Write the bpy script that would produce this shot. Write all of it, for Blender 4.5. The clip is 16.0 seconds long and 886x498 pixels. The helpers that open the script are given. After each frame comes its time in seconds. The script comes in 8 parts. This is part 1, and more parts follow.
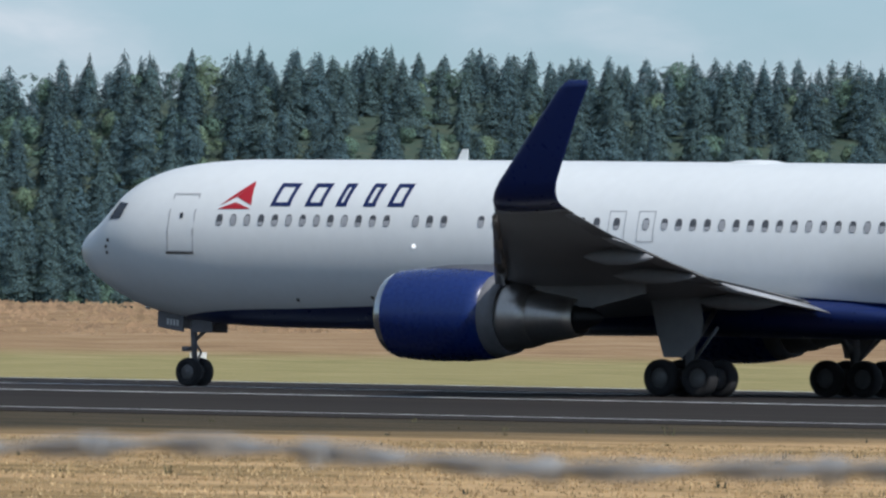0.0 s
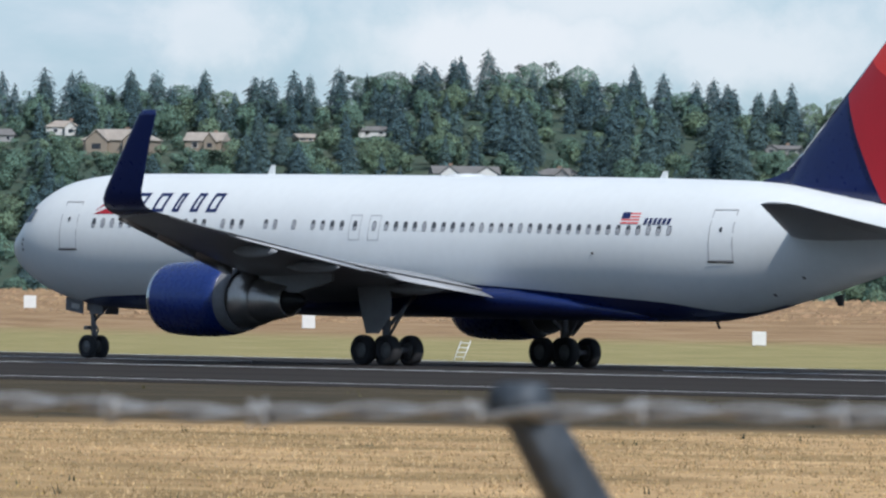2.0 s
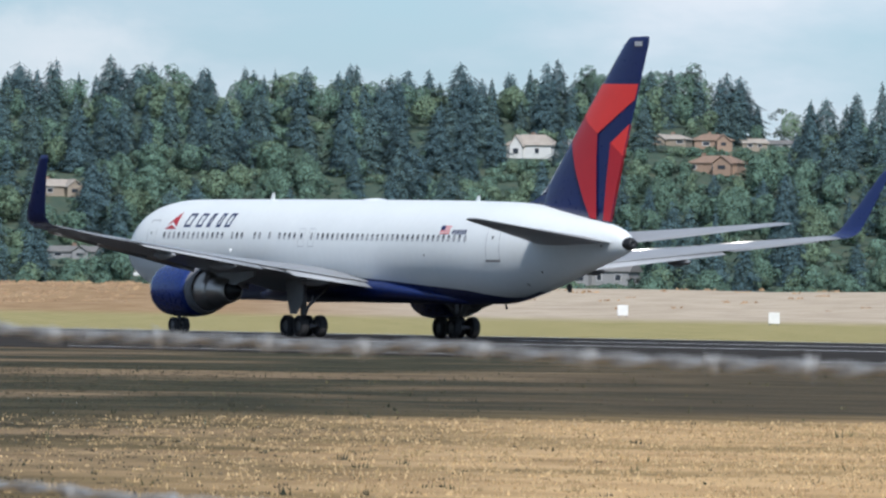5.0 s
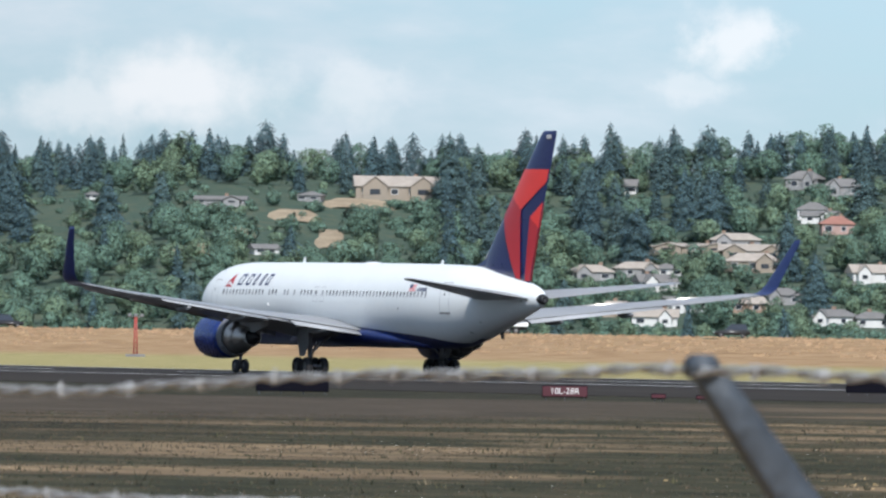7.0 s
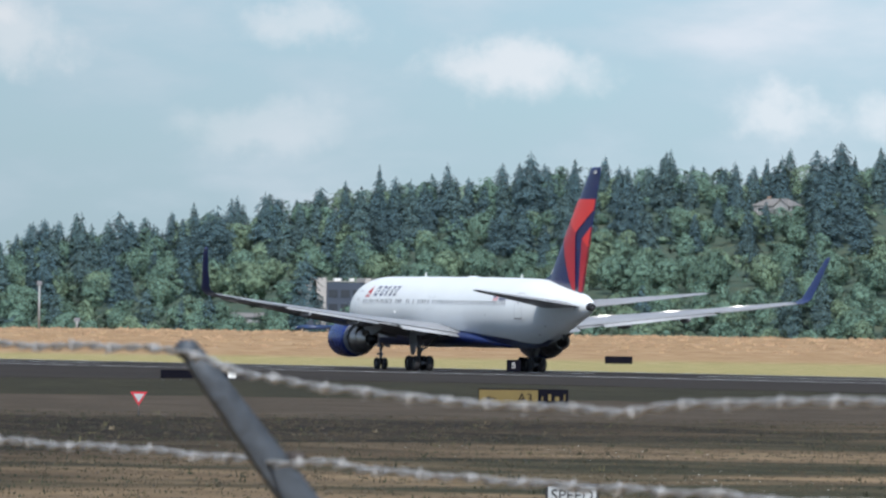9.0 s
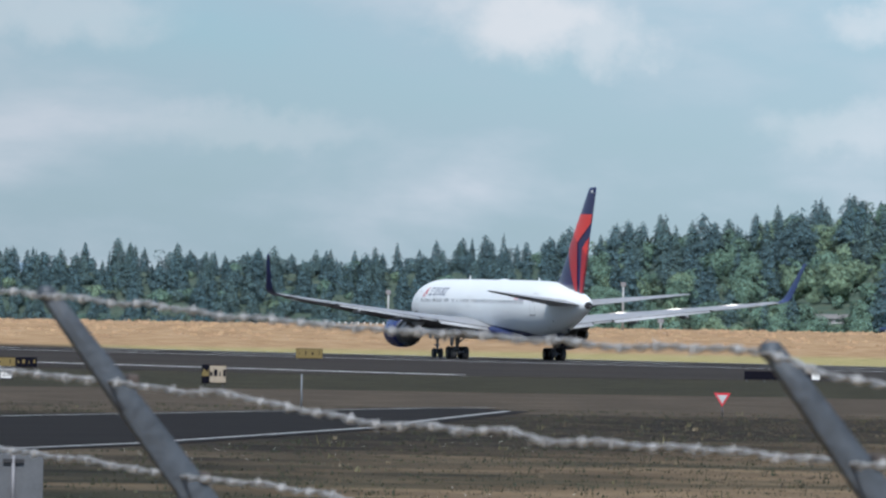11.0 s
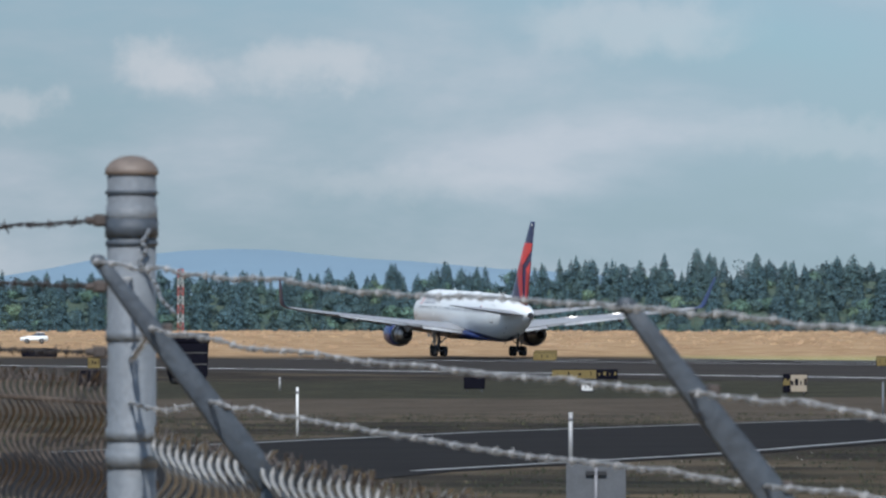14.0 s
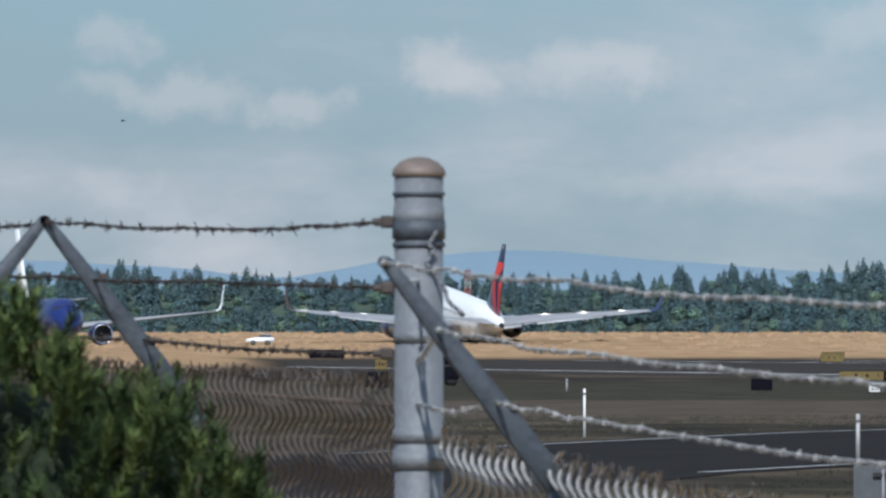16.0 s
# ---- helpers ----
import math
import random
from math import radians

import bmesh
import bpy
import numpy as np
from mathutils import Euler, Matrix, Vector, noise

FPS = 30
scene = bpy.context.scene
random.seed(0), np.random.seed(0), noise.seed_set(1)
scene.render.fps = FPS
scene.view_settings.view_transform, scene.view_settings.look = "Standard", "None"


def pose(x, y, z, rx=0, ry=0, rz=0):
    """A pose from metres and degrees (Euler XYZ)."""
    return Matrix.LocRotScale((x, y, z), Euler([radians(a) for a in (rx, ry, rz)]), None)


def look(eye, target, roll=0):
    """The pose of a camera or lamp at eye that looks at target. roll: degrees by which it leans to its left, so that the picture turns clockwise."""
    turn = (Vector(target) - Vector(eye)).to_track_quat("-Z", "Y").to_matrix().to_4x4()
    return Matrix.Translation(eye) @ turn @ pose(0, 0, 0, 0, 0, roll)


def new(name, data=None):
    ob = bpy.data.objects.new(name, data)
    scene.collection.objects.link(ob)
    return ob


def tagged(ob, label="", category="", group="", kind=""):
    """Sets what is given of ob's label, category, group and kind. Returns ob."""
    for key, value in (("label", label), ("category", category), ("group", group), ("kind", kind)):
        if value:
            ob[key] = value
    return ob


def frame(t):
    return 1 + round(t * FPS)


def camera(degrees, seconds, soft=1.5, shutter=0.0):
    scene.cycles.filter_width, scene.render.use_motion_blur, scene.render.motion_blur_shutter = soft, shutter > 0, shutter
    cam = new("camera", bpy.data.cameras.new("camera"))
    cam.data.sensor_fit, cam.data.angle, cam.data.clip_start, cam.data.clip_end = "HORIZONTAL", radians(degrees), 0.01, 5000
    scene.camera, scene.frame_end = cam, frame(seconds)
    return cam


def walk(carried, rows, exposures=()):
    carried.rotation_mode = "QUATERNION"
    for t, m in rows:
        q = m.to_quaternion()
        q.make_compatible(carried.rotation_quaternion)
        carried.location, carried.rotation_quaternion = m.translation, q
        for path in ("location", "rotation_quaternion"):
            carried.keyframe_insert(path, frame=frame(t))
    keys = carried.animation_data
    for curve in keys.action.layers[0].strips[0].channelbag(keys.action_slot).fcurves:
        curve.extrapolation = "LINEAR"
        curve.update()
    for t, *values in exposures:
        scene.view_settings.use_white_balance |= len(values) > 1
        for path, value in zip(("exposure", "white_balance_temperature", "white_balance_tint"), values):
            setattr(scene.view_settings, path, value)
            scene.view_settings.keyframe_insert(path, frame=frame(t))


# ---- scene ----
EYE = Vector((0.0, 0.0, 2.43))
LANE = 269.5          # the runway's centre line lies at this x, and runs along y

# ---- camera and its walk ----
cam = camera(4.904, 16.0, soft=2.4)
cam.data.dof.use_dof = True
cam.data.dof.focus_distance = 420.0
cam.data.dof.aperture_fstop = 76.0


def aim(azimuth, tilt, roll):
    a, b = radians(azimuth), radians(tilt)
    way = Vector((math.cos(a) * math.cos(b), math.sin(a) * math.cos(b), math.sin(b)))
    return look(EYE, EYE + way * 100.0, roll)


# seconds, azimuth from the x axis, tilt, roll
PAN = [
    (0.0, 35.441, 0.371, 0.78),
    (0.5, 38.967, 0.354, 0.74),
    (1.0, 42.464, 0.331, 0.79),
    (1.5, 45.148, 0.317, 0.76),
    (2.0, 47.534, 0.302, 0.87),
    (2.5, 50.492, 0.287, 0.81),
    (3.0, 52.799, 0.279, 0.83),
    (3.5, 54.852, 0.278, 0.80),
    (4.0, 56.812, 0.266, 0.84),
    (4.2, 57.529, 0.264, 0.77),
    (6.3, 64.312, 0.267, 0.81),
    (6.5, 64.828, 0.301, 0.81),
    (7.0, 65.978, 0.504, 0.83),
    (7.5, 67.052, 0.530, 0.89),
    (8.0, 68.170, 0.521, 0.71),
    (8.5, 69.537, 0.507, 0.89),
    (9.0, 70.629, 0.504, 0.79),
    (9.5, 71.553, 0.498, 0.84),
    (10.0, 72.319, 0.489, 0.79),
    (10.2, 72.665, 0.479, 0.96),
    (12.3, 75.536, 0.486, 0.02),
    (12.5, 75.814, 0.492, 0.02),
    (13.0, 76.346, 0.493, -0.00),
    (13.5, 76.699, 0.487, -0.00),
    (14.0, 77.067, 0.493, -0.00),
    (14.5, 77.417, 0.492, 0.02),
    (15.0, 77.818, 0.507, -0.00),
    (15.5, 78.268, 0.511, 0.01),
    (16.0, 78.657, 0.501, -0.01),
]
walk(cam, [(t, aim(a, b, r)) for t, a, b, r in PAN], exposures=[(0.0, -0.32, 6050, 11), (1.5, -0.20, 6000, 11), (4.0, -0.18, 5950, 11), (6.5, 0.14, 6150, 11.5), (10.2, 0.14, 6000, 11.5), (12.5, -0.02, 5900, 10.5), (16.0, -0.02, 5950, 10.5)])

# ---- world and sun ----
SUN_AZ, SUN_EL = 252.0, 42.0      # direction towards the sun, degrees from the x axis and above the ground


# azimuth, height over the horizon, half width, half height (degrees) and density of the heaped clouds
CLOUDS = [(53.66, 1.28, 0.09, 0.20, 0.75), (45.9, 1.45, 0.75, 0.22, 0.7), (44.6, 1.6, 0.5, 0.2, 0.6), (42.0, 1.62, 0.9, 0.2, 0.4), (48.8, 1.5, 0.35, 0.22, 0.6), (47.2, 1.45, 0.85, 0.26, 0.85), (46.6, 1.75, 0.8, 0.25, 0.7),
          (67.50, 1.38, 0.45, 0.20, 0.85), (67.95, 1.27, 0.35, 0.12, 0.6), (68.75, 1.30, 0.24, 0.11, 0.6), (66.42, 1.38, 0.25, 0.14, 0.45), (64.42, 1.68, 0.22, 0.15, 0.75), (64.60, 1.40, 0.22, 0.09, 0.4),
          (62.6, 1.3, 0.6, 0.16, 0.4), (70.24, 1.49, 0.38, 0.12, 0.75), (71.4, 1.75, 0.3, 0.1, 0.5), (71.65, 1.17, 0.35, 0.11, 0.35), (73.38, 1.73, 0.42, 0.17, 0.85), (73.0, 1.65, 0.3, 0.14, 0.6),
          (77.85, 1.50, 0.36, 0.11, 0.55), (78.62, 1.48, 0.22, 0.12, 0.65), (79.46, 1.33, 0.19, 0.10, 0.5), (80.12, 1.36, 0.42, 0.09, 0.45), (80.5, 1.66, 0.2, 0.12, 0.4), (79.85, 0.5, 0.24, 0.06, 0.35),
          (80.5, 0.86, 0.16, 0.08, 0.3), (76.0, 1.72, 0.5, 0.13, 0.4), (75.0, 1.1, 0.6, 0.10, 0.25), (77.2, 0.85, 0.7, 0.08, 0.25)]


def make_world():
    w = bpy.data.worlds.new("sky")
    scene.world = w
    w.use_nodes = True
    nt = w.node_tree
    nt.nodes.clear()
    N, L = nt.nodes.new, nt.links.new
    out, bg = N("ShaderNodeOutputWorld"), N("ShaderNodeBackground")
    sky = N("ShaderNodeTexSky")
    sky.sky_type, sky.sun_disc = "NISHITA", False
    sky.sun_elevation, sky.sun_rotation = radians(SUN_EL), radians(90.0 - SUN_AZ)
    sky.air_density, sky.dust_density, sky.ozone_density = 1.0, 0.6, 1.0
    tc = N("ShaderNodeTexCoord")
    mp = N("ShaderNodeMapping")
    mp.inputs["Scale"].default_value = (24, 24, 66)
    mp.inputs["Location"].default_value = (3.1, 7.7, 0.4)
    L(tc.outputs["Generated"], mp.inputs["Vector"])
    n1 = N("ShaderNodeTexNoise")
    n1.inputs["Scale"].default_value, n1.inputs["Detail"].default_value, n1.inputs["Roughness"].default_value = 1.0, 8.0, 0.55
    n1.inputs["Distortion"].default_value = 0.12
    L(mp.outputs[0], n1.inputs["Vector"])
    ramp = N("ShaderNodeValToRGB")
    ramp.color_ramp.elements[0].position, ramp.color_ramp.elements[1].position = 0.27, 0.68
    L(n1.outputs["Fac"], ramp.inputs[0])
    tint = N("ShaderNodeValToRGB")
    tint.color_ramp.elements[0].position, tint.color_ramp.elements[1].position = 0.46, 0.72
    tint.color_ramp.elements[0].color, tint.color_ramp.elements[1].color = (4.3, 5.3, 5.8, 1), (6.2, 6.6, 6.8, 1)
    L(n1.outputs["Fac"], tint.inputs[0])
    # heaped clouds with firm tops, by azimuth and height over the horizon in degrees
    axes, flat, rise = N("ShaderNodeSeparateXYZ"), N("ShaderNodeMath"), N("ShaderNodeMath")
    L(tc.outputs["Generated"], axes.inputs[0])
    flat.operation, rise.operation = "ARCTAN2", "ARCSINE"
    L(axes.outputs["Y"], flat.inputs[0])
    L(axes.outputs["X"], flat.inputs[1])
    L(axes.outputs["Z"], rise.inputs[0])
    place, degrees_ = N("ShaderNodeCombineXYZ"), N("ShaderNodeVectorMath")
    L(flat.outputs[0], place.inputs["X"])
    L(rise.outputs[0], place.inputs["Y"])
    degrees_.operation = "SCALE"
    degrees_.inputs["Scale"].default_value = 180.0 / math.pi
    L(place.outputs[0], degrees_.inputs[0])
    ragged = N("ShaderNodeTexNoise")
    ragged.inputs["Scale"].default_value, ragged.inputs["Detail"].default_value, ragged.inputs["Roughness"].default_value = 2.6, 7.0, 0.6
    L(degrees_.outputs[0], ragged.inputs["Vector"])
    shift, bent = N("ShaderNodeVectorMath"), N("ShaderNodeVectorMath")
    shift.operation, bent.operation = "MULTIPLY_ADD", "ADD"
    shift.inputs[1].default_value, shift.inputs[2].default_value = (0.9, 0.46, 0), (-0.45, -0.23, 0)
    L(ragged.outputs["Color"], shift.inputs[0])
    L(degrees_.outputs[0], bent.inputs[0])
    L(shift.outputs[0], bent.inputs[1])
    masked = None
    for az_, el_, w_, h_, much in CLOUDS:
        off, size, far = N("ShaderNodeVectorMath"), N("ShaderNodeVectorMath"), N("ShaderNodeVectorMath")
        off.operation, size.operation, far.operation = "SUBTRACT", "MULTIPLY", "LENGTH"
        off.inputs[1].default_value = (az_, el_, 0)
        size.inputs[1].default_value = (1 / w_, 1 / h_, 0)
        L(bent.outputs[0], off.inputs[0])
        L(off.outputs[0], size.inputs[0])
        L(size.outputs[0], far.inputs[0])
        edge = N("ShaderNodeMapRange")
        edge.interpolation_type = "SMOOTHSTEP"
        edge.inputs["From Min"].default_value, edge.inputs["From Max"].default_value = 1.75, 0.35
        edge.inputs["To Max"].default_value = much
        L(far.outputs["Value"], edge.inputs[0])
        if masked is None:
            masked = edge.outputs[0]
        else:
            most = N("ShaderNodeMath")
            most.operation = "MAXIMUM"
            L(masked, most.inputs[0])
            L(edge.outputs[0], most.inputs[1])
            masked = most.outputs[0]
    heaped = N("ShaderNodeMix")
    heaped.data_type = "RGBA"
    heaped.inputs["B"].default_value = (7.5, 7.5, 7.35, 1)
    L(masked, heaped.inputs["Factor"])
    mix = N("ShaderNodeMix")
    mix.data_type = "RGBA"
    blue = N("ShaderNodeMix")
    blue.data_type, blue.blend_type = "RGBA", "MULTIPLY"
    blue.inputs["Factor"].default_value = 1.0
    blue.inputs["B"].default_value = (0.52, 0.71, 0.98, 1)
    L(sky.outputs[0], blue.inputs["A"])
    L(ramp.outputs[0], mix.inputs["Factor"])
    L(blue.outputs["Result"], mix.inputs["A"])
    L(tint.outputs[0], mix.inputs["B"])
    # the sky is brighter towards one side than towards the other
    side = N("ShaderNodeVectorMath")
    side.operation = "DOT_PRODUCT"
    side.inputs[1].default_value = (math.cos(radians(40)), math.sin(radians(40)), 0)
    L(tc.outputs["Generated"], side.inputs[0])
    gain = N("ShaderNodeMapRange")
    gain.interpolation_type = "SMOOTHSTEP"
    gain.inputs["From Min"].default_value, gain.inputs["From Max"].default_value = 0.75, 1.0
    gain.inputs["To Min"].default_value, gain.inputs["To Max"].default_value = 0.70, 1.20
    L(side.outputs["Value"], gain.inputs[0])
    lit = N("ShaderNodeVectorMath")
    lit.operation = "SCALE"
    # and round the sun
    near, halo, whole = N("ShaderNodeVectorMath"), N("ShaderNodeMapRange"), N("ShaderNodeMath")
    near.operation, whole.operation, halo.interpolation_type = "DOT_PRODUCT", "MULTIPLY", "SMOOTHSTEP"
    near.inputs[1].default_value = (math.cos(radians(SUN_AZ)) * math.cos(radians(SUN_EL)), math.sin(radians(SUN_AZ)) * math.cos(radians(SUN_EL)), math.sin(radians(SUN_EL)))
    halo.inputs["From Min"].default_value, halo.inputs["From Max"].default_value = 0.0, 1.0
    halo.inputs["To Min"].default_value, halo.inputs["To Max"].default_value = 1.0, 2.1
    L(tc.outputs["Generated"], near.inputs[0])
    L(near.outputs["Value"], halo.inputs[0])
    L(gain.outputs[0], whole.inputs[0])
    L(halo.outputs[0], whole.inputs[1])
    L(mix.outputs["Result"], heaped.inputs["A"])
    L(heaped.outputs["Result"], lit.inputs[0])
    L(whole.outputs[0], lit.inputs["Scale"])
    L(lit.outputs[0], bg.inputs[0])
    bg.inputs[1].default_value = 0.115
    L(bg.outputs[0], out.inputs[0])


make_world()
sun_data = bpy.data.lights.new("sun", "SUN")
sun_data.energy, sun_data.angle, sun_data.color = 4.6, radians(0.6), (1.0, 0.94, 0.85)
sun = new("sun", sun_data)
a, e = radians(SUN_AZ), radians(SUN_EL)
sun.matrix_world = look((0, 0, 300), Vector((0, 0, 300)) - Vector((math.cos(a) * math.cos(e), math.sin(a) * math.cos(e), math.sin(e))))


# ---- materials ----
def mat(name, colour, rough=0.5, metal=0.0, vary=0.12, scale=3.0, fine=40.0, bump=0.0, second=None, random=0.0, island=0.0, coat=0.0, stretch=(1, 1, 1), gloss=0.5, leafy=False):
    """A surface with variation at two scales."""
    m = bpy.data.materials.new(name)
    m.use_nodes = True
    nt = m.node_tree
    N, L = nt.nodes.new, nt.links.new
    p = nt.nodes["Principled BSDF"]
    tc, mp = N("ShaderNodeTexCoord"), N("ShaderNodeMapping")
    mp.inputs["Scale"].default_value = stretch
    L(tc.outputs["Object"], mp.inputs[0])
    big, small = N("ShaderNodeTexNoise"), N("ShaderNodeTexNoise")
    big.inputs["Scale"].default_value, big.inputs["Detail"].default_value = scale, 4
    small.inputs["Scale"].default_value, small.inputs["Detail"].default_value = fine, 5
    L(mp.outputs[0], big.inputs["Vector"])
    L(mp.outputs[0], small.inputs["Vector"])
    add = N("ShaderNodeMath")
    add.operation = "ADD"
    L(big.outputs["Fac"], add.inputs[0])
    L(small.outputs["Fac"], add.inputs[1])
    ramp = N("ShaderNodeMapRange")
    ramp.inputs["From Min"].default_value, ramp.inputs["From Max"].default_value = 0.65, 1.35
    L(add.outputs[0], ramp.inputs[0])
    col = N("ShaderNodeMix")
    col.data_type = "RGBA"
    c = Vector(colour)
    d = Vector(second) if second else c * (1 + vary)
    lo = c * (1 - vary)
    col.inputs["A"].default_value = (*lo, 1)
    col.inputs["B"].default_value = (*d, 1)
    L(ramp.outputs[0], col.inputs["Factor"])
    last = col.outputs["Result"]
    for amount, kind in ((random, "ShaderNodeObjectInfo"), (island, "ShaderNodeNewGeometry")):
        if amount:
            src = N(kind)
            hsv = N("ShaderNodeHueSaturation")
            mr = N("ShaderNodeMapRange")
            mr.inputs["To Min"].default_value, mr.inputs["To Max"].default_value = 1 - amount, 1 + amount
            L(src.outputs["Random" if kind.endswith("Info") else "Random Per Island"], mr.inputs[0])
            L(mr.outputs[0], hsv.inputs["Value"])
            L(last, hsv.inputs["Color"])
            last = hsv.outputs[0]
    L(last, p.inputs["Base Color"])
    p.inputs["Roughness"].default_value, p.inputs["Metallic"].default_value = rough, metal
    p.inputs["Coat Weight"].default_value = coat
    rr = N("ShaderNodeMapRange")
    rr.inputs["To Min"].default_value, rr.inputs["To Max"].default_value = max(0.02, rough - 0.08), min(1, rough + 0.08)
    L(small.outputs["Fac"], rr.inputs[0])
    L(rr.outputs[0], p.inputs["Roughness"])
    if bump:
        b = N("ShaderNodeBump")
        b.inputs["Strength"].default_value, b.inputs["Distance"].default_value = min(1, bump), 0.02
        L(small.outputs["Fac"], b.inputs["Height"])
        L(b.outputs[0], p.inputs["Normal"])
    p.inputs["Specular IOR Level"].default_value = gloss
    if leafy:
        # sprays of leaves take the light like the rounded crown they belong to
        at = N("ShaderNodeAttribute")
        at.attribute_name = "spread"
        L(at.outputs["Vector"], p.inputs["Normal"])
        # light also comes through the leaves
        thin, both = N("ShaderNodeBsdfTranslucent"), N("ShaderNodeMixShader")
        L(last, thin.inputs["Color"])
        both.inputs[0].default_value = 0.12
        L(p.outputs[0], both.inputs[1])
        L(thin.outputs[0], both.inputs[2])
        # a spray of leaves is open: part of the light passes between them
        gaps, open_ = N("ShaderNodeBsdfTransparent"), N("ShaderNodeMixShader")
        holes, share = N("ShaderNodeTexNoise"), N("ShaderNodeMapRange")
        holes.inputs["Scale"].default_value, holes.inputs["Detail"].default_value, holes.inputs["Roughness"].default_value = 1.25, 4.0, 0.62
        L(tc.outputs["Object"], holes.inputs["Vector"])
        share.inputs["From Min"].default_value, share.inputs["From Max"].default_value = 0.43, 0.56
        share.inputs["To Min"].default_value, share.inputs["To Max"].default_value = 0.10, 0.86
        L(holes.outputs["Fac"], share.inputs[0])
        L(share.outputs[0], open_.inputs[0])
        L(both.outputs[0], open_.inputs[1])
        L(gaps.outputs[0], open_.inputs[2])
        L(open_.outputs[0], nt.nodes["Material Output"].inputs["Surface"])
    return m


M = {}
M["white"] = mat("white_paint", (0.735, 0.76, 0.755), 0.36, vary=0.03, scale=0.4, fine=3, coat=0.0)
M["navy"] = mat("navy_paint", (0.008, 0.019, 0.095), 0.30, vary=0.1, scale=0.7, fine=5, gloss=0.5)
M["nacelle"] = mat("blue_nacelle_paint", (0.007, 0.024, 0.135), 0.28, vary=0.08, scale=0.7, fine=5, coat=0.2)
M["red"] = mat("red_paint", (0.74, 0.045, 0.04), 0.35, vary=0.05, scale=1, fine=8)
M["darkred"] = mat("dark_red_paint", (0.42, 0.018, 0.03), 0.35, vary=0.05, scale=1, fine=8)
M["flap"] = mat("pale_flap_paint", (0.37, 0.38, 0.395), 0.40, vary=0.12, scale=0.4, fine=3, gloss=0.15)
M["wing"] = mat("grey_wing_paint", (0.27, 0.278, 0.292), 0.38, vary=0.12, scale=0.4, fine=3, gloss=0.15)
M["steel"] = mat("bare_metal", (0.50, 0.48, 0.46), 0.34, metal=0.9, vary=0.12, scale=0.8, fine=9)
M["hotmetal"] = mat("heat_stained_metal", (0.10, 0.095, 0.09), 0.5, metal=0.6, vary=0.2)
M["lip"] = mat("polished_inlet_lip", (0.70, 0.72, 0.74), 0.2, metal=1.0, vary=0.03)
M["gear"] = mat("gear_grey_paint", (0.15, 0.15, 0.16), 0.5, vary=0.2, scale=4)
M["tyre"] = mat("tyre_rubber", (0.018, 0.018, 0.02), 0.85, vary=0.2, scale=5)
M["hub"] = mat("wheel_hub", (0.16, 0.16, 0.16), 0.5, metal=0.3, vary=0.2)
M["glass"] = mat("dark_window", (0.03, 0.035, 0.045), 0.12, vary=0.2)
M["cabin"] = mat("cabin_window", (0.085, 0.09, 0.10), 0.2, vary=0.2)
M["blind"] = mat("window_blind", (0.36, 0.37, 0.39), 0.5, vary=0.2)
M["seam"] = mat("panel_seam", (0.42, 0.43, 0.44), 0.6, vary=0.1)
M["black"] = mat("black_paint", (0.012, 0.012, 0.014), 0.5, vary=0.2)
M["signblack"] = mat("matt_black_panel", (0.007, 0.007, 0.011), 0.95, vary=0.2, gloss=0.02)
M["yellow"] = mat("sign_yellow", (0.122, 0.086, 0.019), 0.5, vary=0.12, scale=2)
M["signred"] = mat("sign_red", (0.061, 0.008, 0.014), 0.5, vary=0.12, scale=2)
M["signwhite"] = mat("sign_white", (0.62, 0.62, 0.60), 0.5, vary=0.08, scale=2)
M["galv"] = mat("galvanised_steel", (0.135, 0.15, 0.165), 0.62, metal=0.1, vary=0.18, scale=14, fine=90, bump=0.15)
M["galvdark"] = mat("weathered_galvanised_arm", (0.045, 0.056, 0.070), 0.6, metal=0.1, vary=0.3, scale=10, fine=80, bump=0.15)
M["fabric"] = mat("chain_link_wire", (0.272, 0.268, 0.256), 0.6, metal=0.1, vary=0.4, scale=3, fine=60, stretch=(1, 0.3, 6))
M["wire"] = mat("galvanised_wire", (0.306, 0.306, 0.302), 0.5, metal=0.15, vary=0.3, scale=20, fine=120)
M["rust"] = mat("rusty_wire", (0.094, 0.072, 0.056), 0.8, metal=0.1, vary=0.45, scale=3, fine=60, stretch=(1, 0.3, 7))
M["bolt"] = mat("weathered_bolt_shaded_end", (0.055, 0.045, 0.04), 0.7, metal=0.2, vary=0.35, scale=20, fine=120)
M["cap"] = mat("post_cap_bronze", (0.15, 0.12, 0.10), 0.6, metal=0.1, vary=0.25, scale=18)
M["bark"] = mat("bark", (0.09, 0.07, 0.055), 0.9, vary=0.3, scale=1, fine=10)
M["asphalt"] = mat("runway_asphalt", (0.030, 0.0265, 0.0250), 0.95, vary=0.4, scale=0.12, fine=0.8, stretch=(1, 0.06, 1), gloss=0.08)
M["shoulder"] = mat("shoulder_asphalt", (0.032, 0.027, 0.023), 0.97, vary=0.4, scale=0.14, fine=0.9, stretch=(1, 0.05, 1), gloss=0.08)
M["roadtar"] = mat("perimeter_asphalt", (0.0165, 0.0150, 0.0145), 0.95, vary=0.35, scale=0.2, fine=1.5, gloss=0.05)
M["edgeline"] = mat("worn_edge_paint", (0.30, 0.30, 0.29), 0.7, vary=0.4, scale=0.6, fine=3)
M["line"] = mat("road_paint", (0.62, 0.62, 0.60), 0.6, vary=0.35, scale=0.5, fine=2)


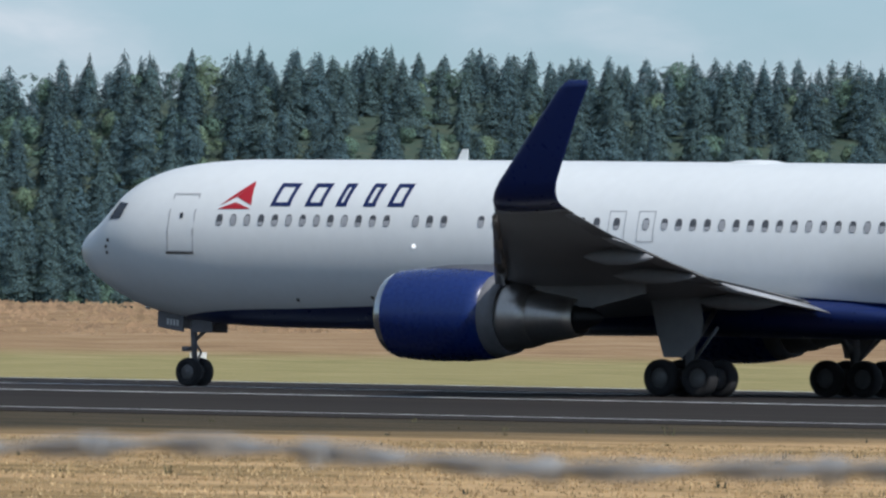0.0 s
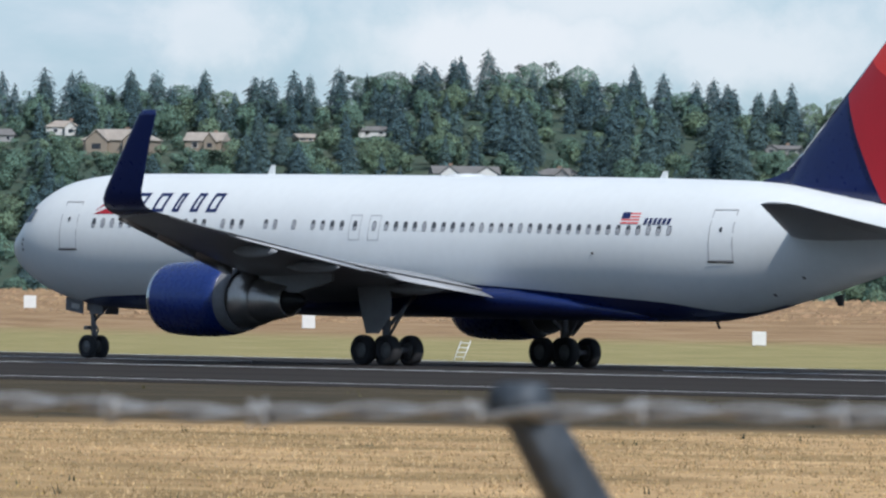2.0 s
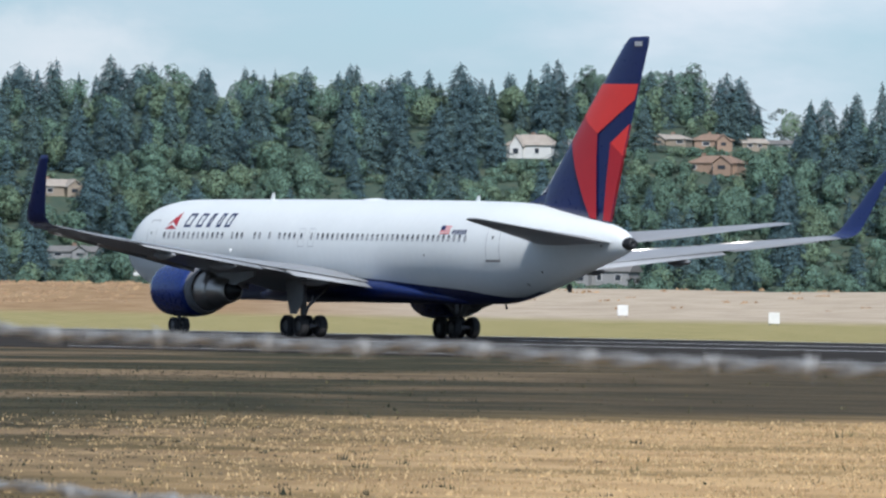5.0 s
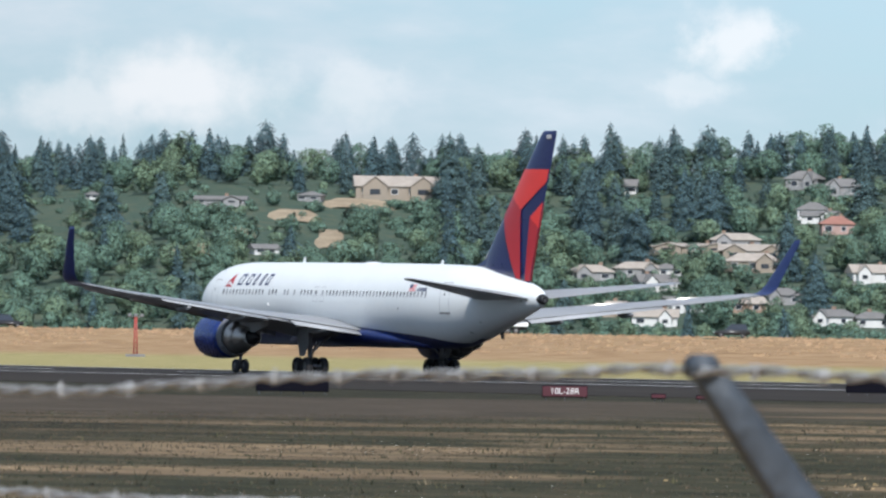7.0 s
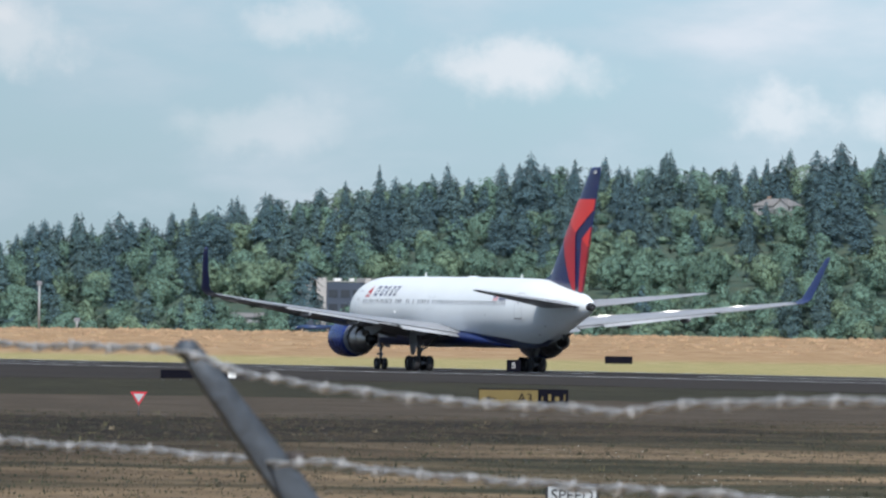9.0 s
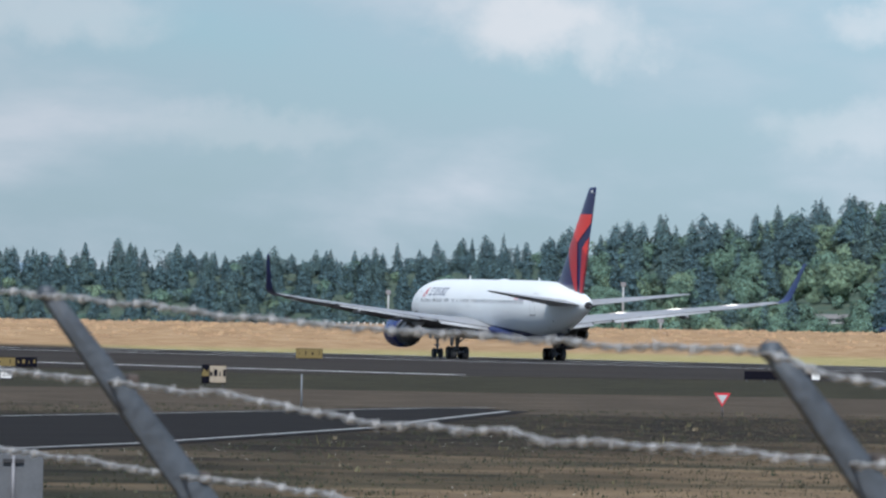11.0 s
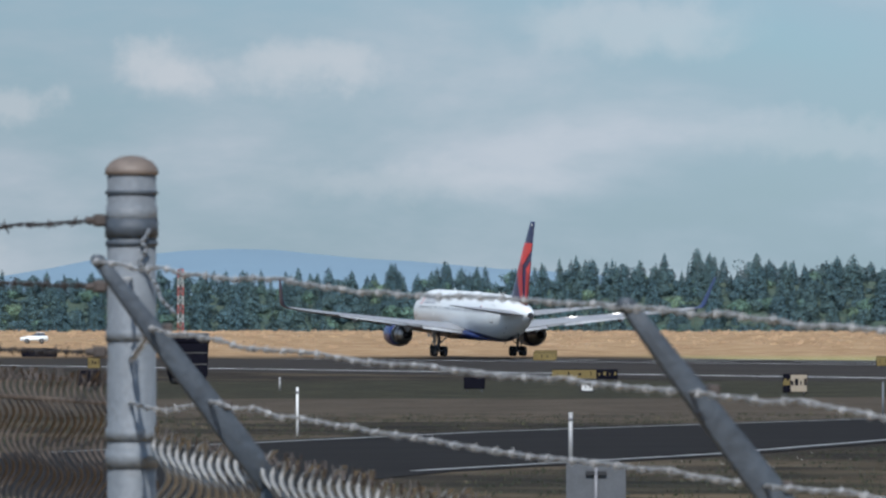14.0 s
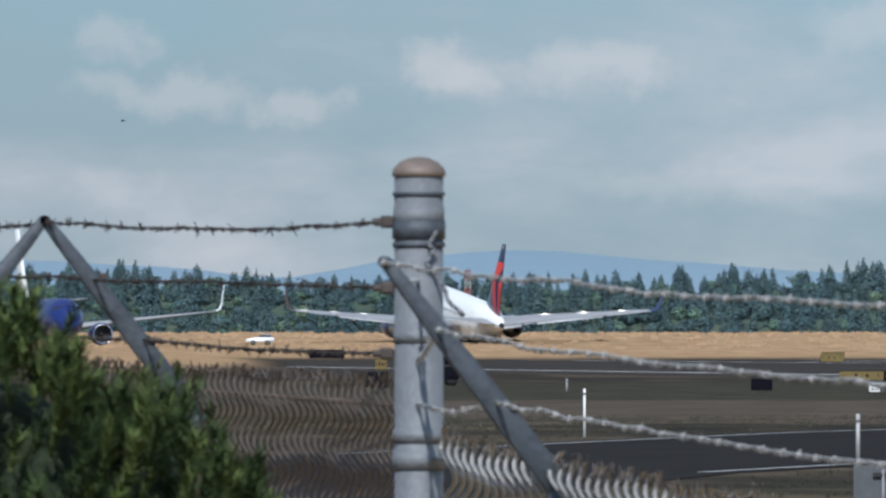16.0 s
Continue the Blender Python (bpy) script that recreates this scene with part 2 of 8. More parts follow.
# ---- mesh helpers ----
def part(name, bm, material, parent=None, label="", smooth=True):
    me = bpy.data.meshes.new(name)
    bm.to_mesh(me)
    bm.free()
    for m in (material if isinstance(material, (list, tuple)) else [material]):
        me.materials.append(m)
    if smooth:
        me.polygons.foreach_set("use_smooth", [True] * len(me.polygons))
    ob = new(name, me)
    ob.parent = parent
    if label:
        tagged(ob, label)
    return ob


def from_arrays(name, verts, faces, mats, parent=None, index=None, smooth=False, spread=None):
    """A mesh from numpy arrays of vertices and equal-sized faces."""
    verts, faces = np.asarray(verts, np.float32), np.asarray(faces, np.int32)
    me = bpy.data.meshes.new(name)
    k = faces.shape[1]
    me.vertices.add(len(verts))
    me.vertices.foreach_set("co", verts.ravel())
    me.loops.add(faces.size)
    me.loops.foreach_set("vertex_index", faces.ravel())
    me.polygons.add(len(faces))
    me.polygons.foreach_set("loop_start", np.arange(0, faces.size, k, dtype=np.int32))
    me.polygons.foreach_set("loop_total", np.full(len(faces), k, np.int32))
    if index is not None:
        me.polygons.foreach_set("material_index", np.asarray(index, np.int32))
    if smooth:
        me.polygons.foreach_set("use_smooth", np.ones(len(faces), bool))
    me.update(calc_edges=True)
    me.validate()
    if spread is not None:
        me.attributes.new("spread", "FLOAT_VECTOR", "POINT").data.foreach_set("vector", np.asarray(spread, np.float32).ravel())
    for m in mats:
        me.materials.append(m)
    ob = new(name, me)
    ob.parent = parent
    return ob


def empty(name):
    ob = new(name)
    ob.empty_display_size = 0.5
    return ob


def box(bm, cx, cy, cz, sx, sy, sz, bevel=0.0, m=None):
    r = bmesh.ops.create_cube(bm, size=1.0)
    vs = r["verts"]
    bmesh.ops.scale(bm, vec=(sx, sy, sz), verts=vs)
    bmesh.ops.translate(bm, vec=(cx, cy, cz), verts=vs)
    if bevel:
        es = list({e for v in vs for e in v.link_edges})
        q = bmesh.ops.bevel(bm, geom=es, offset=bevel, segments=1, affect="EDGES")
        vs = list({v for v in vs if v.is_valid} | set(q["verts"]))
    if m is not None:
        bmesh.ops.transform(bm, matrix=m, verts=vs)
    return vs


def tube(bm, p, q, r0, r1=None, n=10, caps=True):
    """A round bar from p to q."""
    p, q = Vector(p), Vector(q)
    r1 = r0 if r1 is None else r1
    d = (q - p)
    u = d.orthogonal().normalized()
    v = d.cross(u).normalized()
    rings = []
    for c, r in ((p, r0), (q, r1)):
        rings.append([bm.verts.new(c + (u * math.cos(2 * math.pi * i / n) + v * math.sin(2 * math.pi * i / n)) * r) for i in range(n)])
    for i in range(n):
        bm.faces.new((rings[0][i], rings[0][(i + 1) % n], rings[1][(i + 1) % n], rings[1][i]))
    if caps:
        bm.faces.new(rings[0][::-1])
        bm.faces.new(rings[1])


def loft(bm, rings, closed=True, cap0=False, cap1=False):
    """A skin over rings of points."""
    vs = [[bm.verts.new(p) for p in ring] for ring in rings]
    n = len(vs[0])
    for a_, b_ in zip(vs, vs[1:]):
        for i in range(n if closed else n - 1):
            j = (i + 1) % n
            bm.faces.new((a_[i], a_[j], b_[j], b_[i]))
    if cap0:
        bm.faces.new(vs[0][::-1])
    if cap1:
        bm.faces.new(vs[-1])
    return vs


def revolve(bm, profile, centre, axis="y", n=32):
    """A turned body: profile of (along, radius)."""
    rings = []
    for s, r in profile:
        ring = []
        for i in range(n):
            w = 2 * math.pi * i / n
            c_, s_ = math.cos(w) * r, math.sin(w) * r
            ring.append((centre[0] + c_, centre[1] + s, centre[2] + s_) if axis == "y" else
                        (centre[0] + s, centre[1] + c_, centre[2] + s_) if axis == "x" else (centre[0] + c_, centre[1] + s_, centre[2] + s))
        rings.append(ring)
    loft(bm, rings)


def smooth_table(table):
    """A function through the pairs of a table, by smooth pieces."""
    xs, ys = [p[0] for p in table], [p[1] for p in table]

    def value(x):
        if x <= xs[0]:
            return ys[0]
        if x >= xs[-1]:
            return ys[-1]
        i = max(k for k in range(len(xs)) if xs[k] <= x)
        i = min(i, len(xs) - 2)
        h_ = xs[i + 1] - xs[i]

        def slope(k):
            if k == 0:
                return (ys[1] - ys[0]) / (xs[1] - xs[0])
            if k == len(xs) - 1:
                return (ys[-1] - ys[-2]) / (xs[-1] - xs[-2])
            l, r = (ys[k] - ys[k - 1]) / (xs[k] - xs[k - 1]), (ys[k + 1] - ys[k]) / (xs[k + 1] - xs[k])
            return 0.0 if l * r <= 0 else 2 * l * r / (l + r)
        u = (x - xs[i]) / h_
        return ((2 * u**3 - 3 * u**2 + 1) * ys[i] + (u**3 - 2 * u**2 + u) * h_ * slope(i)
                + (-2 * u**3 + 3 * u**2) * ys[i + 1] + (u**3 - u**2) * h_ * slope(i + 1))
    return value


# ---- ground ----
# mean height of the tree tops over the horizon, degrees by azimuth
SKYLINE = smooth_table([(20, 1.3), (33, 1.37), (36, 1.40), (37.5, 1.29), (38.5, 1.13), (40, 1.15), (41.4, 1.33), (42.3, 1.12), (43, 1.19), (44, 1.08), (45, 1.06),
                        (46, 1.16), (47.4, 1.27), (48.5, 1.15), (50, 1.13), (52, 1.25), (54, 1.05), (56, 1.09), (57, 1.02), (58.3, 0.97), (59, 1.17), (62, 1.17),
                        (64, 1.14), (66, 1.03), (67.3, 1.09), (68.6, 0.98), (70, 0.92), (71, 0.84), (72, 0.65), (73, 0.53), (74.5, 0.39), (76, 0.375),
                        (77.5, 0.32), (79, 0.31), (80.4, 0.355), (82, 0.38), (100, 0.42)])
TREE = 12.0
FOOT, RIDGE = 2150.0, 2900.0


def dike_at(az):
    return min(560.0 / max(0.05, math.cos(radians(az))), 1480.0) if az < 90 else 1480.0


def ridge_height(az):
    return max(2.0, RIDGE * math.tan(radians(SKYLINE(az) + 0.075)) + EYE.z - (TREE if az < 72 else max(7.5, TREE - 2.2 * (az - 72))))


def ground_height(r, az):
    """Height of the ground sheet: the flat field, the river dike, the wooded hill."""
    d = dike_at(az)
    z = 0.0
    if r > 0.79 * d:
        u = min(1.0, (r - 0.79 * d) / (0.21 * d))
        z = (2.43 + d * math.tan(radians(0.035))) * (u * u * (3 - 2 * u))
        if r > d * 1.02:
            z -= min(1.0, (r - d * 1.02) / 60.0) * 3.5
    if az > 79.6 and 700 < r < 1300:
        u = min(1.0, (az - 79.6) / 0.8) * min(1.0, (r - 700) / 200.0, (1300 - r) / 200.0)
        z = max(z, 1.24 * u * u * (3 - 2 * u))
    if r > FOOT:
        u = min(1.0, (r - FOOT) / (RIDGE - FOOT))
        z += (ridge_height(az) - z) * (0.35 * u + 0.65 * u * u * (3 - 2 * u))
        z += noise.noise(Vector((r * 0.006, az * 0.5, 3.0))) * 3.0 * u * (1 - u) * 4
    if r > RIDGE:
        z -= min(25.0, (r - RIDGE) * 0.03)
    return z


def ground_material():
    m = bpy.data.materials.new("dry_grass_ground")
    m.use_nodes = True
    nt = m.node_tree
    N, L = nt.nodes.new, nt.links.new
    p = nt.nodes["Principled BSDF"]
    p.inputs["Roughness"].default_value = 0.95
    p.inputs["Specular IOR Level"].default_value = 0.1
    tc = N("ShaderNodeTexCoord")
    sep = N("ShaderNodeSeparateXYZ")
    L(tc.outputs["Object"], sep.inputs[0])

    def tex(scale, stretch, detail=5):
        mp = N("ShaderNodeMapping")
        mp.inputs["Scale"].default_value = stretch
        L(tc.outputs["Object"], mp.inputs[0])
        t = N("ShaderNodeTexNoise")
        t.inputs["Scale"].default_value, t.inputs["Detail"].default_value = scale, detail
        L(mp.outputs[0], t.inputs["Vector"])
        return t.outputs["Fac"]
    wide, mid, fine = tex(0.035, (1, 0.3, 1)), tex(0.35, (1, 0.45, 1)), tex(5.0, (1, 1, 1), 6)

    def colours(stops, fac):
        r = N("ShaderNodeValToRGB")
        els = r.color_ramp.elements
        els[0].position, els[0].color = stops[0][0], (*stops[0][1], 1)
        els[1].position, els[1].color = stops[1][0], (*stops[1][1], 1)
        for q, c in stops[2:]:
            els.new(q).color = (*c, 1)
        L(fac, r.inputs[0])
        return r.outputs[0]

    def total(a_, b_, w):
        n = N("ShaderNodeMath")
        n.operation = "MULTIPLY_ADD"
        n.inputs[1].default_value = w
        L(b_, n.inputs[0])
        L(a_, n.inputs[2])
        return n.outputs[0]

    def mixed(a_, b_, f_):
        n = N("ShaderNodeMix")
        n.data_type = "RGBA"
        L(f_, n.inputs["Factor"])
        L(a_, n.inputs["A"])
        L(b_, n.inputs["B"])
        return n.outputs["Result"]

    def step(v, lo, hi):
        n = N("ShaderNodeMapRange")
        n.interpolation_type = "SMOOTHSTEP"
        n.inputs["From Min"].default_value, n.inputs["From Max"].default_value = lo, hi
        L(v, n.inputs[0])
        return n.outputs[0]
    patch = total(mid, fine, 0.5)
    gold = colours([(0.45, (0.283, 0.175, 0.080)), (0.75, (0.479, 0.316, 0.157)), (1.0, (0.614, 0.419, 0.217))], patch)
    stubble = colours([(0.45, (0.157, 0.108, 0.048)), (0.75, (0.287, 0.195, 0.089)), (1.0, (0.430, 0.284, 0.136))], patch)
    blot = tex(0.11, (1, 0.7, 1), 4)
    gold = mixed(gold, stubble, step(blot, 0.44, 0.60))
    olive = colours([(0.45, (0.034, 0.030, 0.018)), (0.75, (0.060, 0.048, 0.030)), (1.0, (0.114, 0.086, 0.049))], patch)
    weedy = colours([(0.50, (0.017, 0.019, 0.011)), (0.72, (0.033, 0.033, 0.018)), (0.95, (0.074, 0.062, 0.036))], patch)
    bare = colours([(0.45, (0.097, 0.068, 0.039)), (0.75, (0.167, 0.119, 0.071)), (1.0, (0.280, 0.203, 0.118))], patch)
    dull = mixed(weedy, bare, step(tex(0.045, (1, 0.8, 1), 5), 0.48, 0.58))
    # darkest turf: shade of clouds put into the ground colour
    clouded = colours([(0.50, (0.006, 0.006, 0.004)), (0.75, (0.013, 0.011, 0.008)), (1.05, (0.044, 0.034, 0.023))], total(patch, wide, 0.2))
    clouded = mixed(clouded, colours([(0.45, (0.036, 0.027, 0.017)), (0.75, (0.062, 0.048, 0.031)), (1.0, (0.11, 0.085, 0.056))], patch), step(tex(0.05, (1, 0.5, 1), 5), 0.52, 0.60))
    green = colours([(0.45, (0.175, 0.164, 0.064)), (0.75, (0.294, 0.256, 0.111)), (1.0, (0.420, 0.336, 0.175))], patch)
    brown = colours([(0.45, (0.191, 0.112, 0.059)), (0.75, (0.311, 0.202, 0.108)), (1.0, (0.411, 0.287, 0.168))], patch)
    # hill floor, tinted with the same bluish haze as the foliage on it
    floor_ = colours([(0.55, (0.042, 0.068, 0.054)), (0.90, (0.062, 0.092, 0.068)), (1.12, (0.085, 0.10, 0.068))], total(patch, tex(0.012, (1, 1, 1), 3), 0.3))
    # distance across the field, with a wavering edge
    across = N("ShaderNodeMath")
    across.operation = "MULTIPLY_ADD"
    across.inputs[1].default_value = 60.0
    L(wide, across.inputs[0])
    L(sep.outputs["X"], across.inputs[2])
    across = across.outputs[0]
    radial = N("ShaderNodeVectorMath")
    radial.operation = "LENGTH"
    L(tc.outputs["Object"], radial.inputs[0])
    ratio = N("ShaderNodeMath")
    ratio.operation = "DIVIDE"
    L(sep.outputs["X"], ratio.inputs[0])
    L(radial.outputs["Value"], ratio.inputs[1])
    run = N("ShaderNodeMath")
    run.operation = "MULTIPLY_ADD"
    run.inputs[1].default_value = 1.17
    L(sep.outputs["Y"], run.inputs[0])
    L(across, run.inputs[2])
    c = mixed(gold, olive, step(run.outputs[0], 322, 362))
    # farther along the field the turf is duller, cloud shade mixed into its colours
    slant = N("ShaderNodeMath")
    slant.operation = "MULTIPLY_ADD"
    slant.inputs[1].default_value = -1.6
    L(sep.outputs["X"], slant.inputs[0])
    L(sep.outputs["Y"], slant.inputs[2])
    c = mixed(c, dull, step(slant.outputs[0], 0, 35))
    c = mixed(c, clouded, step(slant.outputs[0], 62, 120))
    # beyond the road a belt of bare earth, then rough olive turf
    reach = N("ShaderNodeMath")
    reach.operation = "MULTIPLY_ADD"
    reach.inputs[1].default_value = 110.0
    L(tex(0.03, (1, 1, 1), 5), reach.inputs[0])
    L(radial.outputs["Value"], reach.inputs[2])
    earth = colours([(0.45, (0.041, 0.032, 0.023)), (0.75, (0.063, 0.050, 0.036)), (1.0, (0.103, 0.081, 0.059))], patch)
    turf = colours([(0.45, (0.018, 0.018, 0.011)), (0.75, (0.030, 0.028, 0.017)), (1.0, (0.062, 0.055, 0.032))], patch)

    def belt(near_, far_):
        n = N("ShaderNodeMath")
        n.operation = "MULTIPLY"
        L(step(reach.outputs[0], near_ - 12, near_ + 12), n.inputs[0])
        L(step(reach.outputs[0], far_ + 12, far_ - 12), n.inputs[1])
        q = N("ShaderNodeMath")
        q.operation = "MULTIPLY"
        L(n.outputs[0], q.inputs[0])
        L(step(slant.outputs[0], 40, 100), q.inputs[1])
        return q.outputs[0]
    c = mixed(c, earth, belt(365, 478))
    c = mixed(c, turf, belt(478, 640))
    c = mixed(c, green, step(sep.outputs["X"], 288, 300))
    hgt = sep.outputs["Z"]
    # a stretch of the dike is bare gravel
    gravel = colours([(0.45, (0.33, 0.265, 0.195)), (0.75, (0.44, 0.36, 0.27)), (1.0, (0.52, 0.435, 0.34))], patch)
    part_way = N("ShaderNodeMath")
    part_way.operation = "MULTIPLY"
    L(step(ratio.outputs[0], 0.475, 0.50), part_way.inputs[0])
    L(step(ratio.outputs[0], 0.645, 0.62), part_way.inputs[1])
    brown = mixed(brown, gravel, part_way.outputs[0])
    c = mixed(c, brown, step(hgt, 0.03, 0.5))
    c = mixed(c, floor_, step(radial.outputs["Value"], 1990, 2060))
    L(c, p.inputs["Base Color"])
    b = N("ShaderNodeBump")
    b.inputs["Strength"].default_value, b.inputs["Distance"].default_value = 0.8, 0.08
    L(fine, b.inputs["Height"])
    L(b.outputs[0], p.inputs["Normal"])
    return m


M["ground"] = ground_material()


def make_ground():
    azs = list(range(-180, 25, 15)) + [25 + 0.5 * i for i in range(0, 131)] + list(range(95, 180, 15)) + [175]
    rs = [2, 6, 12, 25, 50, 80, 110, 150, 200, 260, 330, 420, 520, 620, 720, 800, 860, 920, 980, 1040, 1100, 1180, 1260, 1340, 1420, 1500, 1580, 1660, 1740, 1820, 1880,
          1900, 1930, 1960, 2000, 2060, 2150] + [2150 + 50 * i for i in range(1, 16)] + [3000, 3200, 3800, 4900]
    verts, faces = [(0, 0, 0)], []
    for r in rs:
        for az in azs:
            verts.append((r * math.cos(radians(az)), r * math.sin(radians(az)), ground_height(r, az)))
    n = len(azs)
    for i in range(len(rs) - 1):
        for j in range(n):
            k = (j + 1) % n
            faces.append((1 + i * n + j, 1 + (i + 1) * n + j, 1 + (i + 1) * n + k, 1 + i * n + k))
    for j in range(0, n, 2):
        faces.append((0, 1 + j, 1 + (j + 1) % n, 1 + (j + 2) % n))
    ob = from_arrays("ground", verts, faces, [M["ground"]], smooth=True)
    tagged(ob, "dry summer grass airfield with a brown river dike and wooded hill", "ground", kind="structure")


make_ground()


def strip(name, pts_l, pts_r, z, material, label, category, parent=None):
    """A paved band between two edges, with a thickness."""
    bm = bmesh.new()
    rows = []
    for a_, b_ in zip(pts_l, pts_r):
        rows.append([(a_[0], a_[1], -0.05), (a_[0], a_[1], z), (b_[0], b_[1], z), (b_[0], b_[1], -0.05)])
    loft(bm, rows, closed=True, cap0=True, cap1=True)
    ob = part(name, bm, material, parent, smooth=False)
    return tagged(ob, label, category, kind="structure")


ys = [-400 + 100 * i for i in range(0, 19)]
strip("runway", [(246, y) for y in ys], [(293, y) for y in ys], 0.03, M["asphalt"], "dark worn asphalt runway with white painted stripes", "runway")
strip("pavement", [(197, y) for y in ys], [(246, y) for y in ys], 0.02, M["shoulder"], "brownish streaked asphalt shoulder beside the runway", "pavement")


def painted_line(x0, x1, y0, y1, z):
    bm = bmesh.new()
    box(bm, (x0 + x1) / 2, (y0 + y1) / 2, z, x1 - x0, y1 - y0, 0.008)
    ob = part("runway_stripe", bm, M["line"], None, smooth=False)
    return tagged(ob, "worn white painted stripe on the asphalt", "stripe", group="runway stripes", kind="structure")


for i in range(23):
    painted_line(LANE - 0.45, LANE + 0.45, -60 + i * 61.0, -60 + i * 61.0 + 36.6, 0.036)
painted_line(247.2, 248.1, -400, 1390, 0.036)
painted_line(290.9, 291.8, -400, 1390, 0.036)
painted_line(204.0, 204.3, -400, 390, 0.026)


# ---- woods on the hill ----
def spread_of(v, ball, rng):
    """The way each spray faces: outwards from the crown and upwards."""
    n = np.array(v, float)
    n[:, 2] = ball * (n[:, 2] - 0.45)
    n /= np.linalg.norm(n, axis=1)[:, None] + 1e-6
    n[:, 2] += 0.5
    tilt = np.random.default_rng(rng.randrange(9999)).normal(0, 0.16, (len(n) // 4, 3))
    n += np.repeat(tilt, 4, axis=0)
    return n / (np.linalg.norm(n, axis=1)[:, None] + 1e-6)


def conifer_shape(rng, w=0.2, blunt=0.8, boughs=112):
    """Unit-height conifer: ragged, drooping boughs of uneven length round a slim inner mass."""
    v, f = [], []

    def quad(*p):
        k = len(v)
        v.extend(p)
        f.append((k, k + 1, k + 2, k + 3))
    for k in range(3):
        u0, u1 = k / 3.0, (k + 1) / 3.0
        for i in range(6):
            p = []
            for uu, ii in ((u0, i), (u0, i + 1), (u1, i + 1), (u1, i)):
                q = w * 0.62 * (1 - uu) ** blunt + 0.004
                p.append((q * math.cos(ii * 1.0472), q * math.sin(ii * 1.0472), 0.03 + 0.90 * uu))
            quad(*p)
    phase = [rng.uniform(0, 6.28) for _ in range(4)]
    for k in range(boughs):
        u = 1 - (1 - k / boughs) ** 0.72
        u = max(0.0, min(0.985, u + rng.uniform(-0.02, 0.02)))
        z = 0.04 + 0.93 * u
        an = 2.399 * k + rng.uniform(-0.4, 0.4)
        lump = 1 + 0.16 * math.sin(2 * an + phase[0]) + 0.14 * math.sin(17 * u + phase[1]) + 0.12 * math.sin(3 * an + 31 * u + phase[2])
        q = (w * (1 - u) ** blunt * lump + 0.012) * rng.uniform(0.78, 1.12)
        dx, dy = math.cos(an), math.sin(an)
        sx, sy = -dy, dx
        wd = (0.026 + 0.22 * q) * rng.uniform(0.7, 1.2)
        drop = 0.022 + 0.18 * q * rng.uniform(0.3, 1.2)
        top = 0.030 + 0.16 * q
        quad((dx * q * 0.35, dy * q * 0.35, z + top), (sx * wd + dx * q * 0.75, sy * wd + dy * q * 0.75, z - drop * 0.3), (dx * q, dy * q, z - drop), (-sx * wd + dx * q * 0.75, -sy * wd + dy * q * 0.75, z - drop * 0.3))
    for k in range(3):
        a_ = k * 1.047
        quad((0.006 * math.cos(a_), 0.006 * math.sin(a_), 0.93), (0.004, 0, 1.0), (-0.004, 0, 1.0), (-0.006 * math.cos(a_), -0.006 * math.sin(a_), 0.93))
    return np.array(v), np.array(f), spread_of(v, 0.0, rng)


def broadleaf_shape(rng, w=0.42, lobes=6, sprays=18):
    """Unit-height broadleaf tree: many leaf sprays round several limbs, over a small inner mass."""
    v, f = [], []
    k_ = w / 0.42
    knots = [(rng.uniform(-0.27, 0.27) * k_, rng.uniform(-0.27, 0.27) * k_, rng.uniform(0.18, 0.80), rng.uniform(0.12, 0.2)) for _ in range(lobes)] + [(0, 0, 0.46, 0.30)]

    def quad(p):
        k = len(v)
        v.extend(p)
        f.append((k, k + 1, k + 2, k + 3))
    tip = [[rng.uniform(0.20, 0.27) for _ in range(6)] for _ in range(5)]
    for j in range(4):
        for i in range(6):
            p = []
            for jj, ii in ((j, i), (j, i + 1), (j + 1, i + 1), (j + 1, i)):
                th, ph = 0.1 + 2.94 * jj / 4.0, ii * 1.0472
                q = tip[jj][ii % 6]
                p.append((q * k_ * math.sin(th) * math.cos(ph), q * k_ * math.sin(th) * math.sin(ph), 0.42 - 1.5 * q * math.cos(th)))
            quad(p)
    for cx, cy, cz, r in knots:
        for _ in range(sprays):
            d = np.array([rng.gauss(0, 1), rng.gauss(0, 1), rng.gauss(0.2, 0.9)])
            d /= np.linalg.norm(d)
            c = np.array([cx, cy, cz]) + d * r * rng.uniform(0.7, 1.1)
            n = d + np.array([rng.gauss(0, .35), rng.gauss(0, .35), rng.gauss(0, .35)])
            n /= np.linalg.norm(n)
            u = np.cross(n, [0.3, 0.2, 0.9])
            u /= np.linalg.norm(u)
            w2 = np.cross(n, u)
            s = rng.uniform(0.04, 0.085)
            quad([c + u * s * rng.uniform(.6, 1.3), c + w2 * s * rng.uniform(.6, 1.3), c - u * s * rng.uniform(.6, 1.3), c - w2 * s * rng.uniform(.6, 1.3)])
    return np.array(v), np.array(f), spread_of(v, 1.0, rng)


# foliage colours carry the bluish haze of distance in their base
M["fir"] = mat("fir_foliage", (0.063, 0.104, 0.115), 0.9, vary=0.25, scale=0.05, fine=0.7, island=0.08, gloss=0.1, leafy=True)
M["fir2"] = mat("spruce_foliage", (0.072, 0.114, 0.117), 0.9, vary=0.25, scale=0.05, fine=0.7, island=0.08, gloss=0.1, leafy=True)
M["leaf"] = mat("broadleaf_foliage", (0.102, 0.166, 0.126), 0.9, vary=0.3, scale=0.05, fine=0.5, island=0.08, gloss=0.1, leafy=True)
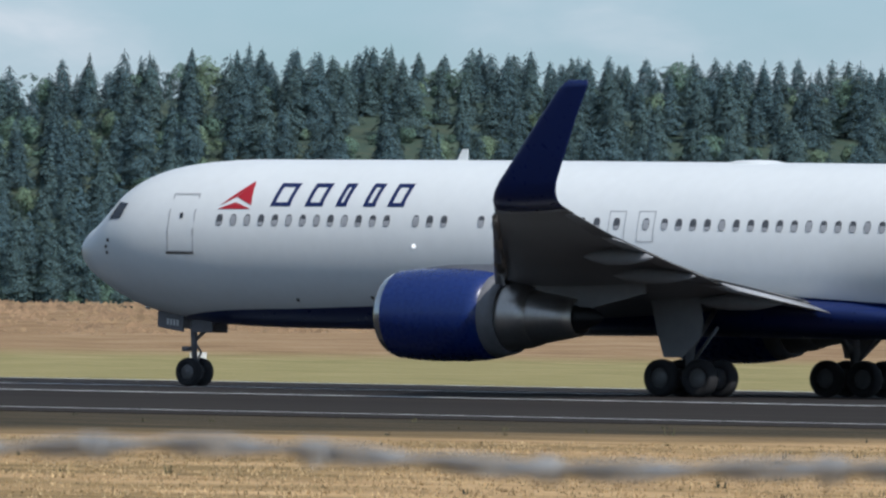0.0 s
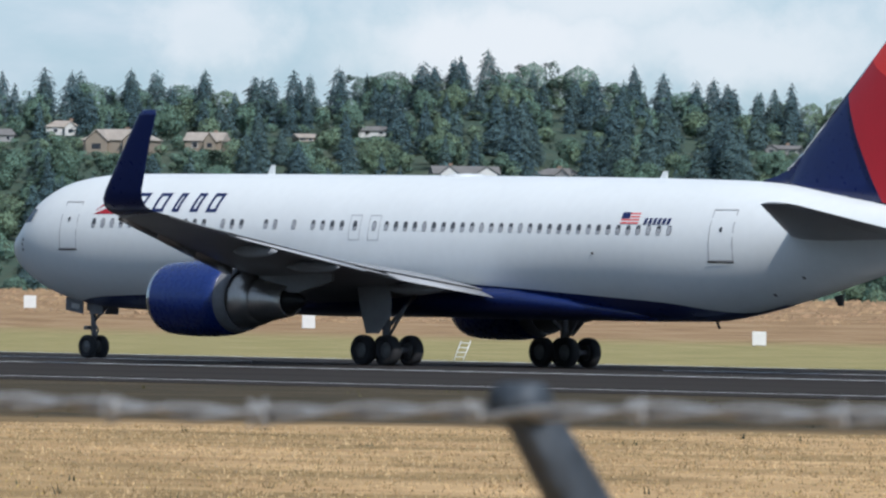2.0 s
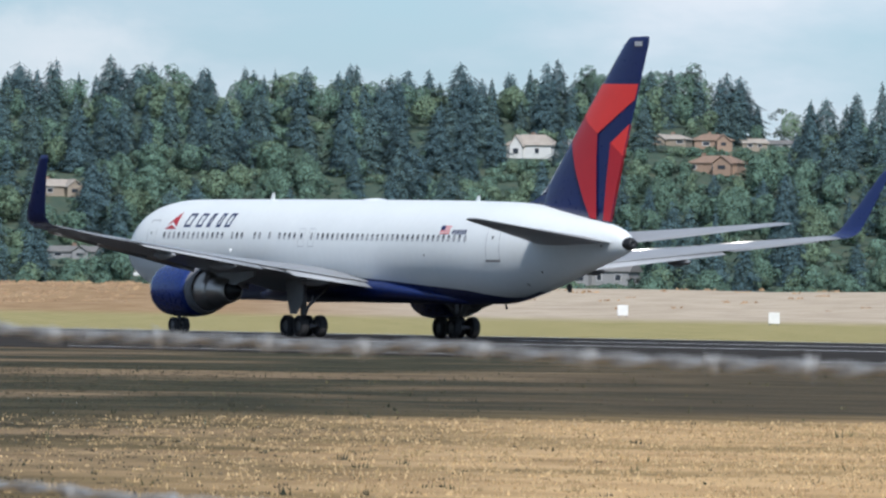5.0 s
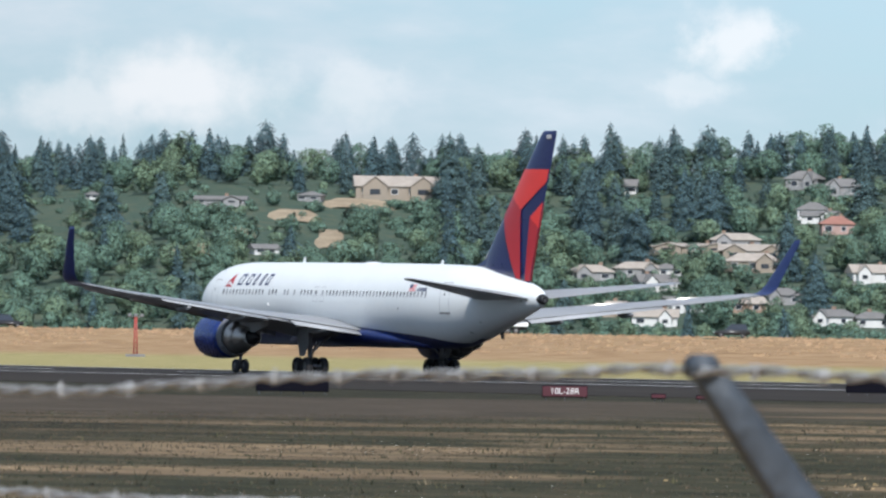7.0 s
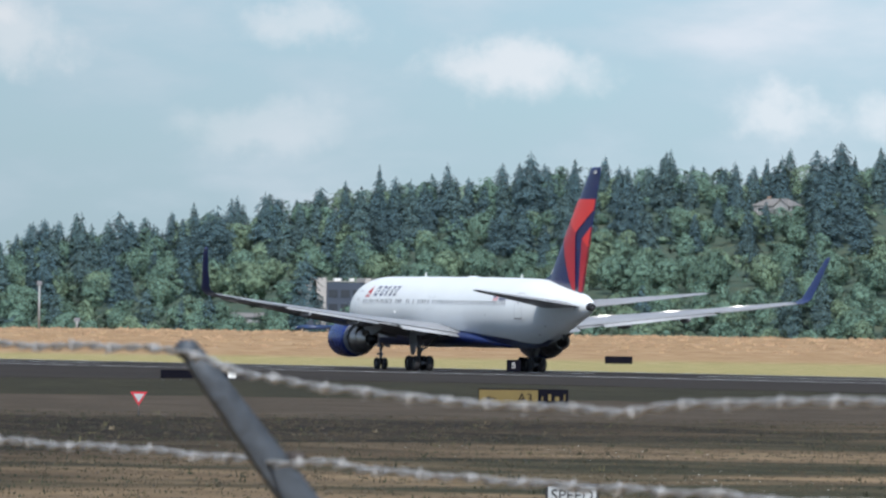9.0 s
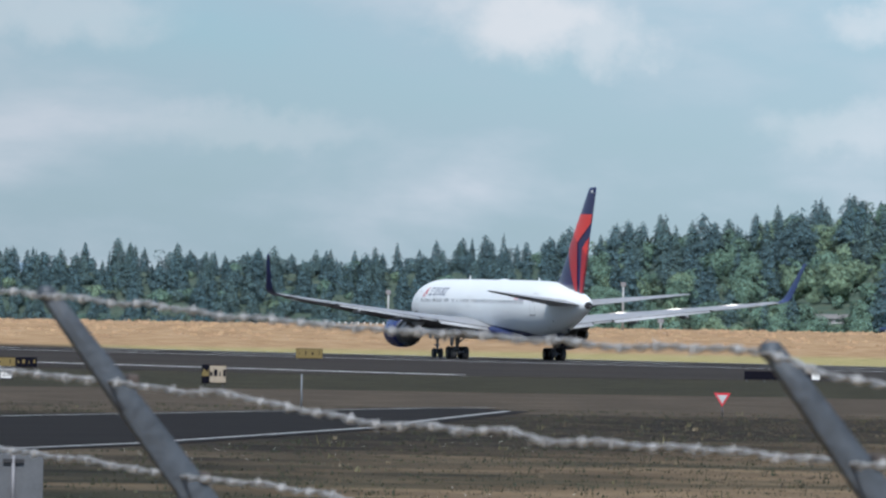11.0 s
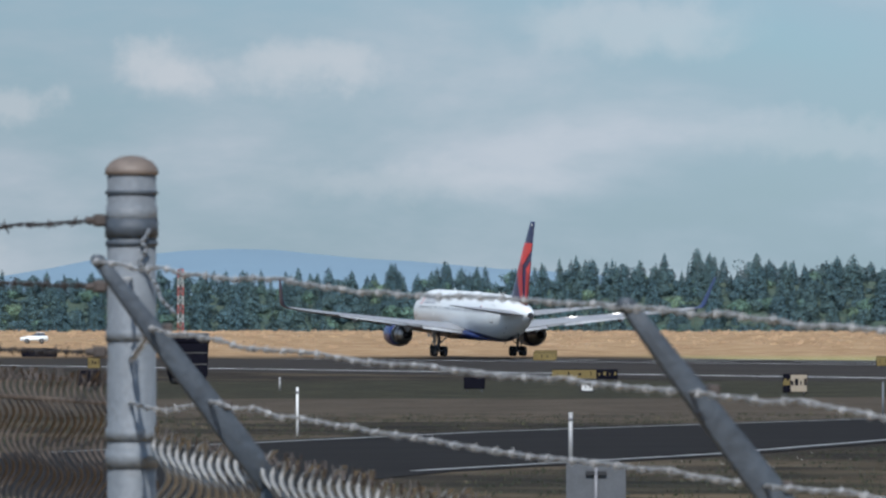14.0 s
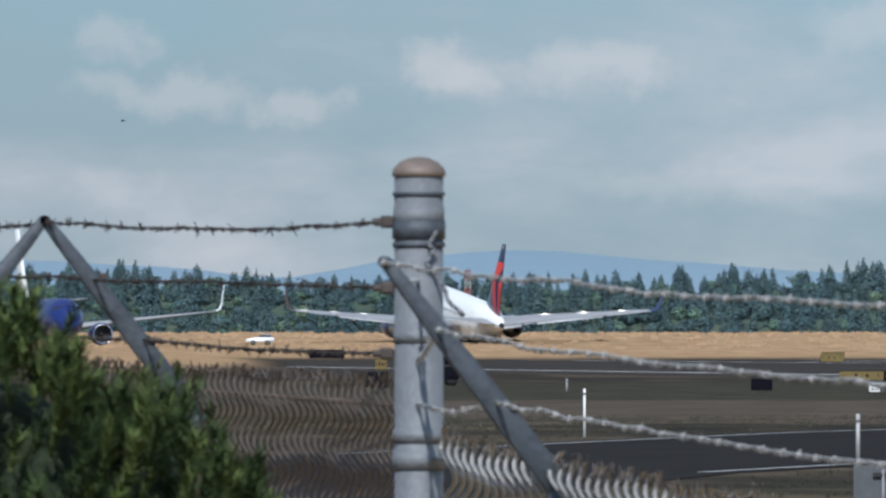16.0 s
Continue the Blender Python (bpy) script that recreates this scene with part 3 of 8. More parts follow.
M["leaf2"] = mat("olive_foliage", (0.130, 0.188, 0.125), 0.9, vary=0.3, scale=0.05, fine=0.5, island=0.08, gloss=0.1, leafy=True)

rng = random.Random(7)
FIRS = [conifer_shape(rng, w=rng.uniform(0.22, 0.36), blunt=rng.uniform(0.45, 0.88)) for _ in range(11)]
TALL = [conifer_shape(rng, w=rng.uniform(0.25, 0.38), blunt=rng.uniform(0.5, 0.85), boughs=150) for _ in range(6)]
LEAFS = [broadleaf_shape(rng, w=rng.uniform(0.40, 0.56)) for _ in range(8)]
BUSHES = [broadleaf_shape(rng, w=0.62, lobes=2, sprays=14) for _ in range(5)]
SCRUB = [broadleaf_shape(rng, w=0.7, lobes=1, sprays=12) for _ in range(5)]
# houses on the hill: azimuth, height of the base over the horizon in degrees, width, height, colouring
HOUSES = []
HOUSES += [(41.06, 0.42, 21, 6.0, 0), (41.21, 0.05, 9, 2.6, 3), (44.13, 0.10, 11, 4.3, 2), (44.32, 0.36, 14, 5.2, 2), (44.42, 0.85, 10, 4.3, 4), (44.57, 0.13, 27, 6.8, 3), (45.02, 0.75, 11, 5.4, 0), (45.09, 0.86, 5, 2.3, 4), (45.22, 0.92, 7, 2.0, 0), (45.66, 0.86, 9, 2.0, 3), (46.90, 0.67, 11, 3.4, 3), (47.25, 0.06, 18, 8.2, 2), (47.42, 0.65, 16, 4.0, 0), (47.51, 0.35, 9, 5.0, 1), (47.93, 0.92, 7, 2.3, 0), (48.31, 0.88, 5, 2.1, 1), (48.85, 0.82, 10, 4.5, 1), (49.32, 0.80, 18, 6.0, 1)]
HOUSES += [(49.65, 0.89, 9, 3.7, 0), (50.07, 0.85, 13, 3.4, 3), (50.45, 0.77, 18, 3.1, 1), (50.73, 0.88, 7, 2.3, 4), (51.23, 0.74, 16, 3.1, 3), (51.31, 0.85, 7, 2.0, 1), (51.47, 0.78, 13, 4.0, 3), (52.23, 0.82, 9, 4.0, 3), (52.71, 0.83, 8, 4.3, 0), (52.81, 0.59, 10, 3.1, 3), (53.05, 0.85, 9, 2.6, 3), (53.32, 0.86, 7, 2.3, 3), (53.82, 0.82, 18, 6.5, 1), (54.51, 0.87, 9, 2.6, 3), (54.78, 0.42, 11, 4.5, 1), (55.40, 0.45, 10, 4.0, 3), (55.62, 0.52, 10, 4.5, 3), (55.97, 0.85, 10, 4.3, 0)]
HOUSES += [(56.11, 0.84, 5, 2.0, 0), (56.66, 0.84, 7, 2.3, 3), (56.80, 0.28, 9, 4.5, 3), (56.97, 0.74, 7, 4.8, 1), (57.13, 0.06, 16, 5.7, 1), (57.20, 0.84, 9, 2.8, 3), (57.49, 0.74, 9, 2.3, 0), (57.72, 0.83, 12, 4.5, 0), (58.44, 0.82, 7, 2.3, 0), (58.61, 0.81, 7, 2.6, 1), (58.80, 0.67, 13, 4.0, 4), (58.83, 0.81, 10, 3.4, 4), (59.05, 0.82, 9, 2.6, 1), (59.35, 0.82, 6, 2.8, 0), (59.42, 0.05, 14, 5.4, 3), (59.54, 0.77, 10, 3.7, 0), (59.79, 0.22, 14, 6.0, 1), (59.82, 0.75, 12, 5.7, 0)]
HOUSES += [(61.93, 0.08, 8, 4.5, 0), (62.35, 0.17, 11, 2.6, 3), (62.45, 0.50, 11, 3.7, 1), (63.07, 0.06, 9, 3.4, 3), (63.17, 0.50, 9, 5.1, 3), (63.23, 0.72, 9, 4.5, 0), (63.38, 0.05, 10, 3.7, 0), (63.89, 0.68, 9, 2.8, 0), (64.26, 0.47, 16, 3.4, 1), (64.58, 0.49, 21, 2.0, 1), (64.74, 0.36, 6, 2.8, 0), (64.94, 0.81, 3, 3.7, 0), (66.24, 0.77, 22, 5.7, 1), (66.71, 0.75, 6, 2.3, 3), (66.97, 0.46, 6, 2.3, 0), (67.21, 0.72, 13, 2.0, 3), (67.92, 0.74, 3, 1.8, 0), (68.78, 0.72, 11, 4.0, 3)]
HOUSES += [(70.49, 0.22, 6, 3.1, 3), (71.70, 0.07, 7, 2.0, 3)]
HOUSES += [(64.36, 0.53, 12, 3.6, 3), (64.26, 0.39, 13, 4.2, 1), (64.90, 0.36, 11, 3.4, 3), (65.16, 0.34, 10, 3.6, 3), (64.80, 0.28, 9, 3.8, 0), (64.64, 0.16, 9, 3.4, 0), (64.80, 0.09, 10, 3.6, 0), (63.93, 0.70, 7, 4.0, 0),
           (63.98, 0.86, 9, 4.6, 3), (63.80, 0.61, 8, 4.2, 2), (63.61, 0.35, 10, 4.0, 0), (63.77, 0.82, 10, 4.4, 3), (64.11, 0.21, 9, 3.6, 3), (63.80, 0.10, 9, 3.4, 0), (63.60, 0.09, 8, 3.2, 0), (64.30, 0.16, 8, 3.4, 4), (65.02, 0.13, 9, 3.4, 1)]



def hill_range(az, el):
    """The distance at which the hill side shows at that height over the horizon."""
    best = RIDGE - 20
    for i in range(60):
        r = FOOT + (RIDGE - FOOT) * i / 59.0
        if math.degrees(math.atan2(ground_height(r, az) - EYE.z, r)) >= el:
            return r
    return best


HOUSE_AT = [(az, el, hill_range(az, el), w, h) for az, el, w, h, *_ in HOUSES] + [(71.02, 0.20, 2300.0, 26, 10)]


def room_for(r, az, z, half, slack):
    """How tall a tree may grow there without hiding a house behind it."""
    room = 99.0
    for ha, he, hr, w, h in HOUSE_AT:
        if r < hr + 9 and abs(az - ha) < math.degrees((w * 0.42 + half * 0.6) / hr):
            if abs(r - hr) < 7:
                return 0.0
            room = min(room, EYE.z + r * math.tan(radians(he + 0.012 + slack)) - z)
    return room


def conifer_share(az, u):
    """Share of conifers by azimuth and by the way up the slope: they crown the hill, over broadleaf slopes."""
    if az < 40:
        return 0.8
    if az < 43:
        return 0.5
    if az < 60:
        return 0.16 + 0.4 * u
    if az < 73:
        return (0.26 if az < 66 else 0.10) if u < 0.55 else 0.62
    return 0.45 + 0.25 * u


# open cuts of dry soil on the slope: azimuth, height over the horizon, half width and half height, degrees
CUTS = [(66.60, 0.545, 0.10, 0.045), (66.80, 0.665, 0.16, 0.03), (66.45, 0.735, 0.22, 0.022), (67.36, 0.485, 0.12, 0.025), (67.09, 0.57, 0.10, 0.022)]
CUT_AT = [(a_, hill_range(a_, e_ - h_), hill_range(a_, e_ + h_), w_) for a_, e_, w_, h_ in CUTS]


def bare_here(az, r):
    return any(r0 - 22 < r < r1 + 3 and abs(az - a_) < w_ * 0.9 for a_, r0, r1, w_ in CUT_AT)


def bare_cuts():
    """Dry soil showing on the slope, a sheet that follows the ground."""
    soil = mat("dry_soil_cut", (0.27, 0.21, 0.14), 0.95, vary=0.3, scale=0.12, fine=0.9, gloss=0.1, second=(0.42, 0.34, 0.24))
    for a_, r0, r1, w_ in CUT_AT:
        verts, faces, n = [], [], 14
        for j in range(7):
            v = j / 6.0
            r = r0 - 8 + (r1 - r0 + 8) * v
            for i in range(n):
                u = i / (n - 1.0) * 2 - 1
                grow = w_ * (0.55 + 0.45 * math.sin(math.pi * (0.15 + 0.75 * v))) * (1 + 0.35 * noise.noise(Vector((a_ * 9, v * 3, 1.0 if u > 0 else 5.0))))
                az = a_ + u * grow
                verts.append((r * math.cos(radians(az)), r * math.sin(radians(az)), ground_height(r, az) + 0.35 - 0.7 * abs(u) ** 6))
        for j in range(6):
            for i in range(n - 1):
                faces.append((j * n + i, (j + 1) * n + i, (j + 1) * n + i + 1, j * n + i + 1))
        ob = from_arrays("bare_slope", verts, faces, [soil], smooth=True)
        tagged(ob, "bare cut of dry tan soil on the wooded slope", "bare slope", kind="structure")


bare_cuts()


def plant(chunks, r, az, z, h, fir, bush, rng, wide=1.0, shapes=None):
    """Add one tree or shrub to the woods."""
    vs, fs, ns = rng.choice(shapes or BUSHES if bush else FIRS if fir else LEAFS)
    t = rng.uniform(0, 6.283)
    c, s = math.cos(t), math.sin(t)
    fat = rng.uniform(0.85, 1.3) * wide
    p = np.empty_like(vs)
    p[:, 0] = (vs[:, 0] * c - vs[:, 1] * s) * h * fat + r * math.cos(radians(az))
    p[:, 1] = (vs[:, 0] * s + vs[:, 1] * c) * h * fat + r * math.sin(radians(az))
    p[:, 2] = vs[:, 2] * h + z - 0.3
    chunk = chunks.setdefault(int((az - 31) // 6), [[], [], [], 0, []])
    chunk[0].append(p)
    chunk[1].append(fs + chunk[3])
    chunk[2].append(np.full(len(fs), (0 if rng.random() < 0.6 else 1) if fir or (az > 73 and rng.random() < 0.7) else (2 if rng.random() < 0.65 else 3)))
    chunk[3] += len(p)
    chunk[4].append(np.stack([ns[:, 0] * c - ns[:, 1] * s, ns[:, 0] * s + ns[:, 1] * c, ns[:, 2]], 1))


def make_woods():
    rng = random.Random(21)
    chunks = {}
    az = 31.5
    while az < 82.5:
        # rows up the slope
        rows = 19 if az > 43 else 15
        for k in range(rows):
            u = (k + rng.random()) / rows
            r = FOOT + 5 + (RIDGE - FOOT) * u
            a_ = az + rng.uniform(-0.1, 0.1)
            z = ground_height(r, a_)
            fir = rng.random() < conifer_share(a_, u)
            bush = k % 4 == 1
            h = rng.uniform(3.5, 6.5) if bush else rng.uniform(9.0, 20.0) * (1.15 if az < 43 and u < 0.8 else 1.0) if fir else rng.uniform(6.5, 12.5)
            fir = fir and not bush
            if az > 72:
                h *= max(0.54, 1 - 0.22 * (az - 72))
            if fir and u > 0.75:
                h *= 0.78
            if u < 0.25 and not fir:
                h *= 0.8
            if 66.1 < a_ < 68.3 and 0.42 < u < 0.8 and rng.random() < 0.6:
                h, fir, bush = rng.uniform(1.5, 3.5), False, True
            if bare_here(a_, r):
                continue
            room = room_for(r, a_, z, h * (0.15 if fir else 0.35), rng.uniform(0.0, 0.055) if az < 60 else rng.uniform(0.01, 0.10))
            if room < h:
                h, fir = room * rng.uniform(0.8, 1.0), False
                bush = h < 4.5
                if h < 1.2:
                    continue
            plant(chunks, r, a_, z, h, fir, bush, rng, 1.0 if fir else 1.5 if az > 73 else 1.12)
            if room < 12 and r < RIDGE - 30:
                # low scrub on the open slope below the houses
                for _ in range(4):
                    r2, a2 = r + rng.uniform(-25, 25), a_ + rng.uniform(-0.12, 0.12)
                    z2 = ground_height(r2, a2)
                    h2 = min(rng.uniform(1.4, 3.6), room_for(r2, a2, z2, 1.0, 0.02))
                    if h2 > 0.6:
                        plant(chunks, r2, a2, z2, h2, False, True, rng, 1.5, SCRUB)
        # scrub between the trees
        for _ in range(8 if 61 < az < 70 else 5 if 43 < az < 72 else 3):
            r2, a2 = FOOT + (RIDGE - FOOT) * rng.uniform(0.15, 0.95), az + rng.uniform(-0.1, 0.1)
            z2 = ground_height(r2, a2)
            h2 = min(rng.uniform(1.6, 4.2), room_for(r2, a2, z2, 1.0, 0.02))
            if h2 > 0.6:
                plant(chunks, r2, a2, z2, h2, False, True, rng, 1.5, SCRUB)
        # a close canopy along the crest
        a_ = az + rng.uniform(-0.06, 0.06)
        r = RIDGE - rng.uniform(0, 70)
        z = ground_height(r, a_)
        h = rng.uniform(9.5, 14.0) * (1.0 if az < 43 else 1.2 if az < 60 else 1.05 if az < 66 else 0.95 if az < 72 else 0.56)
        if room_for(r, a_, z, h * 0.2, 0.0) > h:
            plant(chunks, r, a_, z, h, rng.random() < 0.6, False, rng, 1.15)
        az += 0.135
    for vs, fs, ms, _, ns in chunks.values():
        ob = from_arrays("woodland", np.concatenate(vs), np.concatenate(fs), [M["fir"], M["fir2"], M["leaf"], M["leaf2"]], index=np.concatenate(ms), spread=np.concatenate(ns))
        tagged(ob, "mixed dark conifer and broadleaf wood covering the hill", "woodland", kind="stuff")


make_woods()


# perimeter road with white edge lines, joining the taxiway
NEAR_EDGE = [(30, 150), (42.2, 183), (54.4, 208.5), (71.3, 250), (79, 272), (92, 308)]
FAR_EDGE = [(14, 160), (40, 215), (60, 260), (75, 288), (90, 316), (94, 322)]
strip("perimeter_road", NEAR_EDGE, FAR_EDGE, 0.016, M["roadtar"], "dark curving perimeter road with white edge lines", "road")
strip("taxiway", [(150, 560 + 60 * i) for i in range(15)], [(197, 560 + 60 * i) for i in range(15)], 0.014, M["shoulder"], "dull brown worn taxiway parallel to the runway", "taxiway")


def edge_line(points, w, inset):
    bm = bmesh.new()
    rows = []
    for i, (x, y) in enumerate(points):
        a_, b_ = Vector(points[max(0, i - 1)]), Vector(points[min(len(points) - 1, i + 1)])
        d = (b_ - a_).normalized()
        n = Vector((d.y, -d.x)) * inset
        m_ = Vector((d.y, -d.x)) * w
        rows.append([(x + n.x, y + n.y, 0.020), (x + n.x + m_.x, y + n.y + m_.y, 0.020), (x + n.x + m_.x, y + n.y + m_.y, 0.024), (x + n.x, y + n.y, 0.024)])
    loft(bm, rows, cap0=True, cap1=True)
    ob = part("edge_line", bm, M["edgeline"], None, smooth=False)
    tagged(ob, "white painted edge line on the road", "stripe", kind="structure")


edge_line(NEAR_EDGE[1:], 0.24, -0.8)
edge_line(FAR_EDGE[1:], 0.24, 0.8)
# bright mirage streak along the taxiway, drawn in as a white stripe
painted_line(165.2, 166.6, 570, 1300, 0.021)


# ---- grass ----
def make_grass(name, count, az0, az1, r0, r1, tall, mats, label, seed):
    rng = np.random.default_rng(seed)
    az = np.radians(rng.uniform(az0, az1, count) + rng.normal(0, 1.2, count))
    r = np.sqrt(rng.uniform(r0 * r0, r1 * r1, count))
    x, y = r * np.cos(az), r * np.sin(az)
    keep = x < 194
    near = np.interp(y, [p[1] for p in NEAR_EDGE], [p[0] for p in NEAR_EDGE])
    far = np.interp(y, [p[1] for p in FAR_EDGE], [p[0] for p in FAR_EDGE])
    on_road = (x < near + 1) & (x > far - 1) & (y > 150) & (y < 322)
    keep &= ~on_road
    x, y = x[keep], y[keep]
    n = len(x)
    size = tall * rng.uniform(0.5, 1.2, n) * (1 + 0.8 * (rng.random(n) < 0.06))
    blades = 5
    V, F, I = [], [], []
    mi = rng.integers(0, len(mats), n)
    for b in range(blades):
        ang = rng.uniform(0, 2 * np.pi, n)
        off = rng.uniform(0, 0.16, n)
        bx, by = x + np.cos(ang) * off, y + np.sin(ang) * off
        lean = rng.uniform(0.05, 0.5, n) * size
        w = rng.uniform(0.010, 0.028, n)
        a2 = rng.uniform(0, 2 * np.pi, n)
        p0 = np.stack([bx - w * np.sin(a2), by + w * np.cos(a2), np.zeros(n) - 0.01], 1)
        p1 = np.stack([bx + w * np.sin(a2), by - w * np.cos(a2), np.zeros(n) - 0.01], 1)
        p2 = np.stack([bx + np.cos(ang) * lean, by + np.sin(ang) * lean, size * rng.uniform(0.6, 1.0, n)], 1)
        base = len(V) * n * 3
        V.append(np.concatenate([p0, p1, p2]))
        k = np.arange(n)
        F.append(np.stack([base + k, base + n + k, base + 2 * n + k], 1))
        I.append(mi)
    ob = from_arrays(name, np.concatenate(V), np.concatenate(F), mats, index=np.concatenate(I))
    tagged(ob, label, "grass", kind="stuff")


M["straw"] = mat("straw_blades", (0.419, 0.302, 0.161), 0.9, vary=0.25, scale=0.2, fine=2, island=0.3)
M["straw2"] = mat("pale_straw_blades", (0.302, 0.224, 0.114), 0.9, vary=0.25, scale=0.2, fine=2, island=0.3)
M["dullgrass"] = mat("dull_brown_blades", (0.066, 0.051, 0.032), 0.85, vary=0.3, scale=0.1, fine=2, island=0.3)
M["olivegrass"] = mat("olive_blades", (0.042, 0.042, 0.023), 0.85, vary=0.3, scale=0.1, fine=2, island=0.3)
M["weed"] = mat("weed_leaves", (0.085, 0.078, 0.036), 0.8, vary=0.3, scale=1, fine=5, island=0.3)
make_grass("dry_grass", 34000, 32, 61.5, 105, 200, 0.055, [M["straw"], M["straw"], M["straw2"]], "golden dry summer grass tufts", 3)
# tufts past 61.5 degrees take cloud shade into their dull blade colours
make_grass("dull_grass", 15000, 61.5, 73.0, 110, 330, 0.05, [M["dullgrass"], M["dullgrass"], M["olivegrass"]], "dull brown and olive grass tufts", 4)
make_grass("weeds", 700, 32, 82.5, 110, 330, 0.14, [M["weed"], M["weed"], M["olivegrass"]], "scattered taller green weeds in dry grass", 5)
M["darkweed"] = mat("dark_weed_leaves", (0.022, 0.026, 0.013), 0.85, vary=0.35, scale=0.3, fine=4, island=0.3)
M["palestem"] = mat("pale_seed_stems", (0.13, 0.105, 0.065), 0.85, vary=0.3, scale=0.3, fine=4, island=0.3)
make_grass("weeds", 900, 61.0, 82.5, 110, 300, 0.12, [M["darkweed"]] * 7 + [M["palestem"]], "dark weeds and pale seed stems in dull turf", 9)


def wildflowers(name, count, az0, az1, r0, r1, material, label, seed):
    """Tiny flower heads low in the turf, in loose drifts."""
    rng = np.random.default_rng(seed)
    V, F = [], []
    drifts = [(rng.uniform(az0, az1), rng.uniform(r0, r1)) for _ in range(16)]
    for i in range(count):
        az, r = drifts[rng.integers(16)]
        az, r = az + rng.normal(0, 0.45), r + rng.normal(0, 7)
        x, y = r * math.cos(radians(az)), r * math.sin(radians(az))
        if 150 < y < 322 and np.interp(y, [p[1] for p in FAR_EDGE], [p[0] for p in FAR_EDGE]) - 1 < x < np.interp(y, [p[1] for p in NEAR_EDGE], [p[0] for p in NEAR_EDGE]) + 1:
            continue
        z, q = rng.uniform(0.02, 0.10), rng.uniform(0.007, 0.015)
        k = len(V)
        V.extend([(x + q, y, z), (x, y + q, z + 0.006), (x - q, y, z), (x, y - q, z + 0.006), (x, y, z + q * 1.2)])
        F.extend([(k, k + 1, k + 4), (k + 1, k + 2, k + 4), (k + 2, k + 3, k + 4), (k + 3, k, k + 4)])
    ob = from_arrays(name, V, F, [material])
    tagged(ob, label, "wildflowers", kind="stuff")


wildflowers("wildflowers", 800, 62, 79, 130, 230, mat("white_petals", (0.62, 0.62, 0.56), 0.7, vary=0.1, scale=2), "tiny white wildflowers scattered in dull turf", 12)
wildflowers("wildflowers", 260, 43, 52, 118, 140, mat("yellow_petals", (0.55, 0.42, 0.05), 0.7, vary=0.1, scale=2), "small yellow wildflowers in dry grass", 13)
# darkest blades, coloured for the cloud shade lying over this stretch
make_grass("clouded_grass", 8000, 72.5, 82.5, 110, 330, 0.065, [M["darkweed"], M["darkweed"], M["olivegrass"]], "dark olive grass tufts with cloud shade in their colour", 14)


def dike_tussocks(count, seed):
    """Tall dry tussocks on the face and crest of the dike."""
    rng = np.random.default_rng(seed)
    V, F, I = [], [], []
    for i in range(count):
        az = rng.uniform(32, 82.5)
        if 50.0 < az < 62.0 and rng.random() < 0.93:
            continue
        d = dike_at(az)
        r = d * (1.0 - 0.13 * rng.random() ** 1.6)
        x, y, z = r * math.cos(radians(az)), r * math.sin(radians(az)), ground_height(r, az)
        h, wide = rng.uniform(0.12, 0.40), rng.uniform(0.4, 1.3)
        kind = int(rng.integers(0, 3))
        for b in range(5):
            o, w = rng.normal(0, 0.4 * wide), rng.uniform(0.12, 0.35) * wide
            lean = rng.normal(0, 0.2)
            sx, sy = math.sin(radians(az)), -math.cos(radians(az))
            k = len(V)
            V.extend([(x + sx * (o - w), y + sy * (o - w), z - 0.05), (x + sx * (o + w), y + sy * (o + w), z - 0.05), (x + sx * (o + lean) - 0.1 * sy, y + sy * (o + lean) + 0.1 * sx, z + h * rng.uniform(0.5, 1))])
            F.append((k, k + 1, k + 2))
            I.append(kind)
    ob = from_arrays("tussocks", V, F, [M["tanstraw"], M["tanstraw"], M["tanstraw2"]], index=I)
    tagged(ob, "tall dry tussocks covering the river dike", "grass", kind="stuff")


M["tanstraw2"] = mat("sandy_straw", (0.271, 0.184, 0.102), 0.9, vary=0.3, scale=0.1, fine=1, island=0.2)
M["tanstraw"] = mat("tan_straw", (0.250, 0.164, 0.094), 0.9, vary=0.3, scale=0.1, fine=1, island=0.25)
dike_tussocks(9000, 15)


# ---- airliner ----
# along: metres aft of the nose; lat: metres to the left; z: metres over the ground
TOP = smooth_table([(0.25, 4.42), (0.36, 4.72), (0.58, 4.98), (0.90, 5.20), (1.42, 5.51), (1.97, 5.98), (2.5, 6.48), (3.06, 6.80), (3.65, 7.02), (4.3, 7.18), (5.8, 7.36), (7.2, 7.42), (12, 7.42),
                    (24, 7.38), (36, 7.30), (42, 7.20), (44.5, 7.07), (46, 6.88), (48, 6.57), (50, 6.27), (51.5, 6.02), (52.5, 5.76), (53.0, 5.50), (53.25, 5.2)])
BOTTOM = smooth_table([(0.25, 4.38), (0.36, 4.10), (0.63, 3.80), (1.0, 3.52), (1.46, 3.26), (2.1, 2.92), (2.86, 2.62), (3.8, 2.38), (5.0, 2.20), (6.5, 2.06), (9, 2.0), (24, 1.95), (36, 1.88), (40.5, 1.92),
                       (42.5, 2.16), (45.9, 2.86), (48, 3.38), (50, 3.86), (52, 4.33), (53.0, 4.62), (53.25, 4.86)])
HALF = smooth_table([(0.25, 0.03), (0.36, 0.42), (0.63, 0.80), (1.1, 1.22), (1.75, 1.62), (2.68, 2.02), (3.8, 2.30), (5.5, 2.46), (7.5, 2.515), (38, 2.515), (42, 2.36), (46, 1.80), (50, 1.08), (52, 0.66),
                     (53.0, 0.36), (53.25, 0.2)])


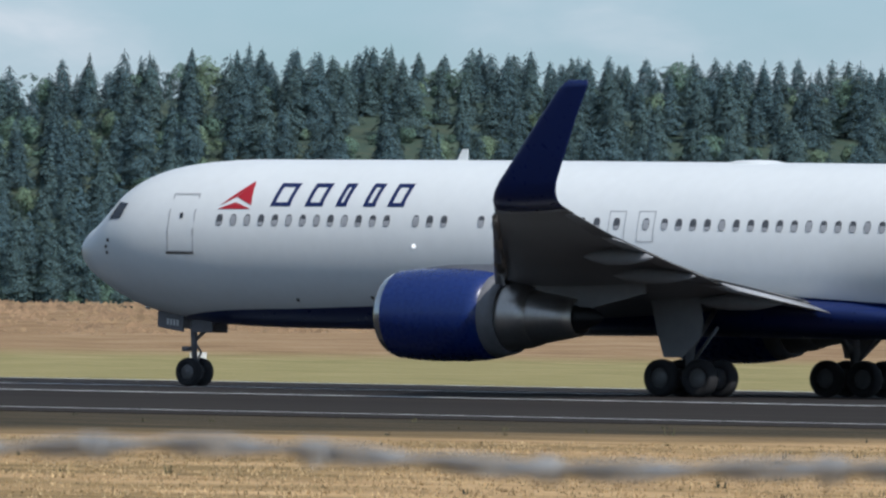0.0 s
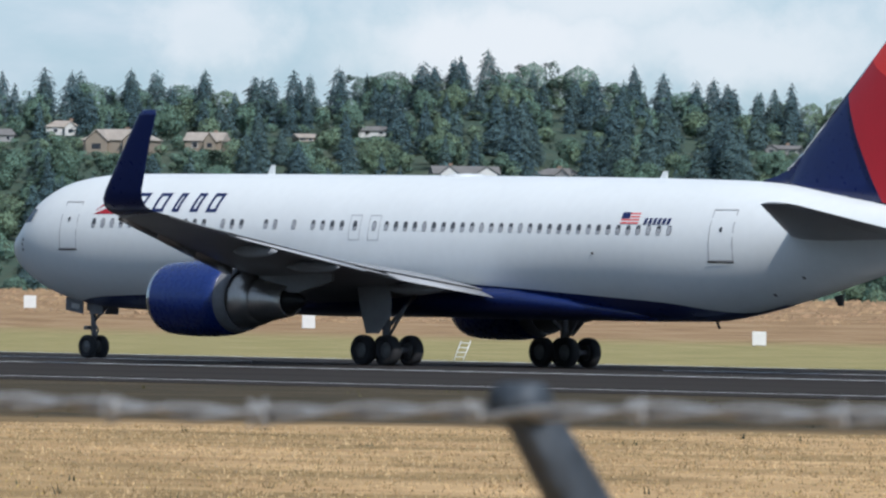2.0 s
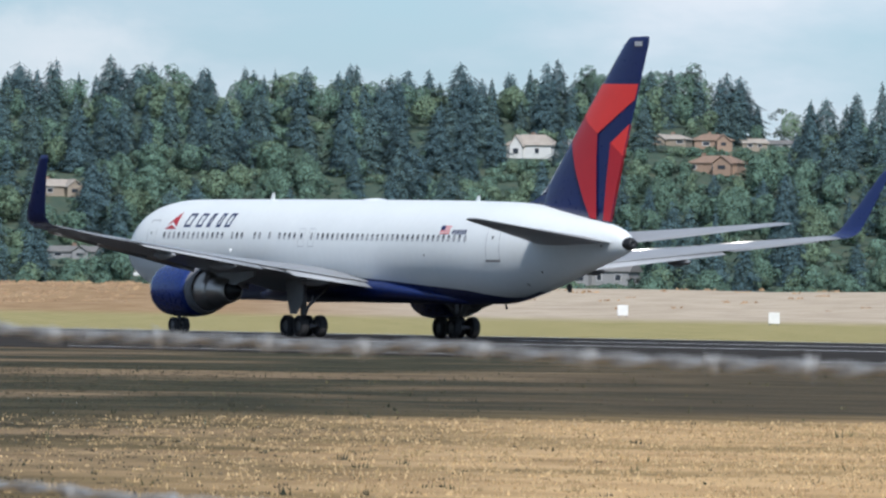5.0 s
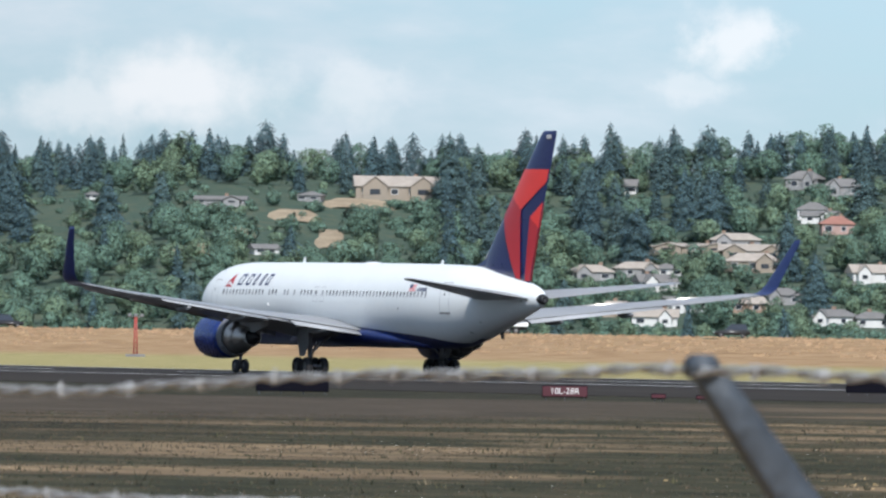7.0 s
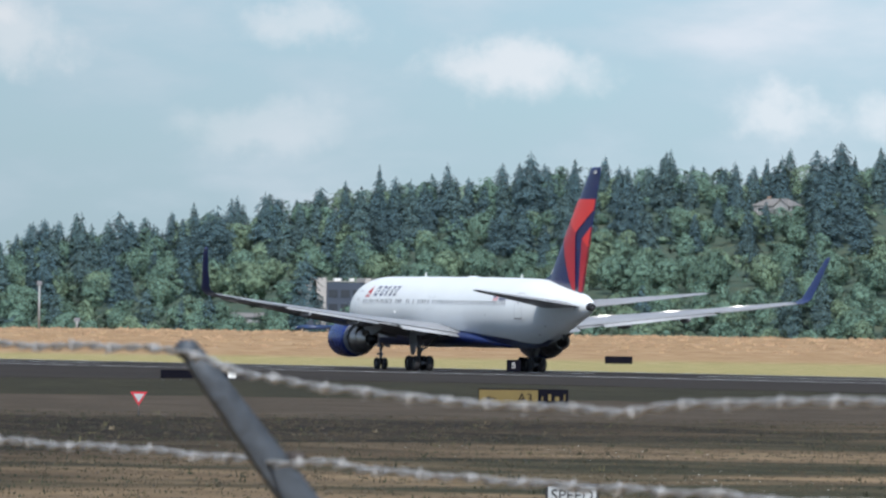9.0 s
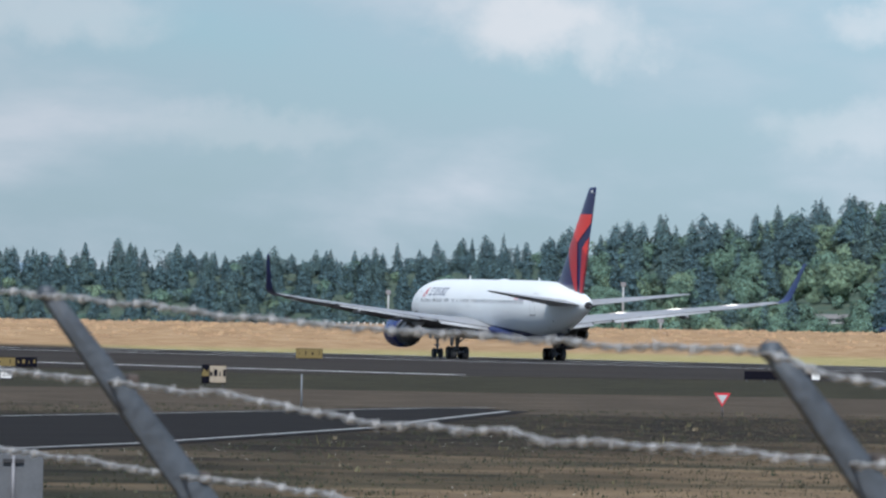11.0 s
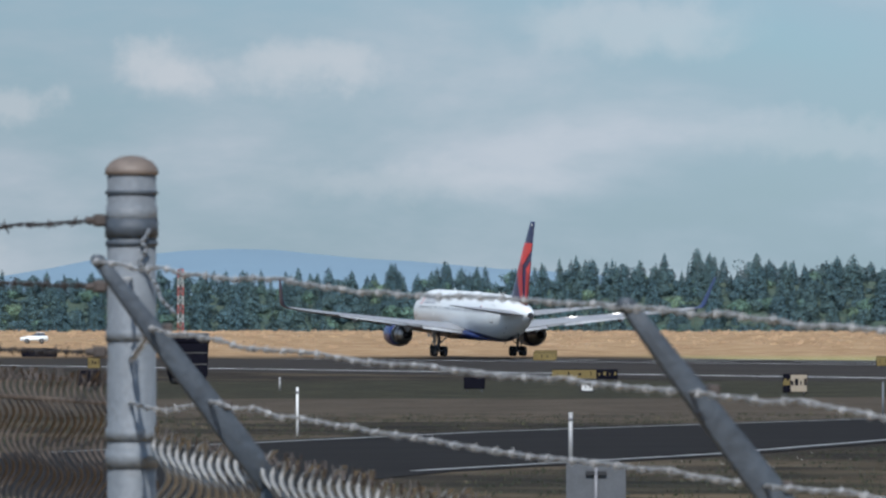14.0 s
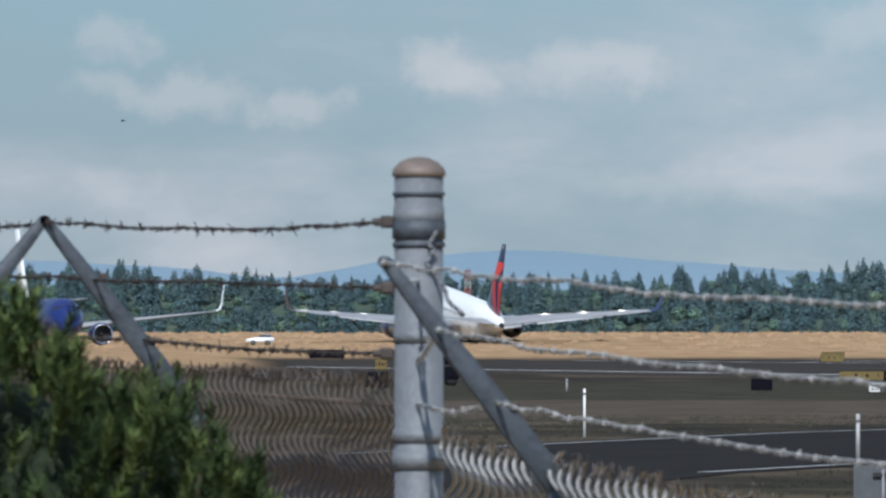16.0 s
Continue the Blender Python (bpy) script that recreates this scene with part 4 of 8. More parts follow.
def skin_point(along, w, out=0.0):
    """A point of the fuselage; w: the angle from the left side upwards."""
    t, b, y = TOP(along), BOTTOM(along), HALF(along)
    # the widest line lies a little above the middle
    mid = b + (t - b) * 0.52
    c, s = math.cos(w), math.sin(w)
    up = (t - mid) if s >= 0 else (mid - b)
    return Vector((-(y + out) * c, -along, mid + (up + out) * s))


def skin_at(along, z, side=1, out=0.012):
    """The point of the left (side 1) or right (-1) fuselage wall at that height."""
    t, b, y = TOP(along), BOTTOM(along), HALF(along)
    mid = b + (t - b) * 0.52
    s = (z - mid) / ((t - mid) if z >= mid else (mid - b))
    s = max(-1.0, min(1.0, s))
    return Vector((-side * ((y + out) * math.sqrt(1 - s * s)), -along, z + out * s))


def skin_patch(bm, outline, side=1, out=0.012):
    """A decal on the fuselage wall: fans strips between the lower and upper edge. outline: list of (along, z) quads as (bottom-left, bottom-right, top-right, top-left)."""
    bl, br, tr, tl = outline
    n, k = max(1, int(abs(br[0] - bl[0]) / 0.5)), 3
    grid = []
    for j in range(k + 1):
        v = j / k
        row = []
        for i in range(n + 1):
            u = i / n
            a0, z0 = bl[0] + (br[0] - bl[0]) * u, bl[1] + (br[1] - bl[1]) * u
            a1, z1 = tl[0] + (tr[0] - tl[0]) * u, tl[1] + (tr[1] - tl[1]) * u
            row.append(bm.verts.new(skin_at(a0 + (a1 - a0) * v, z0 + (z1 - z0) * v, side, out)))
        grid.append(row)
    for j in range(k):
        for i in range(n):
            q = (grid[j][i], grid[j][i + 1], grid[j + 1][i + 1], grid[j + 1][i])
            bm.faces.new(q if side < 0 else q[::-1])


def skin_frame(bm, a0, a1, z0, z1, t, side, out=0.012):
    """A thin line round a door."""
    for q in (((a0, z0), (a1, z0), (a1, z0 + t), (a0, z0 + t)), ((a0, z1 - t), (a1, z1 - t), (a1, z1), (a0, z1)),
              ((a0, z0 + t), (a0 + t, z0 + t), (a0 + t, z1 - t), (a0, z1 - t)), ((a1 - t, z0 + t), (a1, z0 + t), (a1, z1 - t), (a1 - t, z1 - t))):
        skin_patch(bm, q, side, out)


def fuselage(plane):
    stations = [0.25, 0.29, 0.36, 0.47, 0.62, 0.8, 1.0, 1.3, 1.6, 1.9, 2.2, 2.5, 2.8, 3.2, 3.6, 4.0, 4.5, 5, 5.6, 6.3, 7, 8, 9.5] + [11 + 1.5 * i for i in range(19)] + [39, 40, 41, 42, 43, 44, 45, 46, 47, 48, 49, 50, 51, 51.8, 52.4, 52.8, 53.05, 53.18, 53.25]
    n = 48
    bm = bmesh.new()
    loft(bm, [[skin_point(s, 2 * math.pi * i / n) for i in range(n)] for s in stations], cap0=True, cap1=True)
    part("fuselage", bm, M["white"], plane)
    # blue belly below a curved line
    edge = smooth_table([(4.6, 2.30), (6.0, 2.46), (7.2, 2.54), (10, 2.62), (13, 2.72), (20, 3.12), (28.3, 3.20), (31.6, 3.07), (34.8, 2.88), (39.4, 2.60), (43.0, 2.24), (44.9, 2.42)])
    bm = bmesh.new()
    rows = []
    for i in range(82):
        s = 4.6 + i * 0.5
        if s > 44.6:
            break
        b = BOTTOM(s)
        e_ = max(edge(s), b + 0.02)
        t, y = TOP(s), HALF(s)
        mid = b + (t - b) * 0.52
        w0 = math.asin(max(-1, min(1, (e_ - mid) / (mid - b))))
        rows.append([skin_point(s, w0 + (-math.pi - 2 * w0) * k / 14.0, 0.02) for k in range(15)])
    loft(bm, rows, closed=False)
    part("belly_paint", bm, M["navy"], plane, "dark blue painted belly")
    # wing-to-body fairing with the wheel well
    bm = bmesh.new()
    rings = []
    for s, dy, dz, z0 in ((16.2, 1.0, 0.25, 2.25), (17.5, 1.9, 0.42, 2.32), (19.5, 2.45, 0.66, 2.52), (22, 2.70, 0.86, 2.74), (25, 2.78, 0.92, 2.82), (28.2, 2.78, 0.94, 2.82), (31.5, 2.62, 0.85, 2.72), (34.3, 2.2, 0.62, 2.52), (36, 1.7, 0.42, 2.32), (38, 0.9, 0.22, 2.1)):
        ring = []
        for k in range(24):
            w = 2 * math.pi * k / 24
            c, q = math.cos(w), math.sin(w)
            ring.append((dy * math.copysign(abs(c) ** 0.75, c), -s, z0 + dz * (math.copysign(abs(q) ** 0.75, q) if q < 0 else 0.5 * q)))
        rings.append(ring)
    loft(bm, rings, cap0=True, cap1=True)
    part("belly_fairing", bm, M["navy"], plane, "dark blue wing root fairing")
    bm = bmesh.new()
    revolve(bm, [(-52.95, 0.37), (-53.25, 0.33), (-53.5, 0.25), (-53.55, 0.20), (-53.45, 0.04)], (0, 0, 5.06), "y", 16)
    part("exhaust_cone", bm, M["black"], plane, "dark tail exhaust")


def windows(plane):
    xs = [7.45 + 0.552 * i for i in range(13)] + [15.21, 15.76, 16.31, 17.75, 18.30, 19.40, 20.52, 21.08, 21.63, 22.19, 22.95, 24.06] + [24.76 + 0.540 * i for i in range(30)]
    r = random.Random(3)
    for side in (1, -1):
        for s in xs:
            z = 5.43 - max(0, (s - 17)) * 0.006
            bm = bmesh.new()
            ring = []
            for k in range(10):
                w = 2 * math.pi * k / 10
                ring.append(bm.verts.new(skin_at(s + 0.125 * math.copysign(abs(math.cos(w)) ** 0.7, math.cos(w)), z + 0.185 * math.copysign(abs(math.sin(w)) ** 0.7, math.sin(w)), side, 0.014)))
            bm.faces.new(ring if side < 0 else ring[::-1])
            win = part("window", bm, M["cabin"], plane)
            drop = r.choice([0.1, 0.1, 0.16, 0.2, 0.3])
            bm = bmesh.new()
            skin_patch(bm, ((s - 0.10, z - 0.165), (s + 0.10, z - 0.165), (s + 0.10, z - 0.165 + drop), (s - 0.10, z - 0.165 + drop)), side, 0.018)
            part("blind", bm, M["blind"], win)


def doors(plane):
    for side in (1, -1):
        for a0, a1, z0, z1 in ((5.32, 6.42, 4.38, 6.28), (42.44, 43.62, 4.15, 6.10)):
            bm = bmesh.new()
            skin_frame(bm, a0, a1, z0, z1, 0.05, side)
            d = part("door", bm, M["seam"], plane, "white cabin door outlined by a grey seam")
            bm = bmesh.new()
            skin_patch(bm, ((a0 - 0.03, z0 - 0.05), (a1 + 0.03, z0 - 0.05), (a1 + 0.03, z0 + 0.01), (a0 - 0.03, z0 + 0.01)), side, 0.03)
            part("sill", bm, M["hotmetal"], d)
            bm = bmesh.new()
            c = (a0 + a1) / 2
            skin_patch(bm, ((c - 0.06, z0 + 1.1), (c + 0.06, z0 + 1.1), (c + 0.06, z0 + 1.27), (c - 0.06, z0 + 1.27)), side, 0.02)
            part("door_window", bm, M["glass"], d)
        for c in (22.95, 24.06):
            bm = bmesh.new()
            skin_frame(bm, c - 0.32, c + 0.32, 4.82, 5.80, 0.03, side)
            part("overwing_exit", bm, M["seam"], plane)
        # cockpit panes
        for q in (((1.66, 5.36), (2.46, 5.42), (2.70, 5.98), (2.08, 5.98)), ((2.52, 5.42), (3.12, 5.46), (3.30, 5.94), (2.78, 5.99)), ((1.22, 5.28), (1.60, 5.34), (2.02, 5.97), (1.88, 5.86))):
            bm = bmesh.new()
            skin_patch(bm, q, side, 0.02)
            part("cockpit_window", bm, M["glass"], plane, "dark cockpit windscreen pane")
        # small probes and ports
        for s, z in ((2.55, 4.35), (2.6, 4.75), (2.5, 4.55), (10.2, 2.9), (13.2, 3.0), (36.4, 4.4), (51.6, 4.95), (46.5, 3.6), (44.8, 2.95)):
            bm = bmesh.new()
            skin_patch(bm, ((s - 0.06, z - 0.05), (s + 0.06, z - 0.05), (s + 0.06, z + 0.05), (s - 0.06, z + 0.05)), side, 0.03)
            part("port", bm, M["hotmetal"], plane)


def lamps(plane):
    """Lit scan lights beside the wing roots, and a ball added as a nose glint."""
    glow = bpy.data.materials.new("lit_lamp")
    glow.use_nodes = True
    b = glow.node_tree.nodes["Principled BSDF"]
    b.inputs["Emission Color"].default_value, b.inputs["Emission Strength"].default_value = (1.0, 0.98, 0.95, 1), 1.2
    for side in (1, -1):
        bm = bmesh.new()
        skin_patch(bm, ((15.13, 4.58), (15.25, 4.58), (15.25, 4.69), (15.13, 4.69)), side, 0.02)
        part("scan_light", bm, glow, plane, "small lit lamp on the fuselage side")
    # small polished ball stands in for a reflection low on the nose
    bm = bmesh.new()
    bmesh.ops.create_uvsphere(bm, u_segments=10, v_segments=6, radius=0.09)
    bmesh.ops.translate(bm, vec=(-0.25, -2.95, 2.60), verts=bm.verts)
    part("nose_glint", bm, M["lip"], plane)


def livery(plane):
    """Tail mark, name bars and registration bars as plain shapes."""
    for side in (1, -1):
        bm = bmesh.new()
        for q in (((7.36, 5.90), (7.95, 6.18), (8.40, 6.70), (8.36, 6.66)), ((7.95, 6.16), (8.60, 5.90), (8.42, 6.66), (8.38, 6.68))):
            skin_patch(bm, q, side, 0.015)
        part("emblem", bm, M["darkred"], plane, "red triangular emblem")
        bm = bmesh.new()
        skin_patch(bm, ((7.30, 5.78), (8.60, 5.78), (7.97, 5.99), (7.93, 5.99)), side, 0.015)
        part("emblem", bm, M["darkred"], plane, "dark red lower emblem")
        # five slanted name blocks: strokes of a plain bar each
        for a0, a1 in ((9.36, 10.30), (10.72, 11.58), (11.94, 12.52), (13.02, 13.66), (13.98, 14.78)):
            bm = bmesh.new()
            sl, t = 0.15, 0.16
            for q in (((a0, 5.88), (a0 + t, 5.88), (a0 + t + sl, 6.62), (a0 + sl, 6.62)), ((a0 + t, 5.88), (a1 - sl, 5.88), (a1 - sl + 0.02, 6.0), (a0 + t + 0.02, 6.0)),
                      ((a0 + t + sl - 0.02, 6.50), (a1 - t, 6.50), (a1 - t, 6.62), (a0 + t + sl, 6.62)), ((a1 - t - sl, 5.99), (a1 - sl, 5.99), (a1 - 0.01, 6.62), (a1 - t, 6.62))):
                skin_patch(bm, q, side, 0.015)
            part("name_block", bm, M["navy"], plane, "dark blue slanted name lettering block")
        bm = bmesh.new()
        for k in range(6):
            a0 = 39.0 + k * 0.24
            skin_patch(bm, ((a0, 5.50), (a0 + 0.16, 5.50), (a0 + 0.21, 5.74), (a0 + 0.05, 5.74)), side, 0.015)
        part("registration_bar", bm, M["navy"], plane, "dark blue registration bars")
        flag = bmesh.new()
        skin_patch(flag, ((37.75, 5.52), (38.75, 5.52), (38.75, 5.96), (37.75, 5.96)), side, 0.014)
        fl = part("flag", flag, M["white"], plane, "small striped flag marking")
        bm = bmesh.new()
        for k in range(4):
            skin_patch(bm, ((37.76, 5.53 + 0.115 * k), (38.74, 5.53 + 0.115 * k), (38.74, 5.585 + 0.115 * k), (37.76, 5.585 + 0.115 * k)), side, 0.018)
        part("stripe", bm, M["red"], fl)
        bm = bmesh.new()
        skin_patch(bm, ((37.76, 5.72), (38.2, 5.72), (38.2, 5.955), (37.76, 5.955)), side, 0.021)
        part("canton", bm, M["navy"], fl)


def foil(chord, thick, n=10, camber=0.02):
    """Closed section of a wing: (along, up), from the trailing edge over the top."""
    top, bot = [], []
    for i in range(n + 1):
        x = 0.5 * (1 + math.cos(math.pi * i / n))
        t = 5 * thick * (0.2969 * math.sqrt(x) - 0.126 * x - 0.3516 * x**2 + 0.2843 * x**3 - 0.1015 * x**4)
        c = camber * 4 * x * (1 - x)
        top.append((x * chord, (c + t) * chord))
        bot.append((x * chord, (c - t) * chord))
    return top + bot[::-1][1:-1]


def surface(bm, sections, side=1, upright=False):
    """Loft of foils. sections: (lat, z, leading edge, chord, thickness)."""
    rings = []
    for lat, z, le, chord, th in sections:
        ring = []
        for x, u in foil(chord, th, camber=0.0 if upright else 0.015):
            ring.append((-side * lat + (u if upright else 0), -(le + x), z) if upright else (-side * lat, -(le + x), z + u))
        rings.append(ring if (side > 0) != upright else ring[::-1])
    loft(bm, rings, cap0=True, cap1=True)


WING = [(1.8, 2.90, 18.3, 11.8, 0.13), (3.0, 3.05, 19.1, 11.3, 0.125), (5.4, 3.36, 20.7, 9.7, 0.115), (8.0, 3.70, 22.5, 7.75, 0.11), (12, 4.18, 25.2, 6.2, 0.105), (16, 4.66, 27.95, 4.8, 0.10), (20, 5.15, 30.7, 3.4, 0.10), (22.8, 5.50, 32.6, 2.75, 0.10), (23.6, 5.60, 33.15, 2.55, 0.10)]


def wing_line(lat):
    for p, q in zip(WING, WING[1:]):
        if lat <= q[0]:
            u = (lat - p[0]) / (q[0] - p[0])
            return [a_ + (b_ - a_) * u for a_, b_ in zip(p, q)]
    return WING[-1]


def wings(plane):
    for side in (1, -1):
        bm = bmesh.new()
        surface(bm, WING, side)
        wing = part("wing", bm, M["wing"], plane, "grey swept wing with extended flaps")
        # bright leading edge slats
        for y0, y1 in ((4.0, 7.0), (9.2, 13.6), (13.7, 18.2), (18.3, 22.6)):
            bm = bmesh.new()
            rings = []
            for lat in (y0, y1):
                _, z, le, ch, th = wing_line(lat)
                pr = [(0.11 * ch, 0.075 * ch * 0.9), (0.03 * ch, 0.04 * ch), (-0.035 * ch, -0.03 * ch), (-0.03 * ch, -0.055 * ch), (0.02 * ch, -0.06 * ch), (0.03 * ch, -0.035 * ch), (0.05 * ch, 0.02 * ch)]
                rings.append([(-side * lat, -(le + x), z + u - 0.02) for x, u in pr])
            loft(bm, rings, cap0=True, cap1=True)
            part("slat", bm, M["steel"], wing, "bare metal leading edge slat")
        # flaps, lowered
        for y0, y1, drop, fc in ((2.7, 7.3, 10, 0.20), (9.3, 17.6, 10, 0.20)):
            bm = bmesh.new()
            rings = []
            for lat in (y0, y1):
                _, z, le, ch, th = wing_line(lat)
                c = fc * ch if lat > 8 else 1.9
                x0, z0 = le + ch - 0.55 * c, z + 0.005 * ch - 0.06
                ring = []
                for x, u in foil(c * 1.02, 0.12, 6):
                    ca, sa = math.cos(radians(drop)), math.sin(radians(drop))
                    ring.append((-side * lat, -(x0 + x * ca + u * sa), z0 - x * sa + u * ca))
                rings.append(ring if side > 0 else ring[::-1])
            loft(bm, rings, cap0=True, cap1=True)
            part("flap", bm, M["flap"], wing, "lowered grey trailing edge flap")
        for y0, y1 in ((7.45, 9.15), (18.0, 22.4)):
            bm = bmesh.new()
            rings = []
            for lat in (y0, y1):
                _, z, le, ch, th = wing_line(lat)
                ring = []
                for x, u in foil(0.26 * ch, 0.09, 5):
                    ring.append((-side * lat, -(le + 0.78 * ch + x), z + u - x * 0.10 + 0.02))
                rings.append(ring if side > 0 else ring[::-1])
            loft(bm, rings, cap0=True, cap1=True)
            part("aileron", bm, M["wing"], wing)
        # flap track fairings
        for lat, ln in ((5.2, 3.2), (11.2, 3.0), (15.6, 2.5)):
            _, z, le, ch, th = wing_line(lat)
            bm = bmesh.new()
            revolve(bm, [(-(le + ch + 0.7) + s * ln, r) for s, r in ((0, 0.02), (0.12, 0.13), (0.35, 0.24), (0.65, 0.25), (0.88, 0.14), (1, 0.02))], (-side * lat, 0, z - 0.36), "y", 12)
            part("flap_track_fairing", bm, M["wing"], wing)
        # blended winglet
        bm = bmesh.new()
        rings = []
        path = [(23.55, 5.59, 33.12, 2.55, 0), (24.0, 5.66, 33.42, 2.42, 14), (24.35, 5.80, 33.62, 2.30, 38), (24.6, 6.05, 33.85, 2.16, 62), (24.72, 6.35, 34.10, 2.02, 76), (24.95, 7.2, 34.92, 1.66, 77), (25.2, 8.2, 35.85, 1.27, 77), (25.40, 9.05, 36.66, 0.97, 77), (25.44, 9.25, 36.98, 0.70, 77)]
        for lat, z, le, ch, tip in path:
            ca, sa = math.cos(radians(tip)), math.sin(radians(tip))
            ring = [(-side * (lat - u * sa), -(le + x), z + u * ca) for x, u in foil(ch, 0.085, 8, 0.0)]
            rings.append(ring if side > 0 else ring[::-1])
        loft(bm, rings, cap0=True, cap1=True)
        part("winglet", bm, M["navy"], wing, "dark blue blended winglet")


def tail(plane):
    bm = bmesh.new()
    surface(bm, [(0, 5.9, 44.3, 6.8, 0.07), (0, 7.1, 44.35, 7.2, 0.075), (0, 8.2, 45.1, 6.75, 0.085), (0, 12, 49.1, 4.42, 0.095), (0, 15.3, 52.57, 2.3, 0.10), (0, 15.55, 52.9, 2.0, 0.09), (0, 15.62, 53.2, 1.65, 0.05)], 1, True)
    fin = part("fin", bm, M["navy"], plane, "dark blue tail fin with red angular shapes")
    bm = bmesh.new()
    loft(bm, [[(-w, -a_, z), (w, -a_, z), (0.0, -a_, t)] for a_, z, t, w in ((42.9, 7.05, 7.19, 0.02), (43.6, 7.0, 7.34, 0.08), (44.2, 6.95, 7.56, 0.12), (44.9, 6.9, 8.03, 0.16), (45.6, 6.85, 8.62, 0.18))], cap0=True, cap1=True)
    part("dorsal_fin", bm, M["navy"], fin)

    # bare metal along the leading edge
    bm = bmesh.new()
    for (a0, z0), (a1, z1) in (((44.28, 7.60), (45.10, 8.22)), ((45.10, 8.22), (49.10, 12.02)), ((49.10, 12.02), (52.5, 15.25))):
        tube(bm, (0, -a0, z0), (0, -a1, z1), 0.055, 0.045, 8)
    part("leading_edge", bm, M["lip"], fin, "bare metal leading edge")

    def fin_half(a_, z):
        le, te = 45.64 + 1.055 * (z - 8.71), 51.31 + 0.375 * (z - 6.19)
        ch = te - le
        x = max(0.02, min(0.98, (a_ - le) / ch))
        return 5 * 0.10 * ch * (0.2969 * math.sqrt(x) - 0.126 * x - 0.3516 * x**2 + 0.2843 * x**3 - 0.1015 * x**4)
    shapes = (("red", [(50.42, 13.25), (53.92, 13.20), (53.60, 12.42), (50.26, 10.71), (49.14, 11.34), (48.80, 11.66)]),
              ("darkred", [(48.80, 11.66), (47.62, 10.36), (48.25, 8.76), (48.99, 7.27), (49.5, 6.41), (50.08, 6.29), (50.17, 9.49), (50.26, 10.71), (49.14, 11.34)]),
              ("red", [(53.13, 11.18), (51.42, 10.22), (52.50, 9.53)]), ("darkred", [(51.42, 10.22), (51.05, 8.5), (50.65, 6.25), (51.27, 6.19), (52.50, 9.53)]))
    for side in (1, -1):
        for m_, poly in shapes:
            bm = bmesh.new()
            cx, cz = sum(p[0] for p in poly) / len(poly), sum(p[1] for p in poly) / len(poly)
            k = 6
            n = len(poly)
            for i in range(n):
                p, q = poly[i], poly[(i + 1) % n]
                rows = []
                for j in range(k + 1):
                    v = j / k
                    row = []
                    for l in range(k + 1):
                        u = l / k
                        a_, z = (p[0] + (q[0] - p[0]) * u), (p[1] + (q[1] - p[1]) * u)
                        a_, z = cx + (a_ - cx) * v, cz + (z - cz) * v
                        row.append(bm.verts.new((-side * (fin_half(a_, z) + 0.035), -a_, z)))
                    rows.append(row)
                for j in range(k):
                    for l in range(k):
                        bm.faces.new((rows[j][l], rows[j][l + 1], rows[j + 1][l + 1], rows[j + 1][l]))
            bmesh.ops.remove_doubles(bm, verts=bm.verts, dist=0.001)
            bmesh.ops.recalc_face_normals(bm, faces=bm.faces)
            part("fin_shape", bm, M[m_], fin, "bright red angular shape" if m_ == "red" else "dark red angular shape")
        bm = bmesh.new()
        for k in range(4):
            box(bm, -side * 0.135, -(53.75 + 0.19 * k), 15.25, 0.01, 0.12, 0.24)
        part("number_bar", bm, M["signwhite"], fin, smooth=False)
        bm = bmesh.new()
        surface(bm, [(0.5, 5.08, 45.3, 7.0, 0.10), (1.6, 5.22, 46.0, 6.35, 0.10), (5.5, 5.72, 49.2, 3.85, 0.09), (9.0, 6.17, 52.1, 1.8, 0.08), (9.3, 6.21, 52.6, 1.25, 0.06)], side)
        st = part("stabiliser", bm, M["wing"], plane, "grey horizontal tailplane")
        bm = bmesh.new()
        rings = []
        for lat, le, ch, z in ((1.6, 50.6, 1.9, 5.20), (9.0, 53.25, 0.75, 6.16)):
            ring = [(-side * lat, -(le + x), z + u) for x, u in foil(ch, 0.10, 5)]
            rings.append(ring if side > 0 else ring[::-1])
        loft(bm, rings, cap0=True, cap1=True)
        part("elevator", bm, M["wing"], st)


